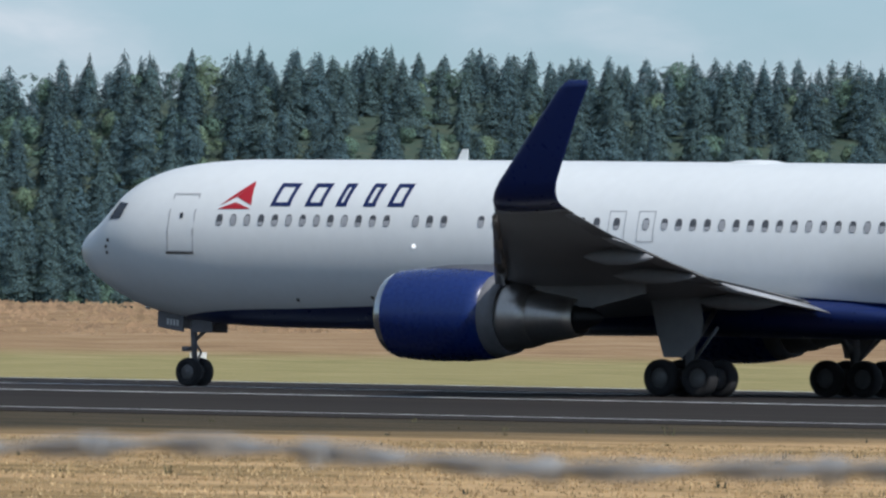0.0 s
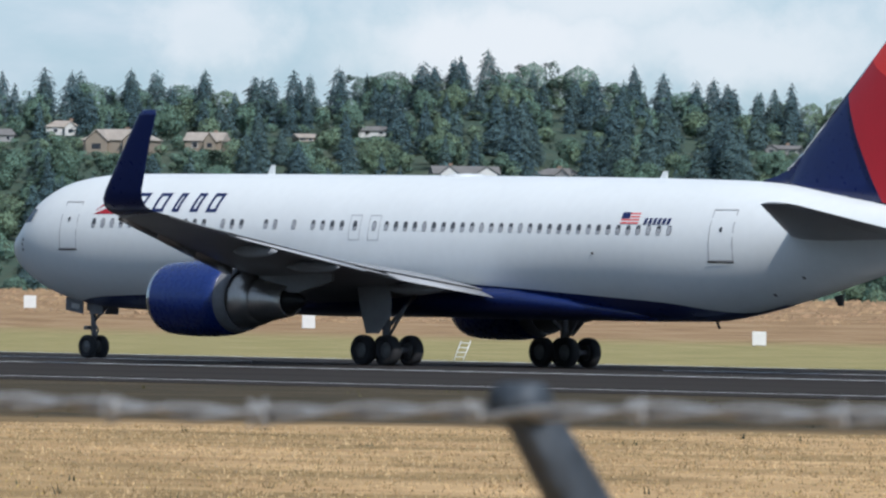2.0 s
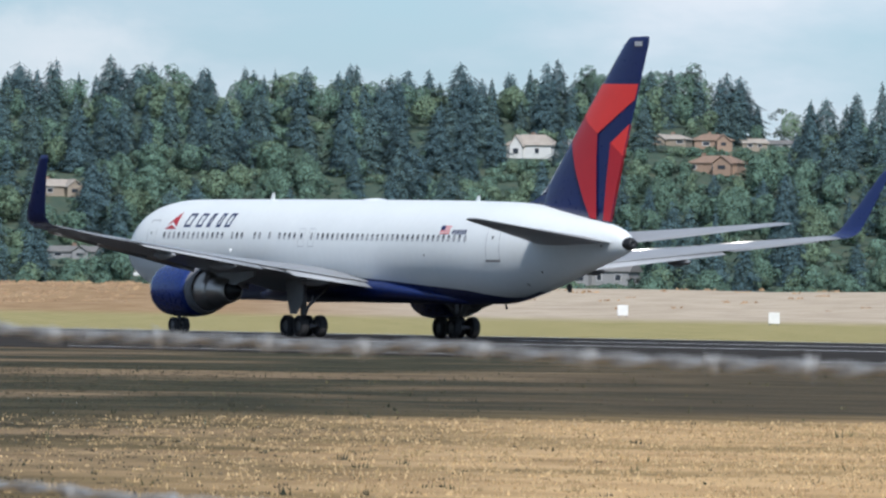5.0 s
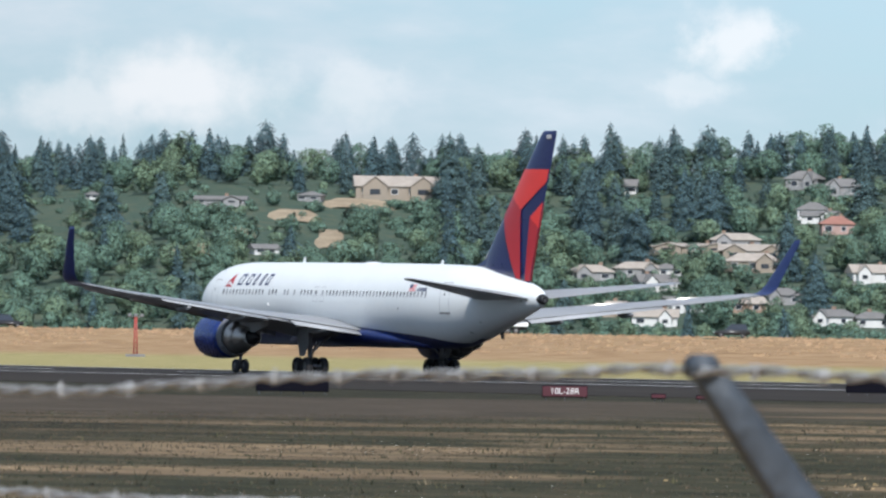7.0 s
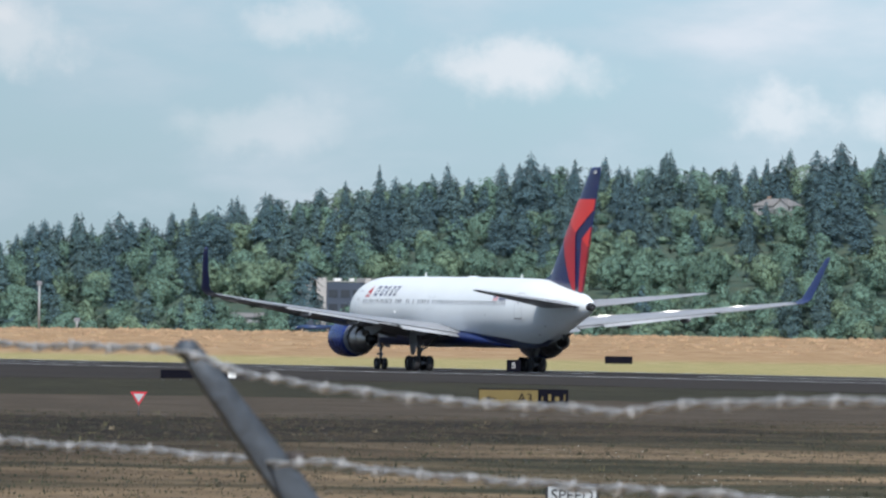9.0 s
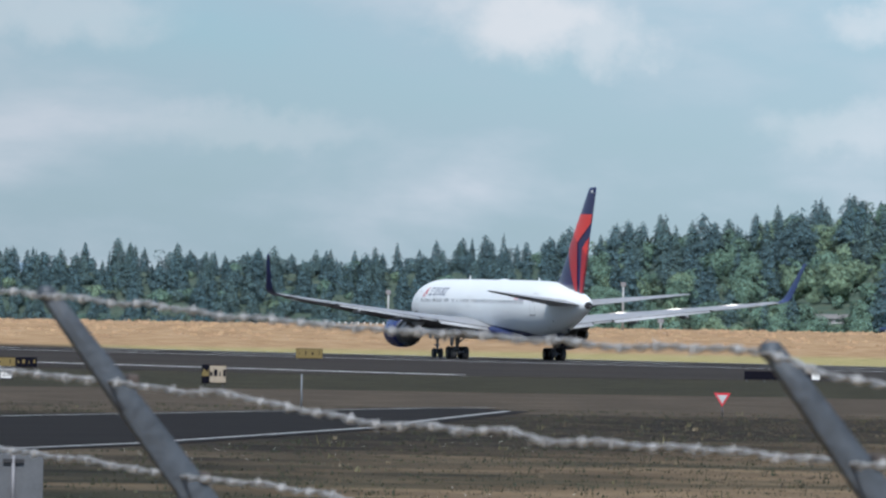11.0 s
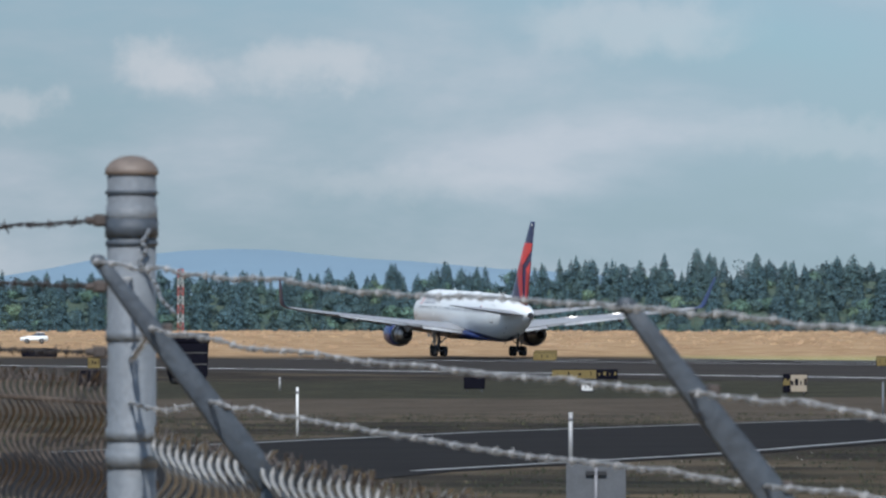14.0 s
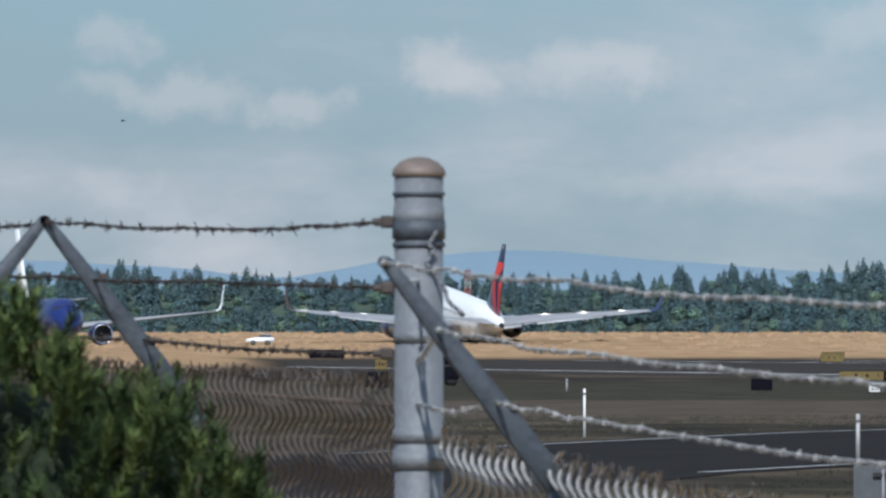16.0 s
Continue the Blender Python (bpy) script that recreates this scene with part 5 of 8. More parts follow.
def engine(plane, side):
    eng = empty("engine")
    eng.parent = plane
    x, z = -side * 7.9, 2.47
    bm = bmesh.new()
    revolve(bm, [(-18.72, 1.36), (-19.3, 1.42), (-20.1, 1.445), (-21.2, 1.44), (-21.9, 1.39), (-22.35, 1.32), (-22.36, 1.26)], (x, 0, z), "y", 40)
    part("cowl", bm, M["nacelle"], eng, "glossy blue engine cowl")
    bm = bmesh.new()
    revolve(bm, [(-22.2, 1.29), (-22.36, 1.305), (-22.9, 1.19), (-22.9, 1.13), (-21.8, 1.2)], (x, 0, z), "y", 40)
    part("fan_nozzle", bm, M["gear"], eng, "grey fan nozzle ring")
    bm = bmesh.new()
    revolve(bm, [(-18.73, 1.362), (-18.52, 1.30), (-18.40, 1.22), (-18.42, 1.14), (-18.67, 1.08), (-19.4, 1.08)], (x, 0, z), "y", 40)
    part("inlet_lip", bm, M["lip"], eng, "polished metal inlet lip")
    bm = bmesh.new()
    revolve(bm, [(-19.3, 1.10), (-19.35, 0.5), (-19.3, 0.3), (-18.9, 0.02)], (x, 0, z), "y", 24)
    part("fan", bm, M["hotmetal"], eng)
    bm = bmesh.new()
    revolve(bm, [(-21.9, 1.12), (-22.9, 1.08), (-23.5, 1.01), (-23.85, 0.92), (-23.87, 0.88)], (x, 0, z), "y", 36)
    part("core_cowl", bm, M["steel"], eng, "bare metal core cowl")
    bm = bmesh.new()
    revolve(bm, [(-23.5, 0.84), (-23.9, 0.86), (-24.6, 0.74), (-25.4, 0.60), (-25.4, 0.54), (-24.7, 0.5)], (x, 0, z - 0.02), "y", 32)
    part("exhaust_nozzle", bm, M["steel"], eng, "bare metal exhaust nozzle")
    bm = bmesh.new()
    revolve(bm, [(-24.8, 0.5), (-25.4, 0.42), (-26.0, 0.22), (-26.3, 0.03)], (x, 0, z - 0.02), "y", 20)
    part("exhaust_plug", bm, M["black"], eng)
    bm = bmesh.new()
    rows = []
    for s, z0, z1, w in ((19.6, 3.75, 3.92, 0.05), (20.6, 3.6, 4.02, 0.16), (22.2, 3.2, 4.05, 0.22), (24.0, 2.8, 3.9, 0.24), (26, 2.75, 3.6, 0.2), (27.8, 3.2, 3.5, 0.05)):
        rows.append([(x - w, -s, z0), (x + w, -s, z0), (x + w, -s, z1), (x - w, -s, z1)])
    loft(bm, rows, cap0=True, cap1=True)
    part("pylon", bm, M["wing"], eng, "grey engine pylon", smooth=False)


def wheel(parent, x, y, r, w):
    bm = bmesh.new()
    revolve(bm, [(-w * 0.28, r * 0.52), (-w * 0.5, r * 0.62), (-w * 0.5, r * 0.86), (-w * 0.36, r * 0.97), (0, r), (w * 0.36, r * 0.97), (w * 0.5, r * 0.86), (w * 0.5, r * 0.62), (w * 0.28, r * 0.52)], (x, y, r + 0.03), "x", 28)
    t = part("wheel", bm, M["tyre"], parent, "black aircraft tyre")
    bm = bmesh.new()
    revolve(bm, [(-w * 0.30, 0.01), (-w * 0.34, r * 0.2), (-w * 0.24, r * 0.3), (-w * 0.3, r * 0.53), (w * 0.3, r * 0.53), (w * 0.24, r * 0.3), (w * 0.34, r * 0.2), (w * 0.30, 0.01)], (x, y, r + 0.03), "x", 20)
    part("rim", bm, M["hub"], t)


def gears(plane):
    g = empty("nose_gear")
    g.parent = plane
    bm = bmesh.new()
    tube(bm, (0, -4.70, 0.50), (0, -4.62, 2.6), 0.09, 0.13, 12)
    tube(bm, (-0.42, -4.7, 0.50), (0.42, -4.7, 0.50), 0.07)
    tube(bm, (0, -4.66, 1.5), (0, -5.7, 2.3), 0.06)
    box(bm, 0, -4.45, 1.25, 0.5, 0.25, 0.16, 0.03)
    tube(bm, (0, -4.75, 0.75), (0, -4.95, 1.15), 0.04)
    tube(bm, (0, -4.95, 1.15), (0, -4.68, 1.5), 0.04)
    part("strut", bm, M["gear"], g, "dark grey nose strut")
    for x in (-0.31, 0.31):
        wheel(g, x, -4.70, 0.47, 0.32)
    for x in (-0.55, 0.55):
        bm = bmesh.new()
        loft(bm, [[(x - 0.025, -a_, z1), (x + 0.025, -a_, z1), (x + 0.025, -a_, z0), (x - 0.025, -a_, z0)] for a_, z0, z1 in ((3.60, 1.95, 2.48), (4.65, 1.80, 2.35))], cap0=True, cap1=True)
        d = part("gear_door", bm, M["gear"], g, "grey nose gear door with pale bars", smooth=False)
        bm = bmesh.new()
        for k in range(4):
            box(bm, x + math.copysign(0.03, x), -(4.02 + 0.13 * k), 2.13 - 0.012 * k, 0.01, 0.08, 0.2)
        part("number_bar", bm, M["signwhite"], d, smooth=False)
        bm = bmesh.new()
        box(bm, x * 0.75, -5.3, 2.0, 0.04, 0.8, 0.42, 0.01)
        part("gear_door", bm, M["gear"], g, smooth=False)
    for s in (-1, 1):
        g = empty("main_gear")
        g.parent = plane
        x = -s * 4.65
        bm = bmesh.new()
        tube(bm, (x, -27.33, 0.62), (x, -27.15, 3.3), 0.15, 0.2, 14)
        box(bm, x, -27.33, 0.62, 0.28, 1.7, 0.26, 0.06)
        tube(bm, (x, -27.25, 1.4), (x + s * 1.6, -27.1, 2.7), 0.08)
        tube(bm, (x, -27.3, 1.0), (x, -28.3, 2.2), 0.06)
        for dy in (-0.71, 0.71):
            tube(bm, (x - 0.62, -27.33 + dy, 0.62), (x + 0.62, -27.33 + dy, 0.62), 0.09)
        part("strut", bm, M["gear"], g, "dark grey main strut and bogie beam")
        for dy in (-0.71, 0.71):
            for dx in (-0.57, 0.57):
                wheel(g, x + dx, -27.33 + dy, 0.585, 0.44)
        bm = bmesh.new()
        xo = x - s * 0.45
        loft(bm, [[(xo + w, -a0, z), (xo + w + 0.04, -a0, z), (xo + w + 0.04, -a1, z), (xo + w, -a1, z)] for z, a0, a1, w in ((3.3, 26.0, 27.9, 0.0), (2.4, 26.25, 28.05, -s * 0.03), (1.9, 26.4, 28.0, -s * 0.03), (1.25, 26.6, 27.3, 0.0))], cap0=True, cap1=True)
        part("gear_door", bm, M["wing"], g, "grey main gear door", smooth=False)


def top_details(plane):
    for a_, h in ((15.28, 0.38), (37.6, 0.30)):
        bm = bmesh.new()
        z = TOP(a_) - 0.03
        loft(bm, [[(-0.02, -(a_ - 0.22), z), (0.02, -(a_ - 0.22), z), (0.02, -(a_ + 0.2), z), (-0.02, -(a_ + 0.2), z)], [(-0.012, -(a_ - 0.02), z + h), (0.012, -(a_ - 0.02), z + h), (0.012, -(a_ + 0.2), z + h), (-0.012, -(a_ + 0.2), z + h)]], cap0=True, cap1=True)
        part("antenna", bm, M["white"], plane, smooth=False)
    bm = bmesh.new()
    loft(bm, [[(w * math.cos(k * math.pi / 8), -a_, 7.30 + t * math.sin(k * math.pi / 8)) for k in range(9)] for a_, w, t in ((25.4, 0.1, 0.05), (25.9, 0.45, 0.13), (26.6, 0.5, 0.15), (27.2, 0.45, 0.13), (27.8, 0.1, 0.04))], closed=False)
    part("antenna_dome", bm, M["white"], plane)
    bm = bmesh.new()
    tube(bm, (0, -40.6, 1.9), (0, -40.75, 1.65), 0.05)
    part("drain_mast", bm, M["black"], plane)
    bm = bmesh.new()
    loft(bm, [[(-0.08, -46.9, 2.9), (0.08, -46.9, 2.9), (0.08, -47.3, 2.98), (-0.08, -47.3, 2.98)], [(-0.05, -47.1, 2.55), (0.05, -47.1, 2.55), (0.05, -47.3, 2.55), (-0.05, -47.3, 2.55)]], cap0=True, cap1=True)
    part("tail_skid", bm, M["black"], plane, smooth=False)


def airliner():
    plane = empty("airliner")
    tagged(plane, "white airliner with blue belly and red and navy tail", "airplane")
    fuselage(plane)
    windows(plane)
    doors(plane)
    livery(plane)
    lamps(plane)
    wings(plane)
    tail(plane)
    for s in (1, -1):
        engine(plane, s)
    gears(plane)
    top_details(plane)
    return plane


plane = airliner()


# ---- tall trees that stand out on the ridge ----
# azimuth and height of the top over the horizon, degrees
PEAKS = [(33.81, 1.44), (34.45, 1.40), (35.25, 1.50), (35.59, 1.47), (35.84, 1.50), (36.85, 1.45), (37.41, 1.44), (38.68, 1.30), (39.12, 1.31), (40.74, 1.25), (41.03, 1.29), (41.40, 1.45), (41.80, 1.39), (42.93, 1.40), (43.30, 1.25), (43.97, 1.23), (44.34, 1.23), (45.11, 1.20), (45.71, 1.23), (45.97, 1.25), (46.46, 1.21), (46.71, 1.23), (47.05, 1.32), (47.45, 1.39), (47.69, 1.27), (48.34, 1.24), (49.28, 1.25), (49.60, 1.27), (50.06, 1.27), (50.45, 1.20), (51.02, 1.25), (51.39, 1.25), (52.00, 1.33), (52.26, 1.33), (52.66, 1.23), (53.92, 1.20), (55.12, 1.21), (55.43, 1.19), (56.02, 1.22), (57.89, 1.21), (58.79, 1.22), (59.06, 1.27), (59.17, 1.26), (59.48, 1.19), (59.84, 1.17)]
PEAKS += [(62.34, 1.21), (62.90, 1.18), (63.64, 1.24), (64.17, 1.18), (64.71, 1.22), (65.06, 1.23), (65.53, 1.19), (65.89, 1.16), (67.06, 1.13), (67.28, 1.17), (67.53, 1.16), (67.94, 1.12), (68.21, 1.11), (68.43, 1.14), (69.19, 0.99), (69.98, 0.98), (70.21, 0.92), (70.63, 0.90), (70.99, 0.88), (71.31, 0.84), (71.59, 0.81), (72.28, 0.67), (72.66, 0.69), (73.70, 0.53), (75.66, 0.51), (75.84, 0.45), (75.33, 0.42), (76.33, 0.42), (77.04, 0.36), (77.33, 0.37), (80.36, 0.39), (80.45, 0.40)]


def tall_tree(az, el, rng):
    r = RIDGE - rng.uniform(5, 90)
    z = ground_height(r, az)
    top = EYE.z + r * math.tan(radians(el))
    h = max(9.0, top - z)
    thing = empty("conifer_tree")
    thing.matrix_world = Matrix.Translation((r * math.cos(radians(az)), r * math.sin(radians(az)), z - 0.3))
    vs, fs, ns = rng.choice(TALL)
    fat = rng.uniform(0.85, 1.2) * min(1.0, 22.0 / h) 
    t = rng.uniform(0, 6.28)
    c, s = math.cos(t), math.sin(t)
    p = np.stack([(vs[:, 0] * c - vs[:, 1] * s) * h * fat, (vs[:, 0] * s + vs[:, 1] * c) * h * fat, vs[:, 2] * h], 1)
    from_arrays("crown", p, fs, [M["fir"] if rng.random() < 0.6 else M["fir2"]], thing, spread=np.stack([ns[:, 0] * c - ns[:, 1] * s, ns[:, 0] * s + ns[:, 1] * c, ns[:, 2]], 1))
    bm = bmesh.new()
    tube(bm, (0, 0, 0), (0, 0, h * 0.9), 0.32, 0.05, 7)
    part("trunk", bm, M["bark"], thing)
    tagged(thing, "tall dark conifer standing above the wooded ridge", "tree", group="ridge conifers")


rng = random.Random(5)
for az, el in PEAKS:
    tall_tree(az, el, rng)
    if rng.random() < 0.7:
        tall_tree(az + rng.uniform(-0.16, 0.16), el - rng.uniform(0.03, 0.08), rng)

# ---- houses on the hill ----
WALLS = [mat("white_siding", (0.562, 0.562, 0.546), 0.6, vary=0.08, scale=0.5), mat("tan_siding", (0.257, 0.215, 0.168), 0.7, vary=0.1, scale=0.5),
         mat("pink_render", (0.359, 0.242, 0.211), 0.7, vary=0.1, scale=0.5), mat("grey_siding", (0.234, 0.234, 0.234), 0.7, vary=0.1, scale=0.5), mat("brown_siding", (0.26, 0.18, 0.13), 0.7, vary=0.1, scale=0.5)]
ROOFS = [mat("grey_shingles", (0.16, 0.155, 0.15), 0.85, vary=0.2, scale=0.5, fine=3), mat("pale_shingles", (0.33, 0.29, 0.25), 0.85, vary=0.2, scale=0.5, fine=3),
         mat("red_tiles", (0.27, 0.13, 0.10), 0.85, vary=0.2, scale=0.5, fine=3), mat("brown_shingles", (0.22, 0.15, 0.11), 0.85, vary=0.2, scale=0.5, fine=3)]
HOUSE_WORDS = ["white hillside house", "tan hillside house", "pink rendered hillside house", "grey hillside house", "brown hillside house"]


def house(az, el, w, h, k, rng):
    r = hill_range(az, el)
    x, y = r * math.cos(radians(az)), r * math.sin(radians(az))
    z = ground_height(r, az)
    thing = empty("house")
    turn = az - 90 + rng.uniform(-22, 22)
    thing.matrix_world = pose(x, y, z, 0, 0, turn)
    d = max(6.0, w * 0.55)
    wall_h, roof_h = h * 0.54, h * 0.5
    bm = bmesh.new()
    box(bm, 0, 0, wall_h / 2 - 1.0, w, d, wall_h + 2.0)
    part("wall", bm, WALLS[k], thing, smooth=False)
    roof = ROOFS[{0: 0, 1: 1, 2: 2, 3: 0, 4: 3}[k] if rng.random() < 0.75 else 1]
    bm = bmesh.new()
    o = 0.45
    if rng.random() < 0.55:
        # hipped
        a_ = min(w, d) * 0.42
        ring = [(-w / 2 - o, -d / 2 - o, wall_h), (w / 2 + o, -d / 2 - o, wall_h), (w / 2 + o, d / 2 + o, wall_h), (-w / 2 - o, d / 2 + o, wall_h)]
        low = [bm.verts.new(p) for p in ring]
        up = [bm.verts.new((p[0], p[1], p[2] + 0.18)) for p in ring]
        r0, r1 = bm.verts.new((-w / 2 + a_, 0, wall_h + roof_h)), bm.verts.new((w / 2 - a_, 0, wall_h + roof_h))
        for q in ((0, 1), (1, 2), (2, 3), (3, 0)):
            bm.faces.new((low[q[0]], low[q[1]], up[q[1]], up[q[0]]))
        bm.faces.new(low[::-1])
        bm.faces.new((up[0], up[1], r1, r0))
        bm.faces.new((up[1], up[2], r1))
        bm.faces.new((up[2], up[3], r0, r1))
        bm.faces.new((up[3], up[0], r0))
    else:
        loft(bm, [[(s * (w / 2 + o), -d / 2 - o, wall_h - 0.1), (s * (w / 2 + o), -d / 2 - o, wall_h + 0.1), (s * (w / 2 + o), 0, wall_h + roof_h), (s * (w / 2 + o), d / 2 + o, wall_h + 0.1), (s * (w / 2 + o), d / 2 + o, wall_h - 0.1)] for s in (-1, 1)], cap0=True, cap1=True)
    rf = part("roof", bm, roof, thing, smooth=False)
    if w > 7:
        bm = bmesh.new()
        box(bm, w * rng.uniform(-0.3, 0.3), d * 0.1, wall_h + roof_h * 0.9, 0.9, 0.8, 1.6)
        part("chimney", bm, ROOFS[3], rf, smooth=False)
    if w > 8:
        # a gabled wing stands out towards the valley
        for gx in ((-0.27, 0.3) if w > 15 else (rng.choice((-0.26, 0.24)),)):
            gw, gd = min(6.5, w * rng.uniform(0.28, 0.36)), rng.uniform(1.2, 2.4)
            cx = gx * w
            bm = bmesh.new()
            loft(bm, [[(cx - gw / 2, y_, -1.0), (cx + gw / 2, y_, -1.0), (cx + gw / 2, y_, wall_h), (cx, y_, wall_h + roof_h * 0.85), (cx - gw / 2, y_, wall_h)] for y_ in (-d / 2 - gd, -d / 2 + 0.5)], cap0=True, cap1=True)
            wing = part("gable", bm, WALLS[k], thing, smooth=False)
            bm = bmesh.new()
            e2 = roof_h * 0.85 / (gw / 2) * 0.35
            loft(bm, [[(cx - gw / 2 - 0.35, y_, wall_h - e2 + 0.06), (cx, y_, wall_h + roof_h * 0.85 + 0.06), (cx + gw / 2 + 0.35, y_, wall_h - e2 + 0.06), (cx + gw / 2 + 0.35, y_, wall_h - e2 + 0.28), (cx, y_, wall_h + roof_h * 0.85 + 0.30), (cx - gw / 2 - 0.35, y_, wall_h - e2 + 0.28)]
                      for y_ in (-d / 2 - gd - 0.35, d * 0.05)], cap0=True, cap1=True)
            part("gable_roof", bm, roof, wing, smooth=False)
            bm = bmesh.new()
            box(bm, cx, -d / 2 - gd - 0.04, wall_h * 0.52, gw * 0.42, 0.08, min(1.4, wall_h * 0.45))
            part("pane", bm, M["glass"], wing, smooth=False)
    storeys = 2 if wall_h > 3.3 else 1
    for s in range(storeys):
        n = max(2, int(w / 4.2))
        for i in range(n):
            cx = -w / 2 + w * (i + rng.uniform(0.3, 0.7)) / n
            ww, wh = rng.choice((1.0, 1.3, 1.7)), min(1.3, wall_h / storeys * 0.5)
            cz = wall_h * (s + 0.55) / storeys
            win = empty("window")
            win.parent = thing
            bm = bmesh.new()
            box(bm, cx, -d / 2 - 0.03, cz, ww + 0.24, 0.1, wh + 0.24)
            part("window_frame", bm, WALLS[0], win, smooth=False)
            bm = bmesh.new()
            box(bm, cx, -d / 2 - 0.09, cz, ww, 0.04, wh)
            part("pane", bm, M["glass"], win, smooth=False)
    tagged(thing, HOUSE_WORDS[k] + " with a low roof among trees", "house", group="hillside houses")


rng = random.Random(11)
for row in HOUSES:
    house(*row, rng)


def office_block():
    az, r = 71.02, 2300.0
    thing = empty("office_building")
    z0 = ground_height(r, az)
    thing.matrix_world = pose(r * math.cos(radians(az)), r * math.sin(radians(az)), z0, 0, 0, az - 90 + 8)
    top = EYE.z + r * math.tan(radians(0.335)) - z0
    pale, dark = mat("pale_concrete", (0.34, 0.32, 0.30), 0.8, vary=0.1, scale=0.4), M["glass"]
    for cx, w in ((-6.9, 8.4), (10.4, 15.6)):
        bm = bmesh.new()
        box(bm, cx, 0, top / 2 - 0.5, w, 14, top - 1)
        part("wall", bm, mat("dark_cladding", (0.050, 0.062, 0.085), 0.6, vary=0.15, scale=0.3, gloss=0.2), thing, smooth=False)
    for cx, w in ((-15.1, 1.4), (-12.3, 2.2), (-1.9, 1.3), (1.6, 1.9)):
        bm = bmesh.new()
        box(bm, cx, -0.3, top / 2, w, 14.6, top, 0.05)
        part("stair_tower", bm, pale, thing, "pale concrete stair tower", smooth=False)
    bm = bmesh.new()
    box(bm, 1.2, 0, top - 0.75, 34.4, 14.1, 0.16)
    part("roof", bm, pale, thing, smooth=False)
    for cx, w in ((-8.4, 1.6), (-5.2, 1.0), (5.4, 1.3), (9.8, 2.2), (14.9, 1.2)):
        bm = bmesh.new()
        box(bm, cx, -4.5, top - 0.37, w, 1.6, 0.6, 0.04)
        part("roof_unit", bm, WALLS[0], thing, "white rooftop unit", smooth=False)
    for s in range(3):
        for cx in (-9.6, -6.9, -4.2, 4.2, 6.7, 9.2, 11.7, 14.2, 16.7):
            bm = bmesh.new()
            box(bm, cx, -7.05, 1.6 + s * (top - 2) / 3.0, 2.0, 0.1, (top - 2) / 3.0 * 0.55)
            part("window", bm, dark, thing, smooth=False)
    tagged(thing, "dark glazed office block with pale concrete towers", "office building")


office_block()


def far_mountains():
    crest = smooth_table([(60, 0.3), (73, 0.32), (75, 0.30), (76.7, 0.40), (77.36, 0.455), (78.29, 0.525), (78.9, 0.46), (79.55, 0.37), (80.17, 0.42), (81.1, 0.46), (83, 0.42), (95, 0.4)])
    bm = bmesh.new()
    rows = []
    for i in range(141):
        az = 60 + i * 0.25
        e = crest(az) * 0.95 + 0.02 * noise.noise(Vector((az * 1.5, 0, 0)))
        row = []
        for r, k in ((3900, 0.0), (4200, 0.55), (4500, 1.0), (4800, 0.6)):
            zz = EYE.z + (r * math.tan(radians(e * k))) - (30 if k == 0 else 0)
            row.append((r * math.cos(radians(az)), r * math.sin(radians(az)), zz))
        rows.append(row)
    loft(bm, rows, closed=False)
    # the blue haze of distance is put into the ridge's base colour
    ob = part("backdrop", bm, mat("haze_tinted_hills", (0.165, 0.245, 0.31), 1.0, vary=0.05, scale=0.003, fine=0.02))
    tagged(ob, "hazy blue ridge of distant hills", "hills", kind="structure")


far_mountains()


# ---- signs and markers on the airfield ----
def facing(x, y):
    """Turn about z so that a thing's front (its -y side) faces the field's near side."""
    return math.degrees(math.atan2(y, x)) - 90


def letters(text, height, material, parent, x, y, z, label=""):
    """Raised flat lettering on the front of a sign."""
    cu = bpy.data.curves.new("lettering", "FONT")
    cu.body, cu.size, cu.align_x, cu.align_y, cu.extrude = text, height * 1.38, "CENTER", "CENTER", 0.004
    tmp = bpy.data.objects.new("lettering", cu)
    scene.collection.objects.link(tmp)
    me = bpy.data.meshes.new_from_object(tmp.evaluated_get(bpy.context.evaluated_depsgraph_get()))
    bpy.data.objects.remove(tmp)
    bpy.data.curves.remove(cu)
    me.materials.clear()
    me.materials.append(material)
    ob = new("lettering", me)
    ob.parent = parent
    ob.matrix_local = pose(x, y, z, 90, 0, 0)
    if label:
        tagged(ob, label)
    return ob


def arrow(parent, x, y, z, s, material):
    bm = bmesh.new()
    box(bm, x + 0.1 * s, y, z, s * 0.8, 0.01, s * 0.11)
    loft(bm, [[(x - 0.5 * s, y - 0.005, z), (x - 0.12 * s, y - 0.005, z + 0.3 * s), (x - 0.12 * s, y - 0.005, z - 0.3 * s)], [(x - 0.5 * s, y + 0.005, z), (x - 0.12 * s, y + 0.005, z + 0.3 * s), (x - 0.12 * s, y + 0.005, z - 0.3 * s)]], cap0=True, cap1=True)
    part("arrow", bm, material, parent, smooth=False)


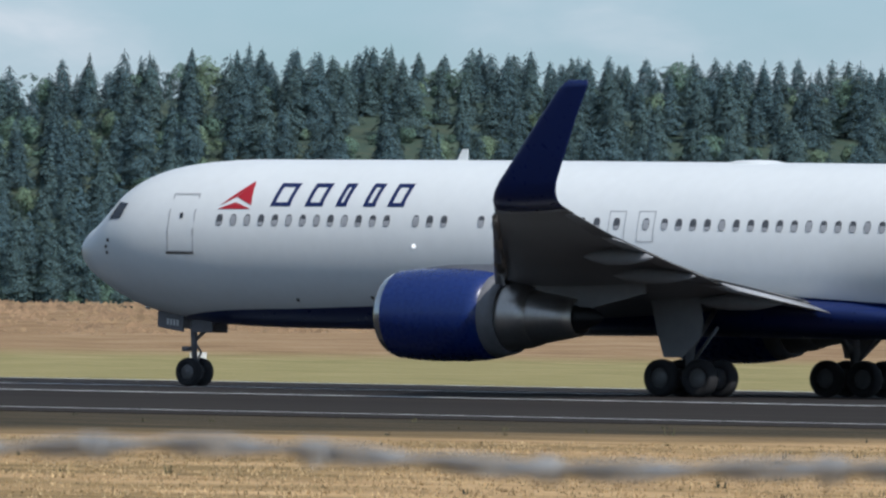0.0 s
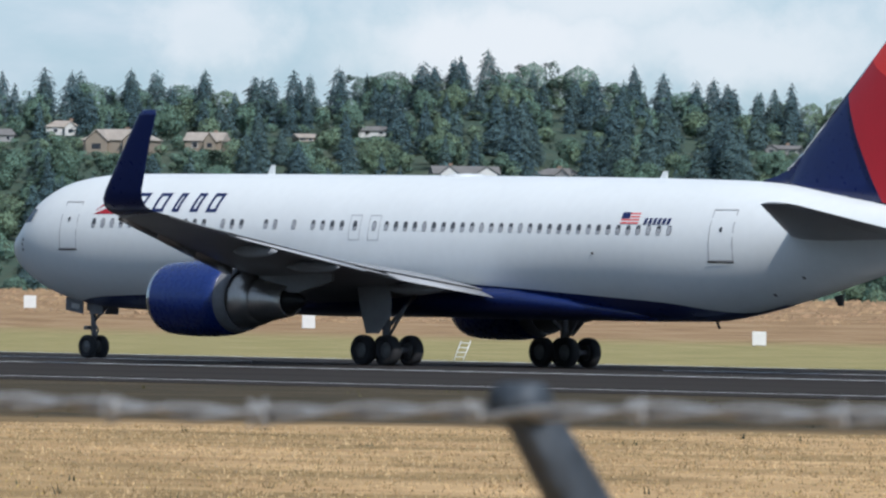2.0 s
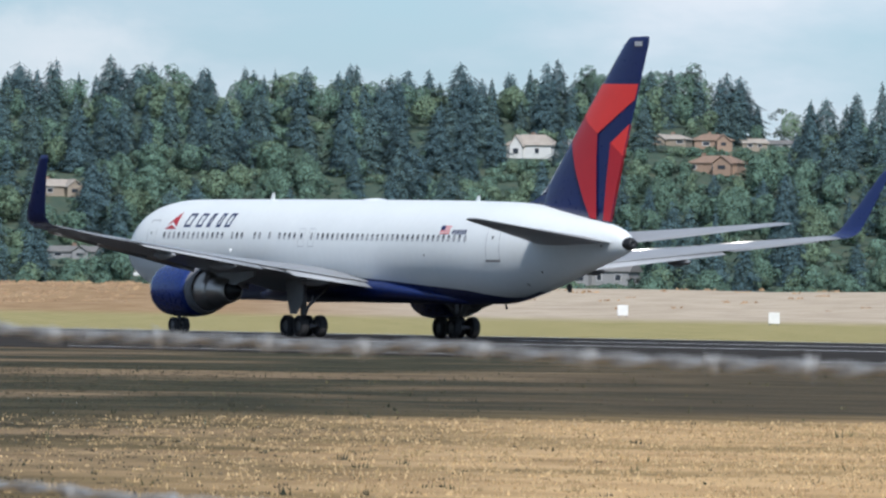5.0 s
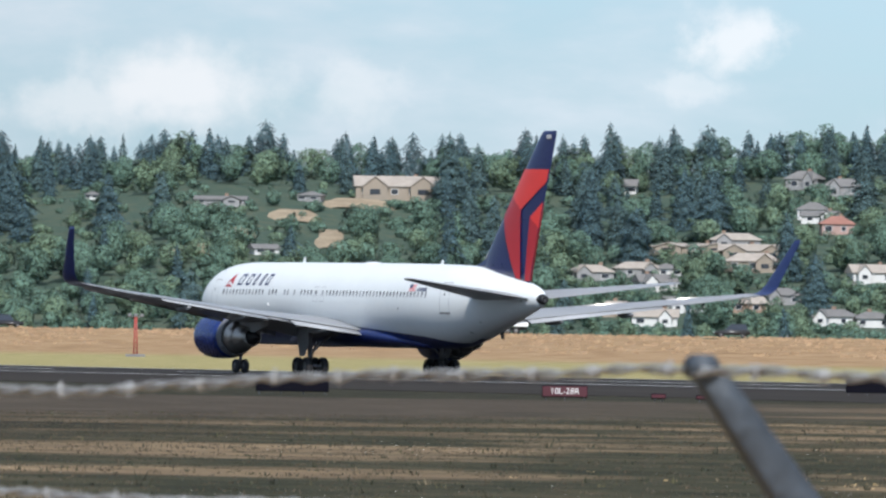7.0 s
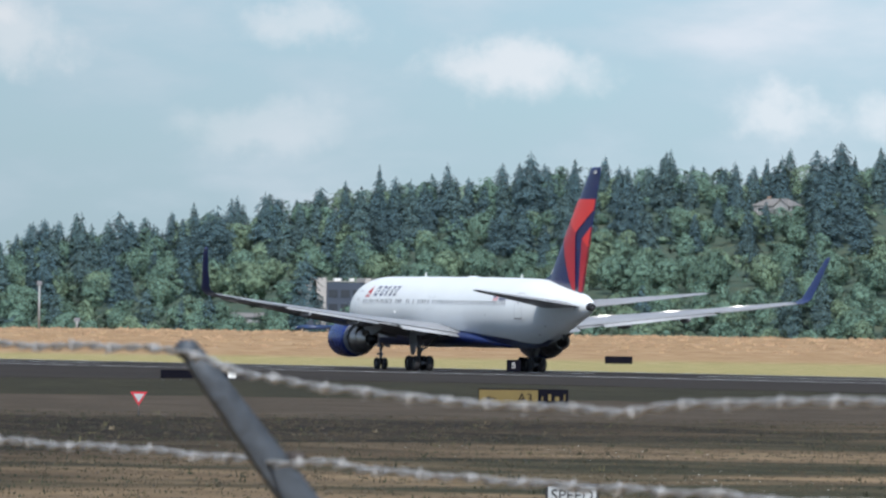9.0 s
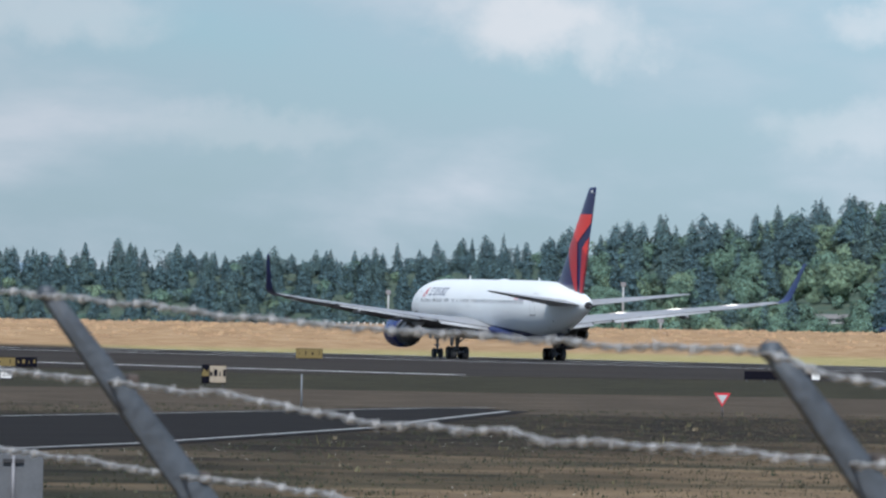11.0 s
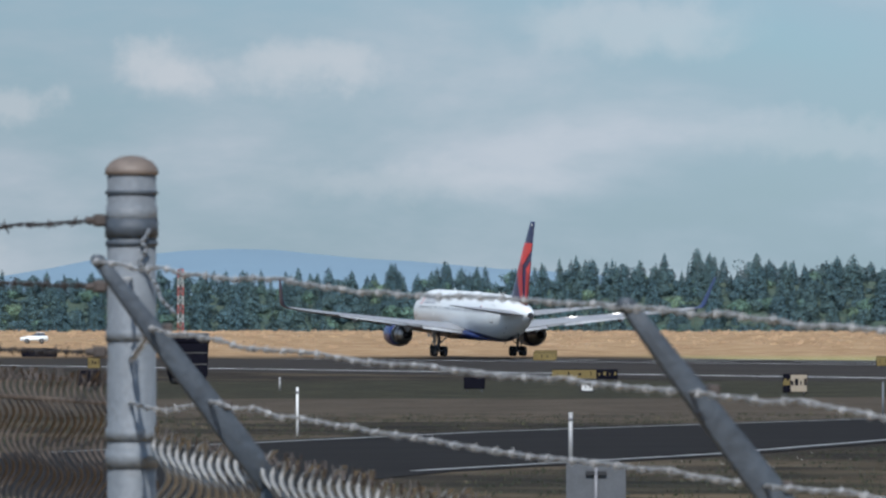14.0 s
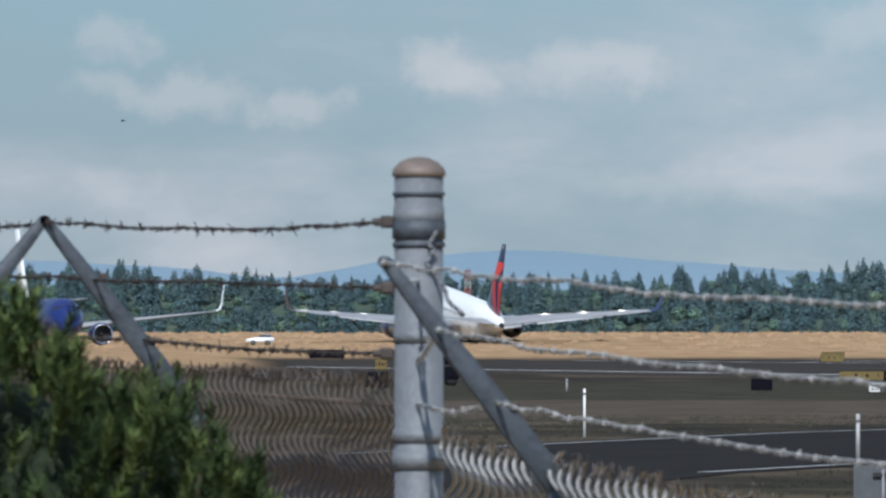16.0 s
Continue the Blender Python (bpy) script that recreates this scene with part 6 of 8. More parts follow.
def field_sign(x, y, w, h, face, label, text="", turn=0.0, parts=(), depth=0.28, ink="signblack", left_arrow=False, strokes=False):
    """A box sign on short legs: housing, coloured face panels and lettering."""
    thing = empty("airfield_sign")
    a_ = math.atan2(y, x)
    x, y = x + w / 2 * math.sin(a_), y - w / 2 * math.cos(a_)
    thing.matrix_world = pose(x, y, 0, 0, 0, facing(x, y) + turn)
    leg = 0.12
    bm = bmesh.new()
    box(bm, 0, depth / 2, leg + (h - leg) / 2, w, depth, h - leg, 0.02)
    part("housing", bm, M["signblack"], thing, "dark sign housing", smooth=False)
    n = max(2, int(w / 0.9) + 1)
    for i in range(n):
        bm = bmesh.new()
        tube(bm, (-w / 2 + 0.15 + (w - 0.3) * i / (n - 1), depth / 2, 0), (-w / 2 + 0.15 + (w - 0.3) * i / (n - 1), depth / 2, leg), 0.03)
        part("leg", bm, M["gear"], thing)
    for x0, x1, m_ in parts or ((-0.5, 0.5, face),):
        bm = bmesh.new()
        box(bm, (x0 + x1) / 2 * w, -0.006, leg + (h - leg) / 2, (x1 - x0) * w - 0.05, 0.012, (h - leg) - 0.08)
        part("face", bm, M[m_], thing, smooth=False)
    if text:
        cx = (0.02 if parts else 0.16) * w if left_arrow else 0
        letters(text, h * 0.42, M[ink], thing, cx, -0.018, leg + (h - leg) / 2)
    # strokes too small to read
    bars = [(x0 + (x1 - x0) * (k + 0.5) / 4, M["signblack"] if m_ != "signblack" else M["yellow"]) for x0, x1, m_ in parts or ((-0.5, 0.5, face),) for k in range(4) if strokes and (not text or m_ == "signblack")]
    for k, (u, m_) in enumerate(bars):
        bm = bmesh.new()
        box(bm, u * w, -0.016, leg + (h - leg) * (0.5 + 0.06 * (k % 2)), 0.05 + 0.05 * (k % 3), 0.01, (h - leg) * (0.36 if k % 2 else 0.24))
        part("stroke", bm, m_, thing, smooth=False)
    if left_arrow:
        arrow(thing, (-0.36 if parts else -0.28) * w, -0.016, leg + (h - leg) / 2, h * 0.42, M[ink])
    return tagged(thing, label, "sign", group="airfield signs")


M["greyface"] = mat("weathered_white_face", (0.33, 0.35, 0.355), 0.7, vary=0.15, scale=3)
M["paleface"] = mat("faded_sign_face", (0.24, 0.20, 0.145), 0.6, vary=0.15, scale=3)
field_sign(233, 311, 1.95, 0.94, "yellow", "yellow taxiway sign with black arrow and lettering", "A3", 17, depth=0.55, left_arrow=True)
field_sign(281, 240, 0.62, 0.62, "signblack", "small black distance marker with a white numeral", "7", ink="signwhite")
field_sign(264, 736, 1.05, 1.0, "signblack", "black distance marker with a white numeral", "5", ink="signwhite")
field_sign(174, 410, 3.15, 0.56, "signblack", "long dark back of an airfield sign in grass", "", 0)
field_sign(225, 456, 3.0, 0.85, "signblack", "tall dark back of an airfield sign in grass", "", 0)
field_sign(179, 391.3, 1.9, 0.62, "signred", "red runway sign with white lettering", "10L-28R", 0, ink="signwhite")
field_sign(182.7, 388.5, 0.62, 0.34, "signred", "low red runway marker board", "", 0)
field_sign(184.0, 386.9, 0.55, 0.30, "signred", "low red runway marker board", "", 0)
field_sign(119.5, 336, 3.1, 0.78, "yellow", "yellow taxiway sign with arrow and black location panel", "A3", 0, parts=((-0.5, 0.17, "yellow"), (0.17, 0.5, "signblack")), left_arrow=True, strokes=True)
field_sign(389, 1053, 3.0, 0.92, "signblack", "dark sign back near the dike", "")
field_sign(175, 544.5, 4.2, 0.58, "signblack", "long dark sign back with a pale end panel", "", 0, parts=((-0.5, 0.38, "signblack"), (0.38, 0.5, "signwhite")))
field_sign(260, 1088, 2.45, 1.1, "yellow", "yellow taxiway sign beyond the runway", "", strokes=True)
field_sign(224, 817, 2.2, 0.95, "yellow", "yellow taxiway sign beside the runway", "", strokes=True)
field_sign(135.7, 563.7, 3.7, 0.68, "yellow", "yellow taxiway sign with black end panel", "", 0, parts=((-0.5, 0.18, "yellow"), (0.18, 0.5, "signblack")), strokes=True)
field_sign(106, 457.4, 0.97, 0.66, "signblack", "small dark box sign in the grass", "")
field_sign(112, 423.5, 1.05, 0.92, "paleface", "pale tan sign with dark strokes", "", 0, parts=((-0.5, -0.2, "signblack"), (-0.2, 0.5, "paleface")), depth=0.6, strokes=True)
field_sign(221.8, 1185, 4.1, 1.25, "signblack", "large dark sign back near the runway end", "")
field_sign(148.9, 768.5, 0.95, 0.98, "yellow", "small yellow taxiway sign in the grass", "", strokes=True)
field_sign(93.8, 486.5, 1.08, 0.88, "signblack", "black sign back with a framed edge", "")
field_sign(246, 1030, 2.3, 0.95, "yellow", "yellow taxiway sign near the far taxiway", "", strokes=True)


def number_post(x, y):
    thing = empty("hold_number_sign")
    thing.matrix_world = pose(x, y, 0, 0, 0, facing(x, y))
    bm = bmesh.new()
    box(bm, 0, 0.03, 0.33, 0.62, 0.05, 0.6, 0.01)
    part("board", bm, M["black"], thing, smooth=False)
    bm = bmesh.new()
    box(bm, 0, 0, 0.30, 0.48, 0.01, 0.40)
    part("face", bm, M["signwhite"], thing, smooth=False)
    letters("25", 0.27, M["black"], thing, 0, -0.012, 0.30)
    tagged(thing, "white number board marked 25 on a dark back", "sign")


number_post(109.2, 446.9)


def yield_sign(x, y):
    thing = empty("yield_sign")
    thing.matrix_world = pose(x, y, 0, 0, 0, facing(x, y))
    bm = bmesh.new()
    tube(bm, (0, 0.03, 0), (0, 0.03, 0.72), 0.02)
    part("post", bm, M["gear"], thing)
    for k, m_, s in ((0, "darkred", 1.0), (1, "greyface", 0.62)):
        bm = bmesh.new()
        c = 0.55
        tri = [(-0.26 * s, c + 0.17 * s), (0.26 * s, c + 0.17 * s), (0, c - 0.26 * s)]
        loft(bm, [[(p[0], -0.012 * k - 0.006, p[1]) for p in tri], [(p[0], -0.012 * k + 0.006, p[1]) for p in tri]], cap0=True, cap1=True)
        part("border" if k == 0 else "face", bm, M[m_], thing, smooth=False)
    tagged(thing, "small red and white yield sign on a post", "sign")


yield_sign(96.4, 302.1)


def speed_sign():
    az, r = 69.895, 104.0
    x, y = r * math.cos(radians(az)), r * math.sin(radians(az))
    top = EYE.z - r * math.tan(radians(0.786))
    thing = empty("speed_sign")
    thing.matrix_world = pose(x, y, 0, 0, 0, facing(x, y))
    w = 95 * r / 18306.0
    bm = bmesh.new()
    box(bm, 0, 0.0, top - 0.38, w, 0.02, 0.76, 0.004)
    part("board", bm, M["black"], thing, smooth=False)
    bm = bmesh.new()
    box(bm, 0, -0.013, top - 0.38, w - 0.055, 0.006, 0.705)
    part("face", bm, M["greyface"], thing, smooth=False)
    letters("SPEED", 0.115, M["black"], thing, 0, -0.02, top - 0.12)
    bm = bmesh.new()
    tube(bm, (0, 0.04, 0), (0, 0.04, top + 0.03), 0.02)
    part("post", bm, M["gear"], thing)
    tagged(thing, "white speed sign with black lettering on a post", "sign")


speed_sign()


M["dullback"] = mat("dull_aluminium_back", (0.075, 0.08, 0.088), 0.6, metal=0.2, vary=0.2, scale=4)


def sign_back():
    az, r = 76.22, 128.0
    x, y = r * math.cos(radians(az)), r * math.sin(radians(az))
    top = EYE.z - r * math.tan(radians(0.694))
    thing = empty("road_sign")
    thing.matrix_world = pose(x, y, 0, 0, 0, facing(x, y))
    bm = bmesh.new()
    box(bm, 0, 0, top - 0.35, 0.74, 0.02, 0.7, 0.004)
    part("board", bm, M["dullback"], thing, smooth=False)
    bm = bmesh.new()
    tube(bm, (0, -0.04, 0), (0, -0.04, top - 0.05), 0.025)
    part("post", bm, M["gear"], thing)
    bm = bmesh.new()
    box(bm, 0, -0.045, top - 0.12, 0.26, 0.03, 0.05)
    part("bracket", bm, M["black"], thing, smooth=False)
    tagged(thing, "grey back of a road sign on a dark post", "sign")


sign_back()


def marker_post(x, y, h, r, name, label, material):
    thing = empty(name)
    thing.matrix_world = pose(x, y, 0)
    bm = bmesh.new()
    tube(bm, (0, 0, -0.05), (0, 0, h), r, r * 0.95, 10)
    part("post", bm, material, thing)
    bm = bmesh.new()
    tube(bm, (0, 0, h - 0.16), (0, 0, h - 0.1), r * 1.08, None, 10)
    part("band", bm, M["gear"], thing)
    return tagged(thing, label, "marker post", group="marker posts")


marker_post(53.5, 249, 1.22, 0.034, "marker_post", "slim white marker post standing in dry grass", M["signwhite"])
marker_post(46.3, 190.8, 1.02, 0.045, "marker_post", "stout pale grey marker post beside the road", M["wire"])
marker_post(85.2, 310, 1.07, 0.03, "marker_post", "grey marker post beside the road", M["galv"])
marker_post(101, 474, 0.6, 0.05, "marker_post", "short pale marker post in the grass", M["wire"])
marker_post(184.7, 153.6, 0.2, 0.03, "marker_post", "very short white edge marker on the shoulder", M["signwhite"])
marker_post(116, 101, 0.63, 0.015, "stake", "thin dark wooden stake in dry grass", M["bark"])


def white_board(x, y, s):
    thing = empty("marker_board")
    z = ground_height(math.hypot(x, y), math.degrees(math.atan2(y, x)))
    thing.matrix_world = pose(x, y, z, 0, 0, facing(x, y))
    for dx in (-0.3, 0.3):
        bm = bmesh.new()
        tube(bm, (dx * s, 0.02, -0.1), (dx * s, 0.02, 0.3 * s), 0.03)
        part("leg", bm, M["gear"], thing)
    bm = bmesh.new()
    box(bm, 0, 0, 0.6 * s, 0.85 * s, 0.08, 0.85 * s, 0.02)
    part("panel", bm, M["signwhite"], thing, smooth=False)
    tagged(thing, "bright white square marker board on short legs", "marker board", group="marker boards")


for x, y, s in ((337, 252, 0.8), (372, 313, 0.85), (388, 362, 0.9), (437, 449, 1.0), (470, 527, 1.05), (500, 592, 1.1), (449, 732, 1.1), (470, 792, 1.1), (520, 720, 1.1), (545, 723, 1.1), (500, 759, 1.0), (560, 808, 1.0)):
    white_board(x, y, s)


def slab_with_pipe():
    thing = empty("concrete_pad")
    thing.matrix_world = pose(100.65, 93.55, 0, 0, 0, facing(100.3, 93.9))
    bm = bmesh.new()
    box(bm, 0, 0.4, 0.06, 1.03, 0.9, 0.14, 0.02)
    part("slab", bm, mat("white_washed_concrete", (0.62, 0.60, 0.56), 0.8, vary=0.2, scale=4, fine=30), thing, smooth=False)
    bm = bmesh.new()
    tube(bm, (0.05, 0.4, 0.1), (0.03, 0.4, 0.42), 0.012)
    tube(bm, (0.03, 0.4, 0.36), (0.20, 0.4, 0.30), 0.014)
    tube(bm, (0.0, 0.4, 0.42), (0.05, 0.4, 0.37), 0.02)
    part("pipe", bm, M["signwhite"], thing)
    tagged(thing, "white concrete pad with a small bent pipe", "concrete pad")


slab_with_pipe()


def tilted_frame():
    thing = empty("leaning_ladder")
    thing.matrix_world = pose(300, 326.5, 0, 0, 0, facing(300, 326.5))
    bm = bmesh.new()
    for dx in (-0.2, 0.2):
        tube(bm, (dx - 0.15, 0, -0.05), (dx + 0.18, 0.1, 0.85), 0.025)
    for k in range(4):
        tube(bm, (-0.3 + 0.07 * k, 0.02 * k, 0.15 + 0.2 * k), (0.1 + 0.07 * k, 0.02 * k, 0.15 + 0.2 * k), 0.02)
    part("ladder", bm, M["signwhite"], thing)
    tagged(thing, "leaning white tubular frame in the grass", "marker frame")


tilted_frame()


def service_truck():
    """A short dark truck with a tall box body."""
    thing = empty("service_truck")
    bm = bmesh.new()
    loft(bm, [[(-w / 2, -d / 2, z), (w / 2, -d / 2, z), (w / 2, d / 2, z), (-w / 2, d / 2, z)] for z, w, d in ((0.30, 1.75, 1.6), (0.5, 1.95, 1.7), (2.15, 2.05, 1.7), (2.25, 2.2, 1.85), (2.42, 2.2, 1.85))], cap0=True, cap1=True)
    body = part("body", bm, M["signblack"], thing, smooth=False)
    for z in (1.05, 1.65):
        bm = bmesh.new()
        box(bm, 0, -0.86, z, 1.9, 0.04, 0.05)
        part("rail", bm, M["hotmetal"], body, smooth=False)
    bm = bmesh.new()
    loft(bm, [[(x, 0.9 * math.cos(k * math.pi / 8), 2.42 + 0.28 * math.sin(k * math.pi / 8)) for k in range(9)] for x in (-1.08, 1.08)], cap0=True, cap1=True)
    part("roof", bm, M["hotmetal"], thing, "dull grey rounded roof")
    for x in (-0.6, 0.6):
        for y in (-0.7, 0.7):
            bm = bmesh.new()
            tube(bm, (x, y - 0.1, 0.3), (x, y + 0.1, 0.3), 0.3, None, 16)
            part("wheel", bm, M["tyre"], thing)
    return tagged(thing, "small dark truck with a rounded grey roof", "truck")


service = service_truck()


MAST = [mat("faded_red_mast_paint", (0.30, 0.06, 0.05), 0.7, vary=0.2, scale=1), mat("weathered_white_mast_paint", (0.34, 0.34, 0.33), 0.7, vary=0.2, scale=1)]


def lattice_tower(az, r, top_el, w, label):
    x, y = r * math.cos(radians(az)), r * math.sin(radians(az))
    z = ground_height(r, az)
    h = EYE.z + r * math.tan(radians(top_el)) - z
    thing = empty("lattice_tower")
    thing.matrix_world = pose(x, y, z, 0, 0, facing(x, y))
    n = 7
    for k in range(n):
        bm = bmesh.new()
        z0, z1 = h * k / n, h * (k + 1) / n
        for sx, sy in ((-1, -1), (1, -1), (1, 1), (-1, 1)):
            tube(bm, (sx * w / 2, sy * w / 2, z0), (sx * w / 2, sy * w / 2, z1), 0.06, None, 5)
        for (ax, ay), (bx, by) in (((-1, -1), (1, -1)), ((1, -1), (1, 1)), ((1, 1), (-1, 1)), ((-1, 1), (-1, -1))):
            tube(bm, (ax * w / 2, ay * w / 2, z0), (bx * w / 2, by * w / 2, z1), 0.045, None, 4)
            tube(bm, (bx * w / 2, by * w / 2, z0), (ax * w / 2, ay * w / 2, z1), 0.045, None, 4)
            tube(bm, (ax * w / 2, ay * w / 2, z1), (bx * w / 2, by * w / 2, z1), 0.045, None, 4)
        part("tower_section", bm, MAST[k % 2], thing, smooth=False)
    tagged(thing, label, "tower")


lattice_tower(78.52, 1462, 0.38, 0.75, "slender red and white lattice mast")


def red_stand():
    thing = empty("light_stand")
    thing.matrix_world = pose(446, 1086, 0, 0, 0, facing(446, 1086))
    bm = bmesh.new()
    tube(bm, (-0.2, 0, 0), (-0.08, 0, 4.6), 0.09, None, 6)
    tube(bm, (0.2, 0, 0), (0.08, 0, 4.6), 0.09, None, 6)
    for k in range(7):
        tube(bm, (-0.2, 0, 0.3 + 0.6 * k), (0.2, 0, 0.6 + 0.6 * k), 0.04, None, 4)
    part("mast", bm, MAST[0], thing)
    bm = bmesh.new()
    for x in (-0.7, 0, 0.7):
        box(bm, x, 0, 4.75, 0.4, 0.4, 0.35, 0.04)
    tube(bm, (-0.9, 0, 4.55), (0.9, 0, 4.55), 0.06, None, 5)
    part("lamp_bar", bm, M["gear"], thing, smooth=False)
    bm = bmesh.new()
    box(bm, 0, 0, 0.15, 2.2, 0.6, 0.3, 0.05)
    part("base", bm, M["gear"], thing, smooth=False)
    tagged(thing, "red approach light stand in brown grass", "light stand")


red_stand()


def pole(az, r, top_el, rad):
    x, y = r * math.cos(radians(az)), r * math.sin(radians(az))
    z = ground_height(r, az)
    h = EYE.z + r * math.tan(radians(top_el)) - z
    thing = empty("light_pole")
    thing.matrix_world = pose(x, y, z - 0.2, 0, 0, facing(x, y))
    bm = bmesh.new()
    tube(bm, (0, 0, 0), (0, 0, h), rad, rad * 0.7, 8)
    part("mast", bm, M["wire"], thing)
    bm = bmesh.new()
    box(bm, 0, 0, h - 0.3, rad * 4.5, 0.3, 0.6, 0.05)
    part("lamp_head", bm, M["gear"], thing, smooth=False)
    tagged(thing, "pale metal pole on the dike", "pole", group="dike poles")


pole(72.86, 1465, 0.303, 0.17)
pole(72.65, 1465, 0.103, 0.2)
pole(74.16, 1440, 0.238, 0.16)
pole(73.8, 1465, 0.12, 0.1)


def red_shed():
    az0, az1, r = 74.057, 73.561, 1600.0
    az = (az0 + az1) / 2
    x, y = r * math.cos(radians(az)), r * math.sin(radians(az))
    z = ground_height(r, az)
    w = r * radians(az0 - az1)
    top = EYE.z + r * math.tan(radians(0.085)) - z
    thing = empty("red_shed")
    thing.matrix_world = pose(x, y, z, 0, 0, facing(x, y))
    bm = bmesh.new()
    box(bm, 0, 0, (top - 1.4) / 2, w, 9, top - 1.4)
    part("wall", bm, WALLS[0], thing, smooth=False)
    bm = bmesh.new()
    loft(bm, [[(s * (w / 2 + 0.4), -5.2, top - 2.2), (s * (w / 2 - 0.4), 0, top), (s * (w / 2 + 0.4), 5.2, top - 2.2)] for s in (-1, 1)], cap0=True, cap1=True)
    part("roof", bm, mat("red_metal_roof", (0.60, 0.10, 0.08), 0.5, vary=0.1, scale=0.3, fine=4), thing, smooth=False)
    tagged(thing, "long low shed with a bright red metal roof", "shed")


red_shed()
rail_bm = bmesh.new()
for i in range(40):
    az = 74.5 - i * 0.035
    r = 1478
    box(rail_bm, r * math.cos(radians(az)), r * math.sin(radians(az)), ground_height(r, az) + 0.15, 0.15, 0.15, 0.55)
rail = part("guard_rail", rail_bm, M["signwhite"], None, smooth=False)
tagged(rail, "row of short white posts along the dike road", "guard rail", kind="stuff")


# orange drums on the embankment
def drum(az, r):
    x, y = r * math.cos(radians(az)), r * math.sin(radians(az))
    thing = empty("traffic_drum")
    thing.matrix_world = pose(x, y, ground_height(r, az) - 0.05)
    bm = bmesh.new()
    revolve(bm, [(0.0, 0.34), (0.12, 0.34), (0.13, 0.25), (1.08, 0.2), (1.13, 0.12), (1.2, 0.1), (1.2, 0.01)], (0, 0, 0), "z", 12)
    part("drum", bm, M["orange"], thing)
    for z in (0.4, 0.8):
        bm = bmesh.new()
        revolve(bm, [(z, 0.25), (z + 0.14, 0.245)], (0, 0, 0), "z", 12)
        part("band", bm, M["signwhite"], thing)
    tagged(thing, "orange traffic drum with white bands", "traffic drum", group="traffic drums")


M["orange"] = mat("orange_plastic", (0.80, 0.15, 0.03), 0.5, vary=0.1, scale=3)
for az in (52.28, 52.47, 52.60, 52.69, 52.84, 52.97, 53.06, 53.18, 53.27, 53.6, 53.9, 54.2, 54.46, 54.54, 54.70, 54.83, 55.04, 55.19, 55.29, 55.46, 55.62, 55.9):
    drum(az, dike_at(az) * 0.995)


# ---- boundary fence beside the camera ----
FENCE_X = 3.286
# place along the fence of each post, and height of its arm's tip
ARMS = [(-6.0, 2.37), (-2.9, 2.38), (0.18, 2.385), (3.235, 2.390), (6.315, 2.416), (9.275, 2.420), (12.11, 2.472), (15.44, 2.550), (18.70, 2.650), (21.9, 2.69)]
ARM_DX, ARM_DZ = 0.279, 0.335


def fence_post(y, tip, mirrored=False):
    thing = empty("fence_post")
    thing.matrix_world = Matrix.Translation((FENCE_X, y, 0))
    foot = tip - ARM_DZ
    bm = bmesh.new()
    tube(bm, (0, 0, -0.1), (0, 0, foot - 0.02), 0.024, None, 14)
    part("pipe", bm, M["galvdark"], thing)
    bm = bmesh.new()
    tube(bm, (0, 0, foot - 0.07), (0, 0, foot - 0.015), 0.027, 0.025, 14)
    part("collar", bm, M["galvdark"], thing)
    for s in ((-1, 1) if mirrored else (-1,)):
        # folded steel arm: a channel with two flanges, notched for the strands
        bm = bmesh.new()
        d = Vector((s * ARM_DX, 0, ARM_DZ)).normalized()
        n = Vector((-d.z, 0, d.x))
        p0 = Vector((0, 0, foot - 0.02)) if not (mirrored and s > 0) else Vector((-2 * ARM_DX, 0, foot - 0.02))
        p1 = Vector((-ARM_DX, 0, tip))
        d = (p1 - p0).normalized()
        n = Vector((-d.z, 0, d.x))
        dep = 0.008
        rings = []
        for u, wa in ((0.0, 0.020), (0.35, 0.019), (0.65, 0.0155), (0.9, 0.0115), (1.0, 0.009)):
            c = p0.lerp(p1, u)
            rings.append([c - n * wa + Vector((0, -dep, 0)), c + n * wa + Vector((0, -dep, 0)), c + n * wa + Vector((0, dep, 0)), c - n * wa + Vector((0, dep, 0))])
        loft(bm, rings, cap0=True, cap1=True)
        es = [e_ for e_ in bm.edges if e_.is_manifold]
        bmesh.ops.bevel(bm, geom=es, offset=0.002, segments=1, affect="EDGES")
        arm = part("arm", bm, M["galvdark"], thing, "weathered slanted steel arm")
        bm = bmesh.new()
        tube(bm, p1 + Vector((0, -0.011, -0.002)), p1 + Vector((0, 0.011, -0.002)), 0.0092, None, 12)
        part("tip", bm, M["galvdark"], arm)
        for u in (0.33, 0.66):
            c = p1.lerp(p0, u) + n * (-0.02 if n.z < 0 else 0.02)
            bm = bmesh.new()
            box(bm, c.x, c.y, c.z, 0.014, 0.03, 0.014, 0.003)
            part("wire_clip", bm, M["bolt"], arm, smooth=False)
    tagged(thing, "galvanised fence post with a slanted barbed wire arm", "fence post", group="fence posts")


for y, tip in ARMS:
    fence_post(y, tip, mirrored=abs(y - 18.70) < 0.01)


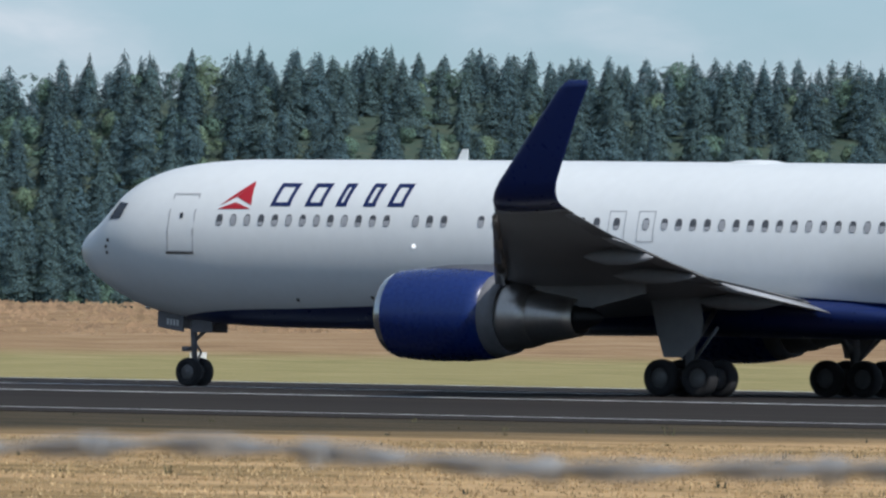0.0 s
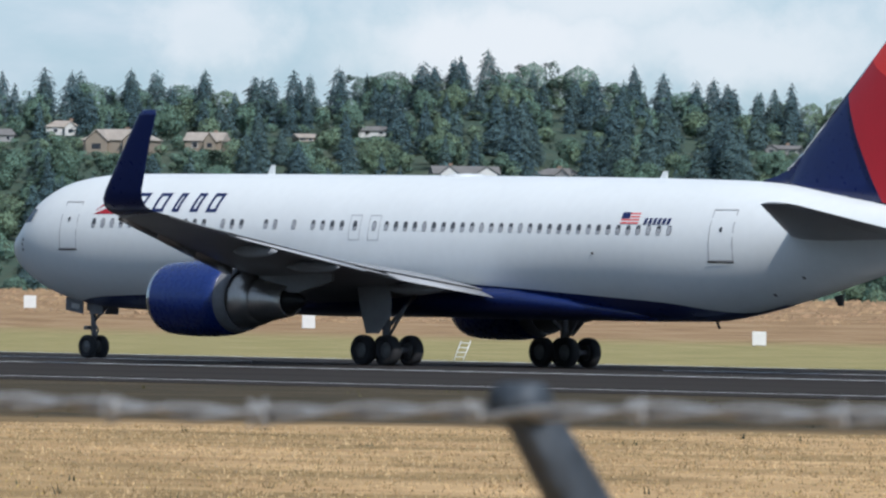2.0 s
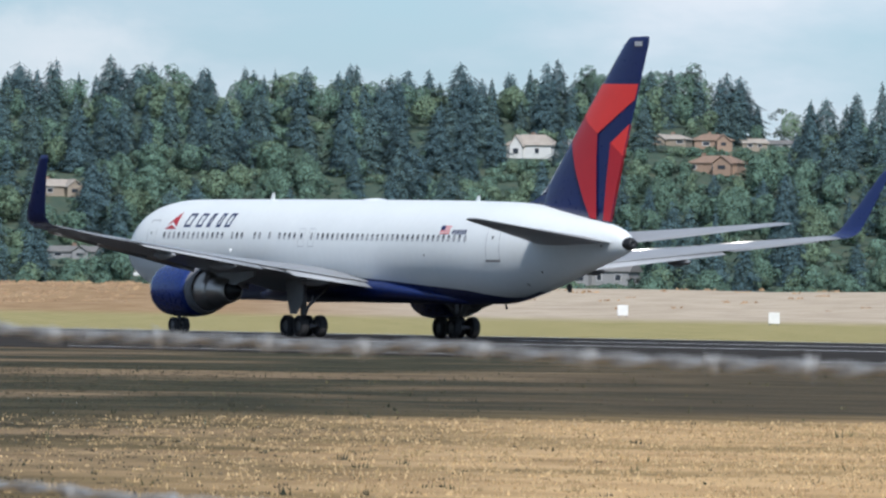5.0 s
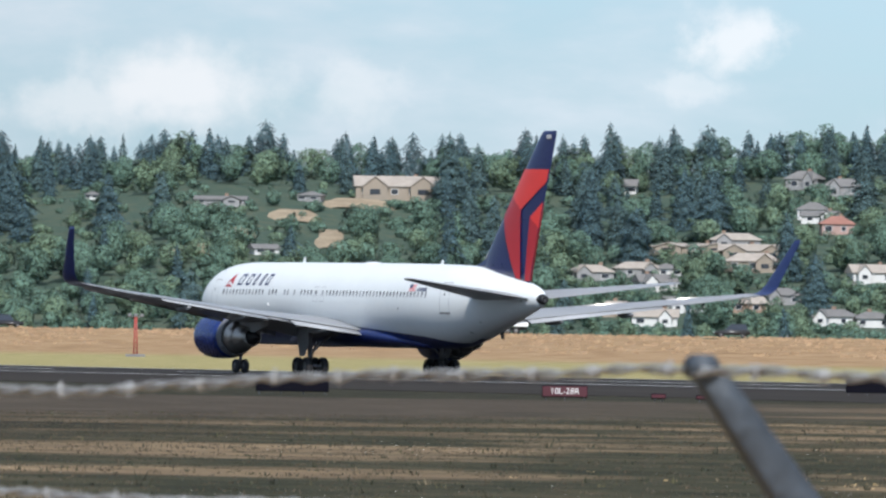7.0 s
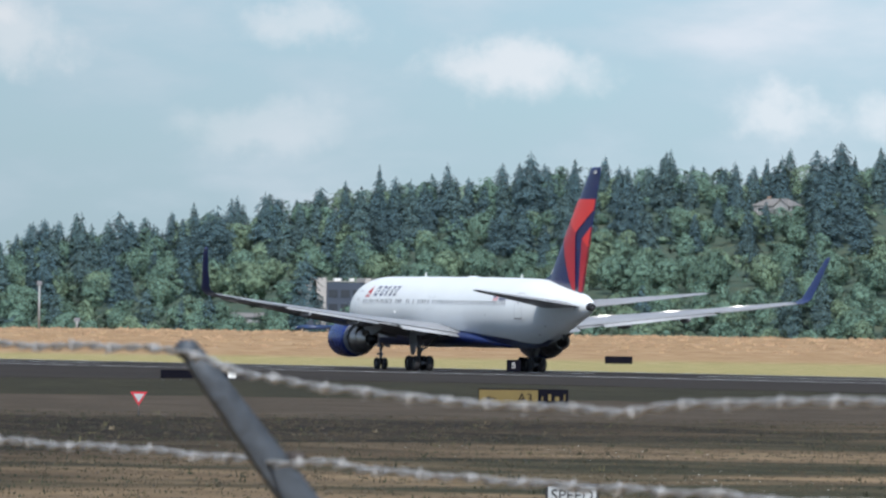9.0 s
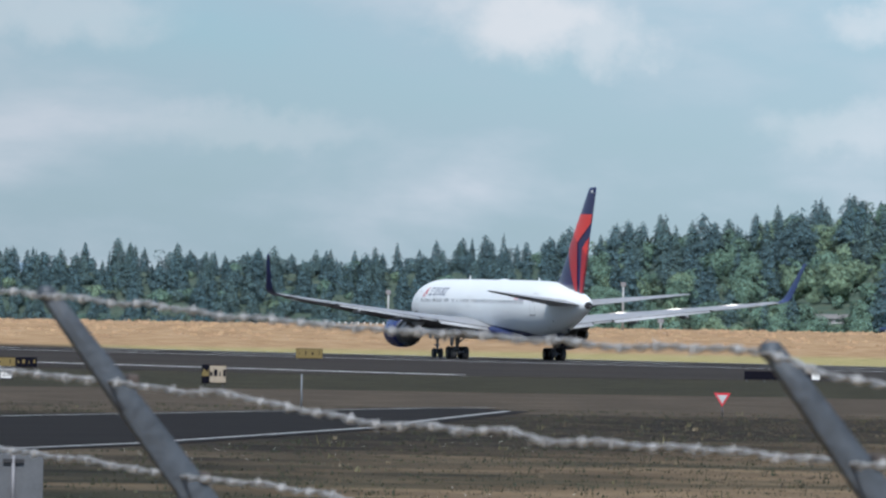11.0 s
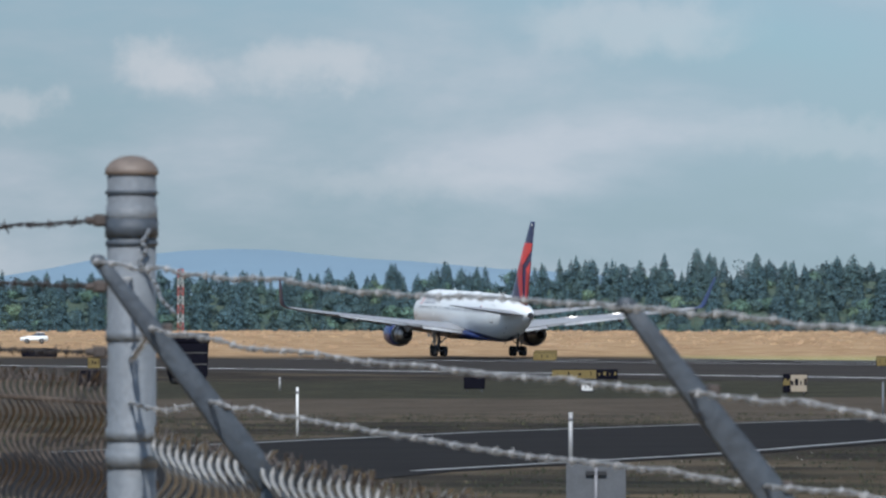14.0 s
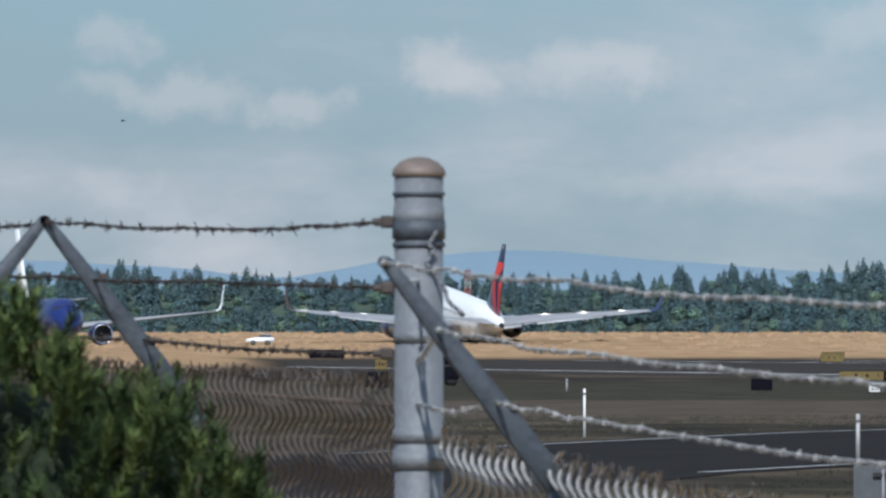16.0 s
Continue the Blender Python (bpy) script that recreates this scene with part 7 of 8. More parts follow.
def terminal_post():
    y = 16.40
    top = 2.725
    thing = empty("terminal_post")
    thing.matrix_world = Matrix.Translation((FENCE_X - 0.036, y, 0))
    bm = bmesh.new()
    tube(bm, (0, 0, -0.1), (0, 0, top - 0.03), 0.0395, None, 32)
    part("pipe", bm, M["galv"], thing, "grey galvanised round pipe")
    bm = bmesh.new()
    revolve(bm, [(top - 0.032, 0.0395), (top - 0.031, 0.0432), (top - 0.024, 0.0432), (top - 0.018, 0.0405), (top - 0.009, 0.032), (top - 0.002, 0.017), (top, 0.002)], (0, 0, 0), "z", 32)
    part("cap", bm, M["cap"], thing, "brown weathered domed cap")
    for z, h, r in ((top - 0.095, 0.028, 0.0415), (top - 0.118, 0.030, 0.0430), (top - 0.142, 0.008, 0.0425), (top - 0.45, 0.022, 0.0425), (top - 0.49, 0.03, 0.0425), (top - 0.060, 0.006, 0.0425), (top - 0.29, 0.020, 0.042)):
        bm = bmesh.new()
        revolve(bm, [(z - h / 2, 0.039), (z - h / 2, r), (z + h / 2, r), (z + h / 2, 0.039)], (0, 0, 0), "z", 32)
        part("band", bm, M["galvdark"] if h < 0.009 or abs(z - top + 0.118) < 0.001 else M["galv"], thing)
    for z in (top - 0.105, top - 0.212, top - 0.318):
        bm = bmesh.new()
        box(bm, -0.052, 0.005, z, 0.022, 0.02, 0.02, 0.004)
        tube(bm, (-0.075, 0.005, z), (-0.04, 0.005, z), 0.006, None, 8)
        part("bolt", bm, M["bolt"], thing, smooth=False)
    # a loose tail of wire wound on the post
    bm = bmesh.new()
    r = random.Random(4)
    p = Vector((0.02, -0.045, top - 0.12))
    for k in range(14):
        q = p + Vector((r.uniform(-0.012, 0.012), r.uniform(-0.004, 0.004), -0.010 + r.uniform(-0.004, 0.004)))
        tube(bm, p, q, 0.0035, None, 5)
        p = q
    tagged(part("wire_tail", bm, M["galv"], thing), kind="stuff")
    tagged(thing, "stout grey terminal post with a domed brown cap", "fence post")


terminal_post()


def strand_path(points, sag, wobble, seed, slack):
    """A hanging wire through the points, in short steps. slack: the sag of single bays, by the place of their first post."""
    r = random.Random(seed)
    out = []
    for p, q in zip(points, points[1:]):
        p, q = Vector(p), Vector(q)
        low, lean = slack.get(round(p.y, 2), (sag, 0.0))
        n = max(2, int((q - p).length / 0.02))
        ph = r.uniform(0, 6)
        for i in range(n):
            u = i / n
            c = p.lerp(q, u)
            c.z -= (low + lean * u) * 4 * u * (1 - u)
            c.z += wobble * (noise.noise(Vector((c.y * 1.6, seed, 0))) + 0.5 * noise.noise(Vector((c.y * 6.0, seed, 3))))
            out.append(c)
    out.append(Vector(points[-1]))
    return out


def barbed_strand(points, sag, wobble, seed, material, label, barb=1.0, slack=None):
    path = strand_path(points, sag, wobble, seed, slack or {})
    V, F = [], []
    wire_r, twist = 0.0018, 0.0023
    for phase in (0.0, math.pi):
        base = len(V)
        for i, c in enumerate(path):
            w = i * 1.05 + phase
            cx, cz = c.x + twist * math.cos(w), c.z + twist * math.sin(w)
            for k in range(4):
                a_ = k * math.pi / 2
                V.append((cx + wire_r * math.cos(a_), c.y, cz + wire_r * math.sin(a_)))
        for i in range(len(path) - 1):
            for k in range(4):
                F.append((base + 4 * i + k, base + 4 * i + (k + 1) % 4, base + 4 * (i + 1) + (k + 1) % 4, base + 4 * (i + 1) + k))
    thing = from_arrays("barbed_wire", V, F, [material], smooth=True)
    r = random.Random(seed + 50)
    bm = bmesh.new()
    i = 3
    while i < len(path) - 2:
        c = path[i]
        for k in range(4):
            a_ = r.uniform(0, 6.28)
            d = Vector((math.cos(a_), r.uniform(-0.7, 0.7), math.sin(a_))).normalized() * r.uniform(0.0095, 0.015) * barb
            tube(bm, c - d * 0.2, c + d, 0.0020, 0.0009, 4)
        tube(bm, c + Vector((0, -0.005, 0)), c + Vector((0, 0.005, 0)), 0.0048, None, 6)
        i += r.choice((5, 6, 6, 7))
    tagged(part("barb", bm, material, thing, smooth=False), kind="stuff")
    tagged(thing, label, "barbed wire", group="barbed wire strands")


M["greywire"] = mat("grey_weathered_wire", (0.040, 0.033, 0.031), 0.7, metal=0.3, vary=0.4, scale=10, fine=100)
for k in range(3):
    u = (0.02, 0.33, 0.66)[k]
    pts = [(FENCE_X - ARM_DX * (1 - u) - 0.012, y, tip - ARM_DZ * u + 0.004) for y, tip in ARMS if y < 16]
    barbed_strand(pts + [(FENCE_X - 0.046, 16.36, 2.725 - (0.20, 0.33, 0.40)[k])], 0.010, 0.010, 3 + k, M["wire"], "bright galvanised barbed wire strand on the fence arms", 0.55, {6.31: (0.002, 0.07), 6.32: (0.002, 0.07)} if k == 0 else None)
    y1, t1 = 18.70, 2.650
    y2, t2 = 21.9, 2.69
    barbed_strand([(FENCE_X - 0.076, 16.42, 2.725 - (0.105, 0.212, 0.318)[k]), (FENCE_X - ARM_DX * (1 - u), y1, t1 - ARM_DZ * u), (FENCE_X - ARM_DX * (1 - u), y2, t2 - ARM_DZ * u)], (0.012, 0.0, 0.006)[k], 0.006, 13 + k, M["greywire"], "dark weathered barbed wire strand beyond the post")


def chain_link(y0, y1, top0, top1, material, label, pitch=0.072, x0=-0.016, rad=0.0038, smooth=True):
    """Woven wires, each a flattened spiral, with twisted ends at the top."""
    V, F = [], []
    rr = random.Random(int(y0 * 10))
    half, rise = 0.036, 0.047

    def run(pts, rad):
        base = len(V)
        for p in pts:
            for k in range(3):
                a_ = k * 2.0944
                V.append((p[0] + rad * math.cos(a_), p[1] + rad * math.sin(a_), p[2]))
        for i in range(len(pts) - 1):
            for k in range(3):
                F.append((base + 3 * i + k, base + 3 * i + (k + 1) % 3, base + 3 * (i + 1) + (k + 1) % 3, base + 3 * (i + 1) + k))
    n = int((y1 - y0) / pitch)
    for i in range(n):
        y = y0 + i * pitch
        u = (y - y0) / (y1 - y0)
        top = top0 + (top1 - top0) * u + 0.005 * math.sin(y * 9) + rr.uniform(-0.002, 0.002)
        wav = x0 + 0.006 * math.sin(y * 2.2 + 1)
        pts = []
        m = int((top - 0.04) / rise)
        for j in range(m):
            s = 1 if j % 2 else -1
            steps = 5 if smooth and j < 15 else 2
            for q in range(steps):
                w = q / steps
                bulge = math.sin(math.pi * w)
                pts.append((FENCE_X + wav + s * 0.010 * bulge, y - s * half * math.cos(math.pi * w), top - (j + w) * rise))
        run([(FENCE_X + wav + rr.uniform(-0.008, 0.008), y + rr.uniform(-0.01, 0.01), top + rr.uniform(0.010, 0.022))] + pts, rad)
    thing = empty("chain_link_fence")
    tagged(from_arrays("fabric", V, F, [material], thing, smooth=True), kind="stuff")
    # twisted ends of the wires along the top, their shade put into a dark colour
    bm = bmesh.new()
    for i in range(0, n, 1 if smooth else 3):
        y = y0 + i * pitch
        top = top0 + (top1 - top0) * (y - y0) / (y1 - y0)
        c = Vector((FENCE_X + x0, y, top))
        for k in (-1, 1):
            tube(bm, c, c + Vector((k * 0.006 + rr.uniform(-0.006, 0.006), rr.uniform(-0.02, 0.02), rr.uniform(0.012, 0.026))), 0.0024, 0.0014, 4)
    tagged(part("twist", bm, M["bolt"], thing, "dark twisted wire ends", smooth=False), kind="stuff")
    bm = bmesh.new()
    tube(bm, (FENCE_X + x0, y0, top0 - 0.03), (FENCE_X + x0, y1, top1 - 0.03), 0.004, None, 6)
    part("tension_wire", bm, material, thing)
    bm = bmesh.new()
    tube(bm, (FENCE_X + x0, y0, 0.06), (FENCE_X + x0, y1, 0.06), 0.004, None, 6)
    part("bottom_wire", bm, material, thing)
    tagged(thing, label, "chain-link fence")


JOIN = 1.53 + (2.268 - 1.53) * (16.0 / 22.36)
chain_link(-6.0, 10.0, 1.53, JOIN, M["fabric"], "galvanised chain-link fence fabric beside the field", smooth=False)
chain_link(10.03, 16.36, JOIN, 2.268, M["fabric"], "bright galvanised chain-link fence fabric with twisted top", pitch=0.064, rad=0.0058)
chain_link(16.44, 22.0, 2.35, 2.39, M["rust"], "rusty weathered chain-link fence fabric", pitch=0.062, x0=0.004)


def pine_shrub():
    """Dense needle shoots over an inner mass coloured dark for shade, with one tall leader."""
    r = random.Random(8)
    thing = empty("pine_shrub")
    az, dist = 81.3, 13.2
    bx, by = dist * math.cos(radians(az)), dist * math.sin(radians(az))
    thing.matrix_world = pose(bx, by, 0, 0, 0, az - 90)
    crown = smooth_table([(-0.60, 1.2), (-0.45, 2.1), (-0.30, 2.42), (-0.08, 2.51), (0.06, 2.505), (0.125, 2.46), (0.16, 2.395), (0.235, 2.40), (0.30, 2.345), (0.36, 2.285), (0.43, 2.21), (0.6, 1.95), (0.8, 1.45), (0.95, 0.9)])

    def top_at(s, d):
        return crown(s) - 0.55 * d * d
    bm = bmesh.new()
    tube(bm, (0.1, 0, -0.1), (0.08, 0, 1.7), 0.06, 0.03, 8)
    # inner mass, its near-black green painting the shade between the shoots
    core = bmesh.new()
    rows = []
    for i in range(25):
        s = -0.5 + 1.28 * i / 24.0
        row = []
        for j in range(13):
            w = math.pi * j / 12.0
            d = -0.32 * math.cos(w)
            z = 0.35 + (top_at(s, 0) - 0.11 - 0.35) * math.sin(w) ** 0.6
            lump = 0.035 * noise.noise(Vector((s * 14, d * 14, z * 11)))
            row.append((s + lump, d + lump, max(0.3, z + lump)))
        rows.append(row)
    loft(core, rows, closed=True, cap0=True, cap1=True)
    part("inner_foliage", core, M["needle_shade"], thing, "inner mass with the shade between shoots in its colour")
    V, F, I = [], [], []
    for k in range(1700):
        s = r.uniform(-0.45, 0.75)
        d = r.uniform(-0.36, 0.30)
        near = k % 3 != 0
        if near:
            # shoots over the face of the shrub
            cz = top_at(s, d) - 0.05 - 0.75 * r.random() ** 1.3
            d = -0.30 + 0.10 * r.random() + 0.25 * max(0.0, 1 - (top_at(s, 0) - cz) / 0.2)
        else:
            cz = top_at(s, d) - r.uniform(0.055, 0.11)
        ln = r.uniform(0.04, 0.075)
        p = Vector((s, d, cz))
        way = Vector((r.uniform(-0.35, 0.35) + 0.3 * s, (-0.45 if near else 0.0) + r.uniform(-0.25, 0.25), 1.0)).normalized()
        u = way.orthogonal().normalized()
        v = way.cross(u)
        if k % 8 == 0 and not near and d > -0.05:
            tube(bm, (s * 0.5, d * 0.3, cz * 0.6), p, 0.009, 0.004, 5)
        young = r.random() < 0.4
        for j in range(44):
            q = r.random()
            a_ = r.uniform(0, 6.28)
            o = p + way * ln * q
            n = (way * r.uniform(0.4, 1.1) + (u * math.cos(a_) + v * math.sin(a_)) * 0.8).normalized() * r.uniform(0.020, 0.034)
            side = n.cross(way).normalized() * 0.0022
            b = len(V)
            V.extend((o - side, o + side, o + n))
            F.append((b, b + 1, b + 2))
            I.append(young)
    tagged(part("twig", bm, M["bark"], thing), kind="stuff")
    from_arrays("needles", [tuple(p) for p in V], F, [M["needle"], M["needle2"]], thing, index=I)
    tagged(thing, "dense dark green pine shrub beside the fence", "shrub")


M["needle_shade"] = mat("shade_dark_needles", (0.014, 0.024, 0.009), 0.9, vary=0.5, scale=14, fine=60, bump=0.8)
M["needle"] = mat("pine_needles", (0.026, 0.044, 0.014), 0.85, gloss=0.2, vary=0.35, scale=6, fine=40, island=0.3)
M["needle2"] = mat("young_pine_needles", (0.066, 0.092, 0.026), 0.85, gloss=0.2, vary=0.35, scale=6, fine=40, island=0.3)
pine_shrub()


# ---- vehicles on the dike road ----
def road_wheels(thing, xs, half, r):
    for x in xs:
        for s in (-1, 1):
            bm = bmesh.new()
            revolve(bm, [(-0.14, r * 0.55), (-0.14, r * 0.92), (-0.08, r), (0.08, r), (0.14, r * 0.92), (0.14, r * 0.55)], (0, 0, 0), "y", 14)
            bmesh.ops.translate(bm, vec=(x, s * half, r), verts=bm.verts)
            w = part("wheel", bm, M["tyre"], thing)
            bm = bmesh.new()
            revolve(bm, [(-0.1, 0.01), (-0.1, r * 0.56), (0.1, r * 0.56), (0.1, 0.01)], (0, 0, 0), "y", 10)
            bmesh.ops.translate(bm, vec=(x, s * half, r), verts=bm.verts)
            part("rim", bm, M["hub"], w)


def car(paint, label, tall=1.6, length=4.7, pickup=False):
    """A car along +x."""
    thing = empty("car")
    h = tall
    bm = bmesh.new()
    L2 = length / 2
    prof = [(-L2, 0.45), (-L2, 0.95), (-L2 + 0.1, 1.02), (L2 - 1.3, 1.0), (L2 - 0.15, 0.85), (L2, 0.7), (L2, 0.4), (-L2 + 0.1, 0.35)]
    loft(bm, [[(x, y, z) for x, z in prof] for y in (-0.88, 0.88)], cap0=True, cap1=True)
    es = [e_ for e_ in bm.edges if e_.is_manifold]
    bmesh.ops.bevel(bm, geom=es, offset=0.06, segments=2, affect="EDGES")
    part("body", bm, paint, thing)
    bm = bmesh.new()
    back = 0.1 if pickup else -L2 + 0.25
    prof = [(back, 0.98), (back + 0.25, h), (L2 - 2.1, h), (L2 - 1.35, 0.98)]
    loft(bm, [[(x, y * (0.86 if z > 1 else 1), z) for x, z in prof] for y in (-0.82, 0.82)], cap0=True, cap1=True)
    part("cabin", bm, M["glass"], thing, smooth=False)
    bm = bmesh.new()
    box(bm, (back + 0.25 + L2 - 2.1) / 2, 0, h + 0.02, (L2 - 2.1 - back - 0.25) + 0.1, 1.35, 0.06, 0.02)
    part("roof", bm, paint, thing, smooth=False)
    for s in (-0.6, 0.6):
        bm = bmesh.new()
        box(bm, L2 - 0.02, s, 0.72, 0.08, 0.34, 0.16, 0.02)
        part("headlight", bm, M["signwhite"], thing, smooth=False)
    road_wheels(thing, (-L2 + 0.85, L2 - 0.9), 0.78, 0.34)
    return tagged(thing, label, "car")


def box_truck():
    thing = empty("box_truck")
    bm = bmesh.new()
    box(bm, -1.6, 0, 2.35, 8.4, 2.5, 2.5, 0.05)
    part("cargo_box", bm, M["white"], thing, "plain white cargo box", smooth=False)
    bm = bmesh.new()
    loft(bm, [[(x, y, z) for x, z in ((2.9, 0.5), (2.9, 2.6), (3.6, 2.65), (4.3, 1.75), (5.2, 1.5), (5.3, 0.5))] for y in (-1.15, 1.15)], cap0=True, cap1=True)
    part("cab", bm, M["white"], thing, "white truck cab", smooth=False)
    bm = bmesh.new()
    loft(bm, [[(x, y, z) for x, z in ((3.3, 1.75), (3.5, 2.5), (3.68, 2.5), (4.32, 1.78))] for y in (-1.17, 1.17)], cap0=True, cap1=True)
    part("windscreen", bm, M["glass"], thing, smooth=False)
    bm = bmesh.new()
    box(bm, -1.2, 0, 0.85, 9.0, 0.9, 0.35)
    part("chassis", bm, M["black"], thing, smooth=False)
    road_wheels(thing, (-4.2, -3.1, 4.2), 1.0, 0.5)
    return tagged(thing, "white box truck driving along the dike road", "truck")


def digger(az, r):
    thing = empty("loader")
    x, y = r * math.cos(radians(az)), r * math.sin(radians(az))
    thing.matrix_world = pose(x, y, ground_height(r, az), 0, 0, facing(x, y) + 20)
    bm = bmesh.new()
    box(bm, 0, 0, 1.25, 3.0, 1.8, 0.9, 0.12)
    part("body", bm, M["orange2"], thing, "orange machine body", smooth=False)
    bm = bmesh.new()
    box(bm, 0.3, 0, 2.15, 1.2, 1.4, 1.1, 0.06)
    part("cab", bm, M["glass"], thing, smooth=False)
    bm = bmesh.new()
    box(bm, 0.3, 0, 2.75, 1.35, 1.5, 0.12, 0.03)
    part("cab_roof", bm, M["orange2"], thing, smooth=False)
    bm = bmesh.new()
    tube(bm, (-1.2, -0.6, 1.3), (-2.3, -0.6, 0.7), 0.12)
    tube(bm, (-1.2, 0.6, 1.3), (-2.3, 0.6, 0.7), 0.12)
    box(bm, -2.6, 0, 0.55, 0.7, 2.0, 0.8, 0.08)
    part("bucket", bm, M["hotmetal"], thing, smooth=False)
    road_wheels(thing, (-0.95, 1.0), 0.95, 0.62)
    tagged(thing, "orange wheel loader parked on the embankment", "loader", group="parked loaders")


M["orange2"] = mat("construction_orange", (0.72, 0.28, 0.04), 0.5, vary=0.12, scale=2)
digger(54.48, 945.0)
digger(53.45, 930.0)
truck = box_truck()
red_car = car(M["darkred"], "red car driving along the dike road")
suv = car(mat("black_car_paint", (0.02, 0.02, 0.022), 0.3, vary=0.1), "black sport utility car on the dike road", 1.85, 4.9)
van = car(M["white"], "small white car driving along the dike foot road", 1.4, 3.6)
pickup = car(mat("dark_blue_car_paint", (0.02, 0.04, 0.10), 0.3, vary=0.1), "dark blue pickup parked on the dike road", 1.85, 5.4, True)
dark_car = car(mat("dark_grey_car_paint", (0.03, 0.03, 0.03), 0.35, vary=0.1), "dark grey car parked on the dike", 1.7, 4.5)


def service_road(t):
    """Where the small truck is on the grass road at a time."""
    az = 78.482 + 0.097 * (t - 14.0)
    return pose(543.6 * math.cos(radians(az)), 543.6 * math.sin(radians(az)), 0, 0, 0, az - 84)


def on_dike(az, r, heading):
    """A pose on the dike: heading 1 drives to greater azimuth."""
    r = dike_at(az) - 3.0 + r - 1475
    x, y = r * math.cos(radians(az)), r * math.sin(radians(az))
    return pose(x, y, ground_height(r, az) - 0.02, 0, 0, az + 90 * heading)


# the narrow-body airliner that taxis beyond the field
def taxiing_airliner():
    thing = empty("taxiing_airliner")
    blue = mat("bright_blue_paint", (0.008, 0.020, 0.12), 0.3, vary=0.08, scale=0.6)
    bm = bmesh.new()
    prof = [(0, 0.03, 2.55), (0.25, 0.55, 2.6), (0.8, 1.0, 2.75), (1.6, 1.4, 2.95), (2.8, 1.75, 3.15), (4.2, 1.88, 3.25), (20, 1.88, 3.25), (26, 1.7, 3.4), (31, 1.0, 3.95), (34.5, 0.4, 4.4), (35.2, 0.1, 4.5)]
    loft(bm, [[(r * math.cos(2 * math.pi * k / 28), -s, z + r * 1.05 * math.sin(2 * math.pi * k / 28)) for k in range(28)] for s, r, z in prof], cap0=True, cap1=True)
    part("fuselage", bm, blue, thing, "bright blue fuselage")
    for s in (-1, 1):
        for a0, x0, x1 in ((1.9, 0.15, 0.75), (2.3, 0.85, 1.3)):
            bm = bmesh.new()
            box(bm, s * (x0 + x1) / 2, -a0, 4.28 - 0.1 * x0, (x1 - x0), 0.5, 0.42, 0.03, )
            part("cockpit_window", bm, M["glass"], thing, smooth=False)
        bm = bmesh.new()
        surface(bm, [(1.5, 2.2, 12.5, 7.2, 0.12), (5.8, 2.75, 15.4, 4.4, 0.11), (11.6, 3.35, 18.4, 3.0, 0.10), (18.1, 4.0, 21.7, 1.6, 0.10)], s)
        w = part("wing", bm, M["wing"], thing, "grey wing")
        bm = bmesh.new()
        surface(bm, [(18.0, 3.99, 21.7, 1.6, 0.09), (18.6, 4.25, 22.1, 1.45, 0.09), (18.85, 4.8, 22.5, 1.2, 0.09)], s)
        part("winglet_base", bm, M["white"], w, "white winglet root")
        bm = bmesh.new()
        surface(bm, [(18.83, 4.75, 22.5, 1.2, 0.09), (19.0, 5.6, 23.1, 0.95, 0.09), (19.25, 6.6, 23.8, 0.6, 0.09)], s)
        part("winglet", bm, M["white"], w, "white winglet")
        bm = bmesh.new()
        revolve(bm, [(-14.2, 0.85), (-11.8, 1.1), (-10.6, 1.08), (-10.2, 0.98), (-10.3, 0.88), (-11.2, 0.85)], (-s * 4.83, 0, 1.75), "y", 26)
        e = part("engine", bm, M["navy"], thing)
        bm = bmesh.new()
        revolve(bm, [(-11.1, 0.88), (-11.15, 0.3), (-10.8, 0.03)], (-s * 4.83, 0, 1.75), "y", 18)
        part("fan", bm, M["black"], e)
        bm = bmesh.new()
        revolve(bm, [(-10.32, 1.0), (-10.18, 0.95), (-10.3, 0.86)], (-s * 4.83, 0, 1.75), "y", 26)
        part("inlet_lip", bm, M["lip"], e)
        bm = bmesh.new()
        surface(bm, [(0.5, 4.6, 29.5, 4.2, 0.1), (7.1, 5.3, 33.8, 1.5, 0.09)], s)
        part("stabiliser", bm, M["wing"], thing)
        g = empty("main_gear")
        g.parent = thing
        bm = bmesh.new()
        tube(bm, (-s * 2.86, -17.6, 0.5), (-s * 2.86, -17.4, 2.4), 0.12)
        part("strut", bm, M["gear"], g)
        for dx in (-0.43, 0.43):
            wheel(g, -s * 2.86 + dx, -17.6, 0.55, 0.36)
    bm = bmesh.new()
    surface(bm, [(0, 4.6, 26.2, 6.6, 0.1), (0, 8, 29.5, 4.6, 0.1), (0, 12.4, 33.2, 2.2, 0.1)], 1, True)
    part("fin", bm, M["white"], thing, "pale tail fin")
    g = empty("nose_gear")
    g.parent = thing
    bm = bmesh.new()
    tube(bm, (0, -4.1, 0.35), (0, -4.1, 1.9), 0.09)
    part("strut", bm, M["gear"], g)
    for dx in (-0.2, 0.2):
        wheel(g, dx, -4.1, 0.34, 0.2)
    return tagged(thing, "bright blue narrow-body airliner taxiing beyond the field", "airplane")


taxi_plane = taxiing_airliner()


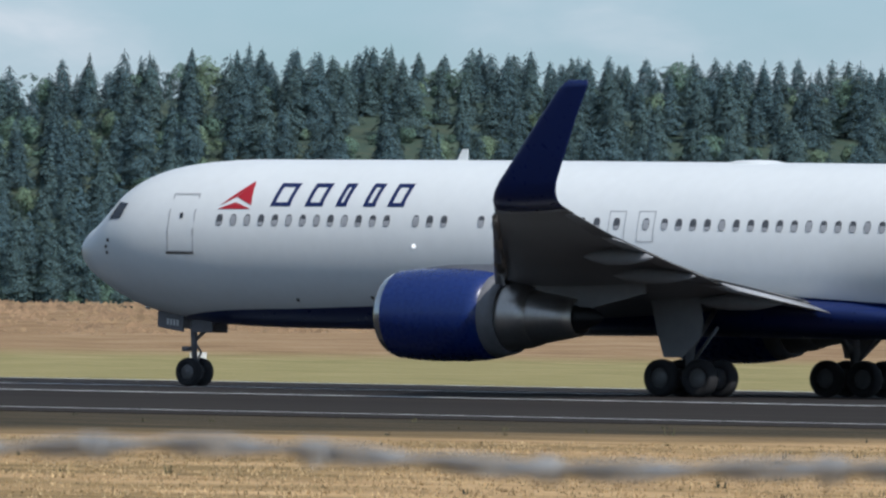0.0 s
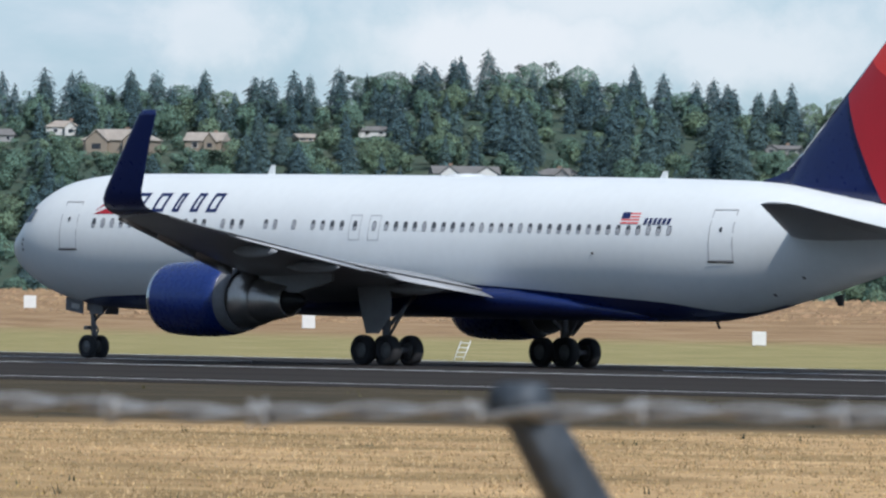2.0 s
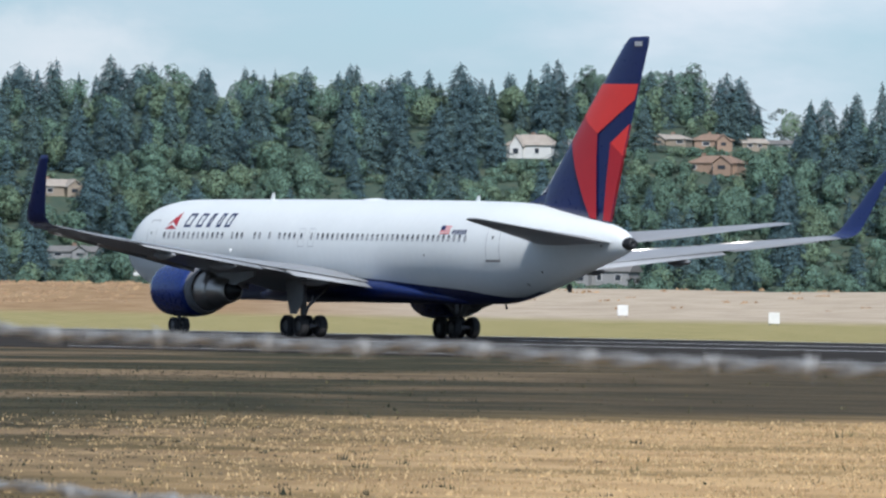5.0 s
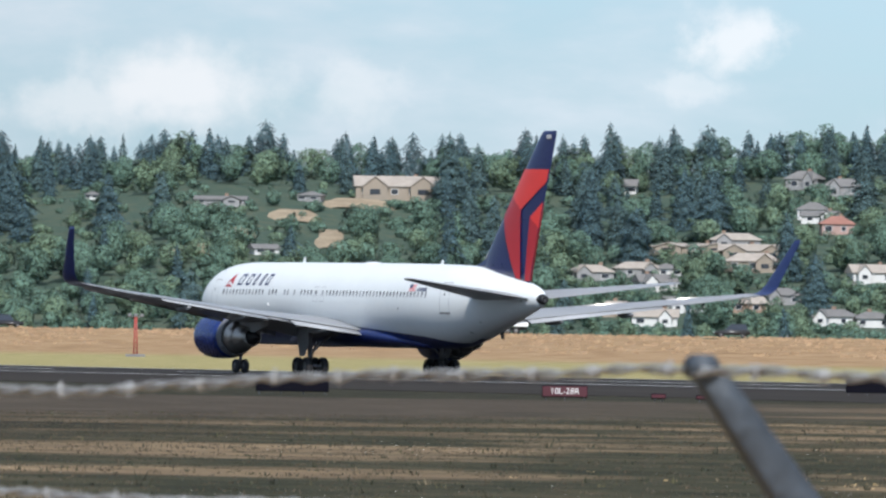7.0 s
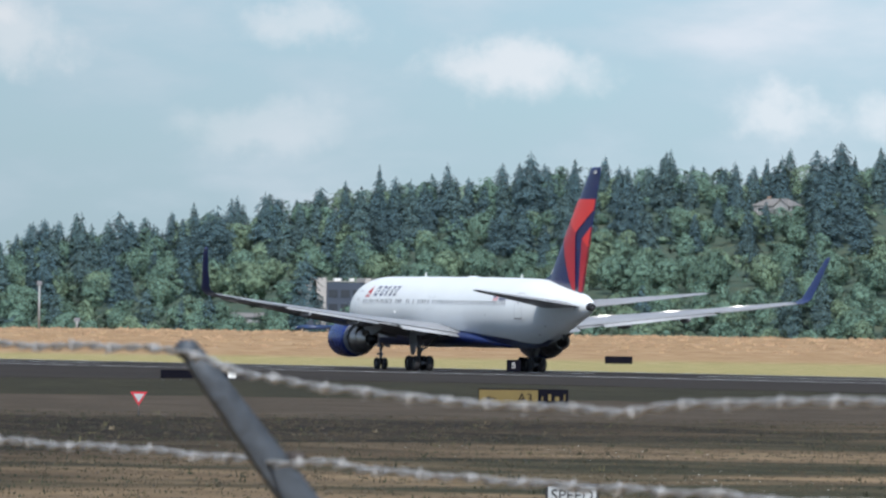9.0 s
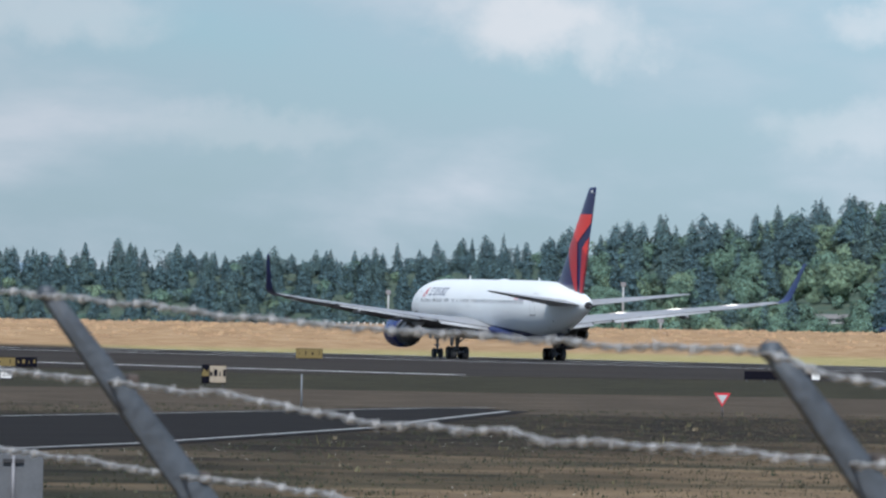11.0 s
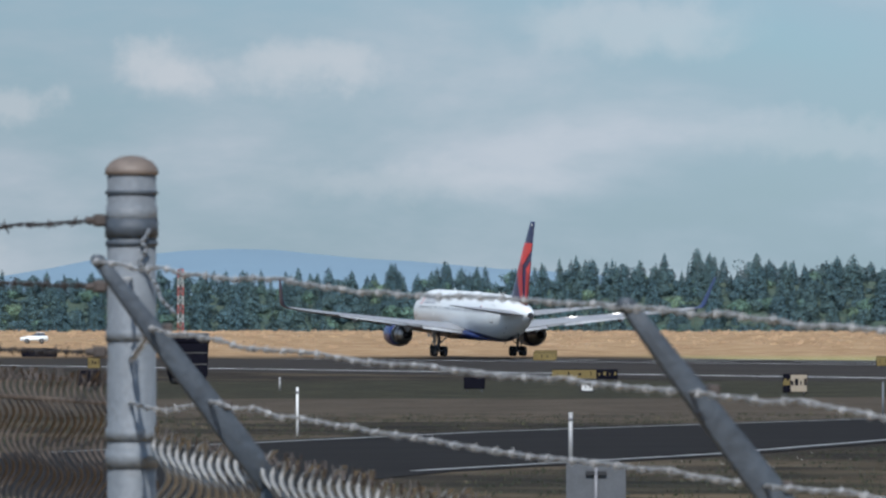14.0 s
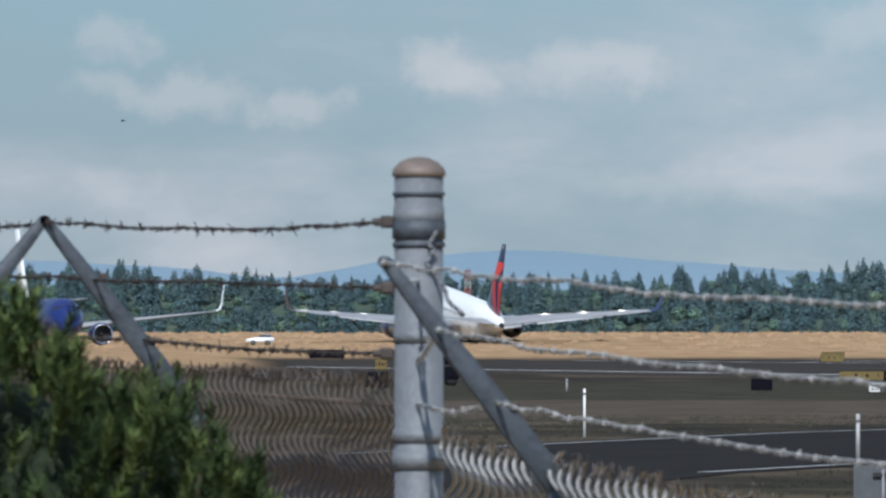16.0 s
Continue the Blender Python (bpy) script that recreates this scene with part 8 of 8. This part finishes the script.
def bird(name, span):
    thing = empty(name)
    bm = bmesh.new()
    revolve(bm, [(-0.5 * span, 0.01), (-0.3 * span, 0.05 * span), (0, 0.09 * span), (0.2 * span, 0.07 * span), (0.3 * span, 0.045 * span), (0.38 * span, 0.005)], (0, 0, 0), "y", 8)
    part("body", bm, M["bird"], thing)
    for s in (-1, 1):
        bm = bmesh.new()
        loft(bm, [[(s * x * span, (c + 0.12) * span, z * span), (s * x * span, (c - 0.12) * span, z * span), (s * x * span, (c - 0.10) * span, (z - 0.025) * span)] for x, c, z in ((0.04, 0.02, 0.03), (0.25, 0.06, 0.16), (0.5, -0.08, 0.20))], cap0=True, cap1=True)
        part("wing", bm, M["bird"], thing, smooth=False)
    return tagged(thing, "small dark bird flying across the sky", "bird", group="flying birds")


M["bird"] = mat("dark_feathers", (0.02, 0.02, 0.022), 0.8, vary=0.2)
bird_a, bird_b = bird("bird", 0.36), bird("bird", 0.28)


def in_sky(az, el, r, turn):
    x, y = r * math.cos(radians(az)), r * math.sin(radians(az))
    return pose(x, y, EYE.z + r * math.tan(radians(el)), 0, 0, turn)


# ---- what moves ----
# seconds, way along the runway, pitch, lift
ROLL = [
    (0.0, 206.36, 0.0, 0.0),
    (0.5, 233.81, 0.0, 0.0),
    (1.0, 261.99, 0.0, 0.0),
    (1.5, 290.65, 0.0, 0.0),
    (2.0, 319.78, 0.0, 0.0),
    (2.5, 349.47, 0.0, 0.0),
    (3.0, 379.78, 0.0, 0.0),
    (3.5, 410.61, 0.0, 0.0),
    (4.0, 441.99, 0.0, 0.0),
    (4.2, 454.70, 0.0, 0.0),
    (6.3, 594.18, 0.0, 0.0),
    (6.5, 607.87, 0.0, 0.0),
    (7.0, 642.39, 0.0, 0.0),
    (7.5, 677.36, 0.0, 0.0),
    (8.0, 712.85, 0.0, 0.0),
    (8.5, 748.98, 0.0, 0.0),
    (9.0, 785.82, 0.0, 0.0),
    (9.5, 823.20, 0.0, 0.0),
    (10.0, 860.95, 0.0, 0.0),
    (10.2, 876.16, 0.0, 0.0),
    (12.3, 1040.04, 0.2, 0.04),
    (12.5, 1056.37, 0.3, 0.07),
    (13.0, 1097.76, 0.5, 0.14),
    (13.5, 1139.94, 0.7, 0.22),
    (14.0, 1182.80, 1.0, 0.33),
    (14.5, 1226.20, 1.5, 0.38),
    (15.0, 1269.98, 2.4, 0.70),
    (15.5, 1314.06, 3.4, 0.95),
    (16.0, 1358.39, 4.4, 1.15),
]


def motions():
    walk(plane, [(t, Matrix.Translation((LANE, y - 27.3, lift)) @ pose(0, 0, 0, pitch, 0, 0) @ pose(0, 27.3, 0)) for t, y, pitch, lift in ROLL])

    walk(truck, [(0.0, on_dike(62.9, 1478, 1)), (7.5, on_dike(65.905, 1478, 1)), (8.0, on_dike(66.06, 1478, 1)), (16.0, on_dike(68.5, 1478, 1))])
    walk(red_car, [(0.0, on_dike(70.5, 1472, -1)), (7.7, on_dike(66.794, 1472, -1)), (8.0, on_dike(66.649, 1472, -1)), (16.0, on_dike(62.8, 1472, -1))])
    walk(suv, [(0.0, on_dike(69.4, 1475, -1)), (7.0, on_dike(68.386, 1475, -1)), (7.3, on_dike(68.342, 1475, -1)), (8.5, on_dike(67.98, 1475, -1)), (16.0, on_dike(65.7, 1475, -1))])
    walk(van, [(0.0, on_dike(76.95, 1325, 1)), (16.0, on_dike(79.67, 1325, 1))])
    walk(service, [(t, service_road(t)) for t in (0.0, 16.0)])
    walk(pickup, [(0.0, on_dike(71.333, 1476, 1)), (16.0, on_dike(71.333, 1476, 1))])
    walk(dark_car, [(0.0, on_dike(64.372, 1470, 1)), (16.0, on_dike(64.372, 1470, 1))])
    walk(bird_a, [(0.0, in_sky(48.0, 3.2, 260, 10)), (9.0, in_sky(66.0, 2.6, 260, 10)), (10.0, in_sky(73.52, 1.295, 260, 10)), (10.2, in_sky(74.615, 0.888, 260, 10)), (16.0, in_sky(92.0, 1.5, 260, 10))])
    walk(bird_b, [(0.0, in_sky(20.0, 0.9, 430, 80)), (13.0, in_sky(71.5, 0.2, 430, 80)), (14.5, in_sky(76.46, 0.439, 430, 80)), (15.0, in_sky(77.956, 0.71, 430, 80)), (15.5, in_sky(79.28, 0.99, 430, 80)), (16.0, in_sky(80.43, 1.21, 430, 80))])

    def taxi(az):
        r = 1000.0
        return pose(r * math.cos(radians(az)), r * math.sin(radians(az)), 1.22, 0, 0, az + 90 + 9)
    walk(taxi_plane, [(0.0, taxi(83.25)), (15.0, taxi(80.88)), (16.0, taxi(80.72))])


motions()
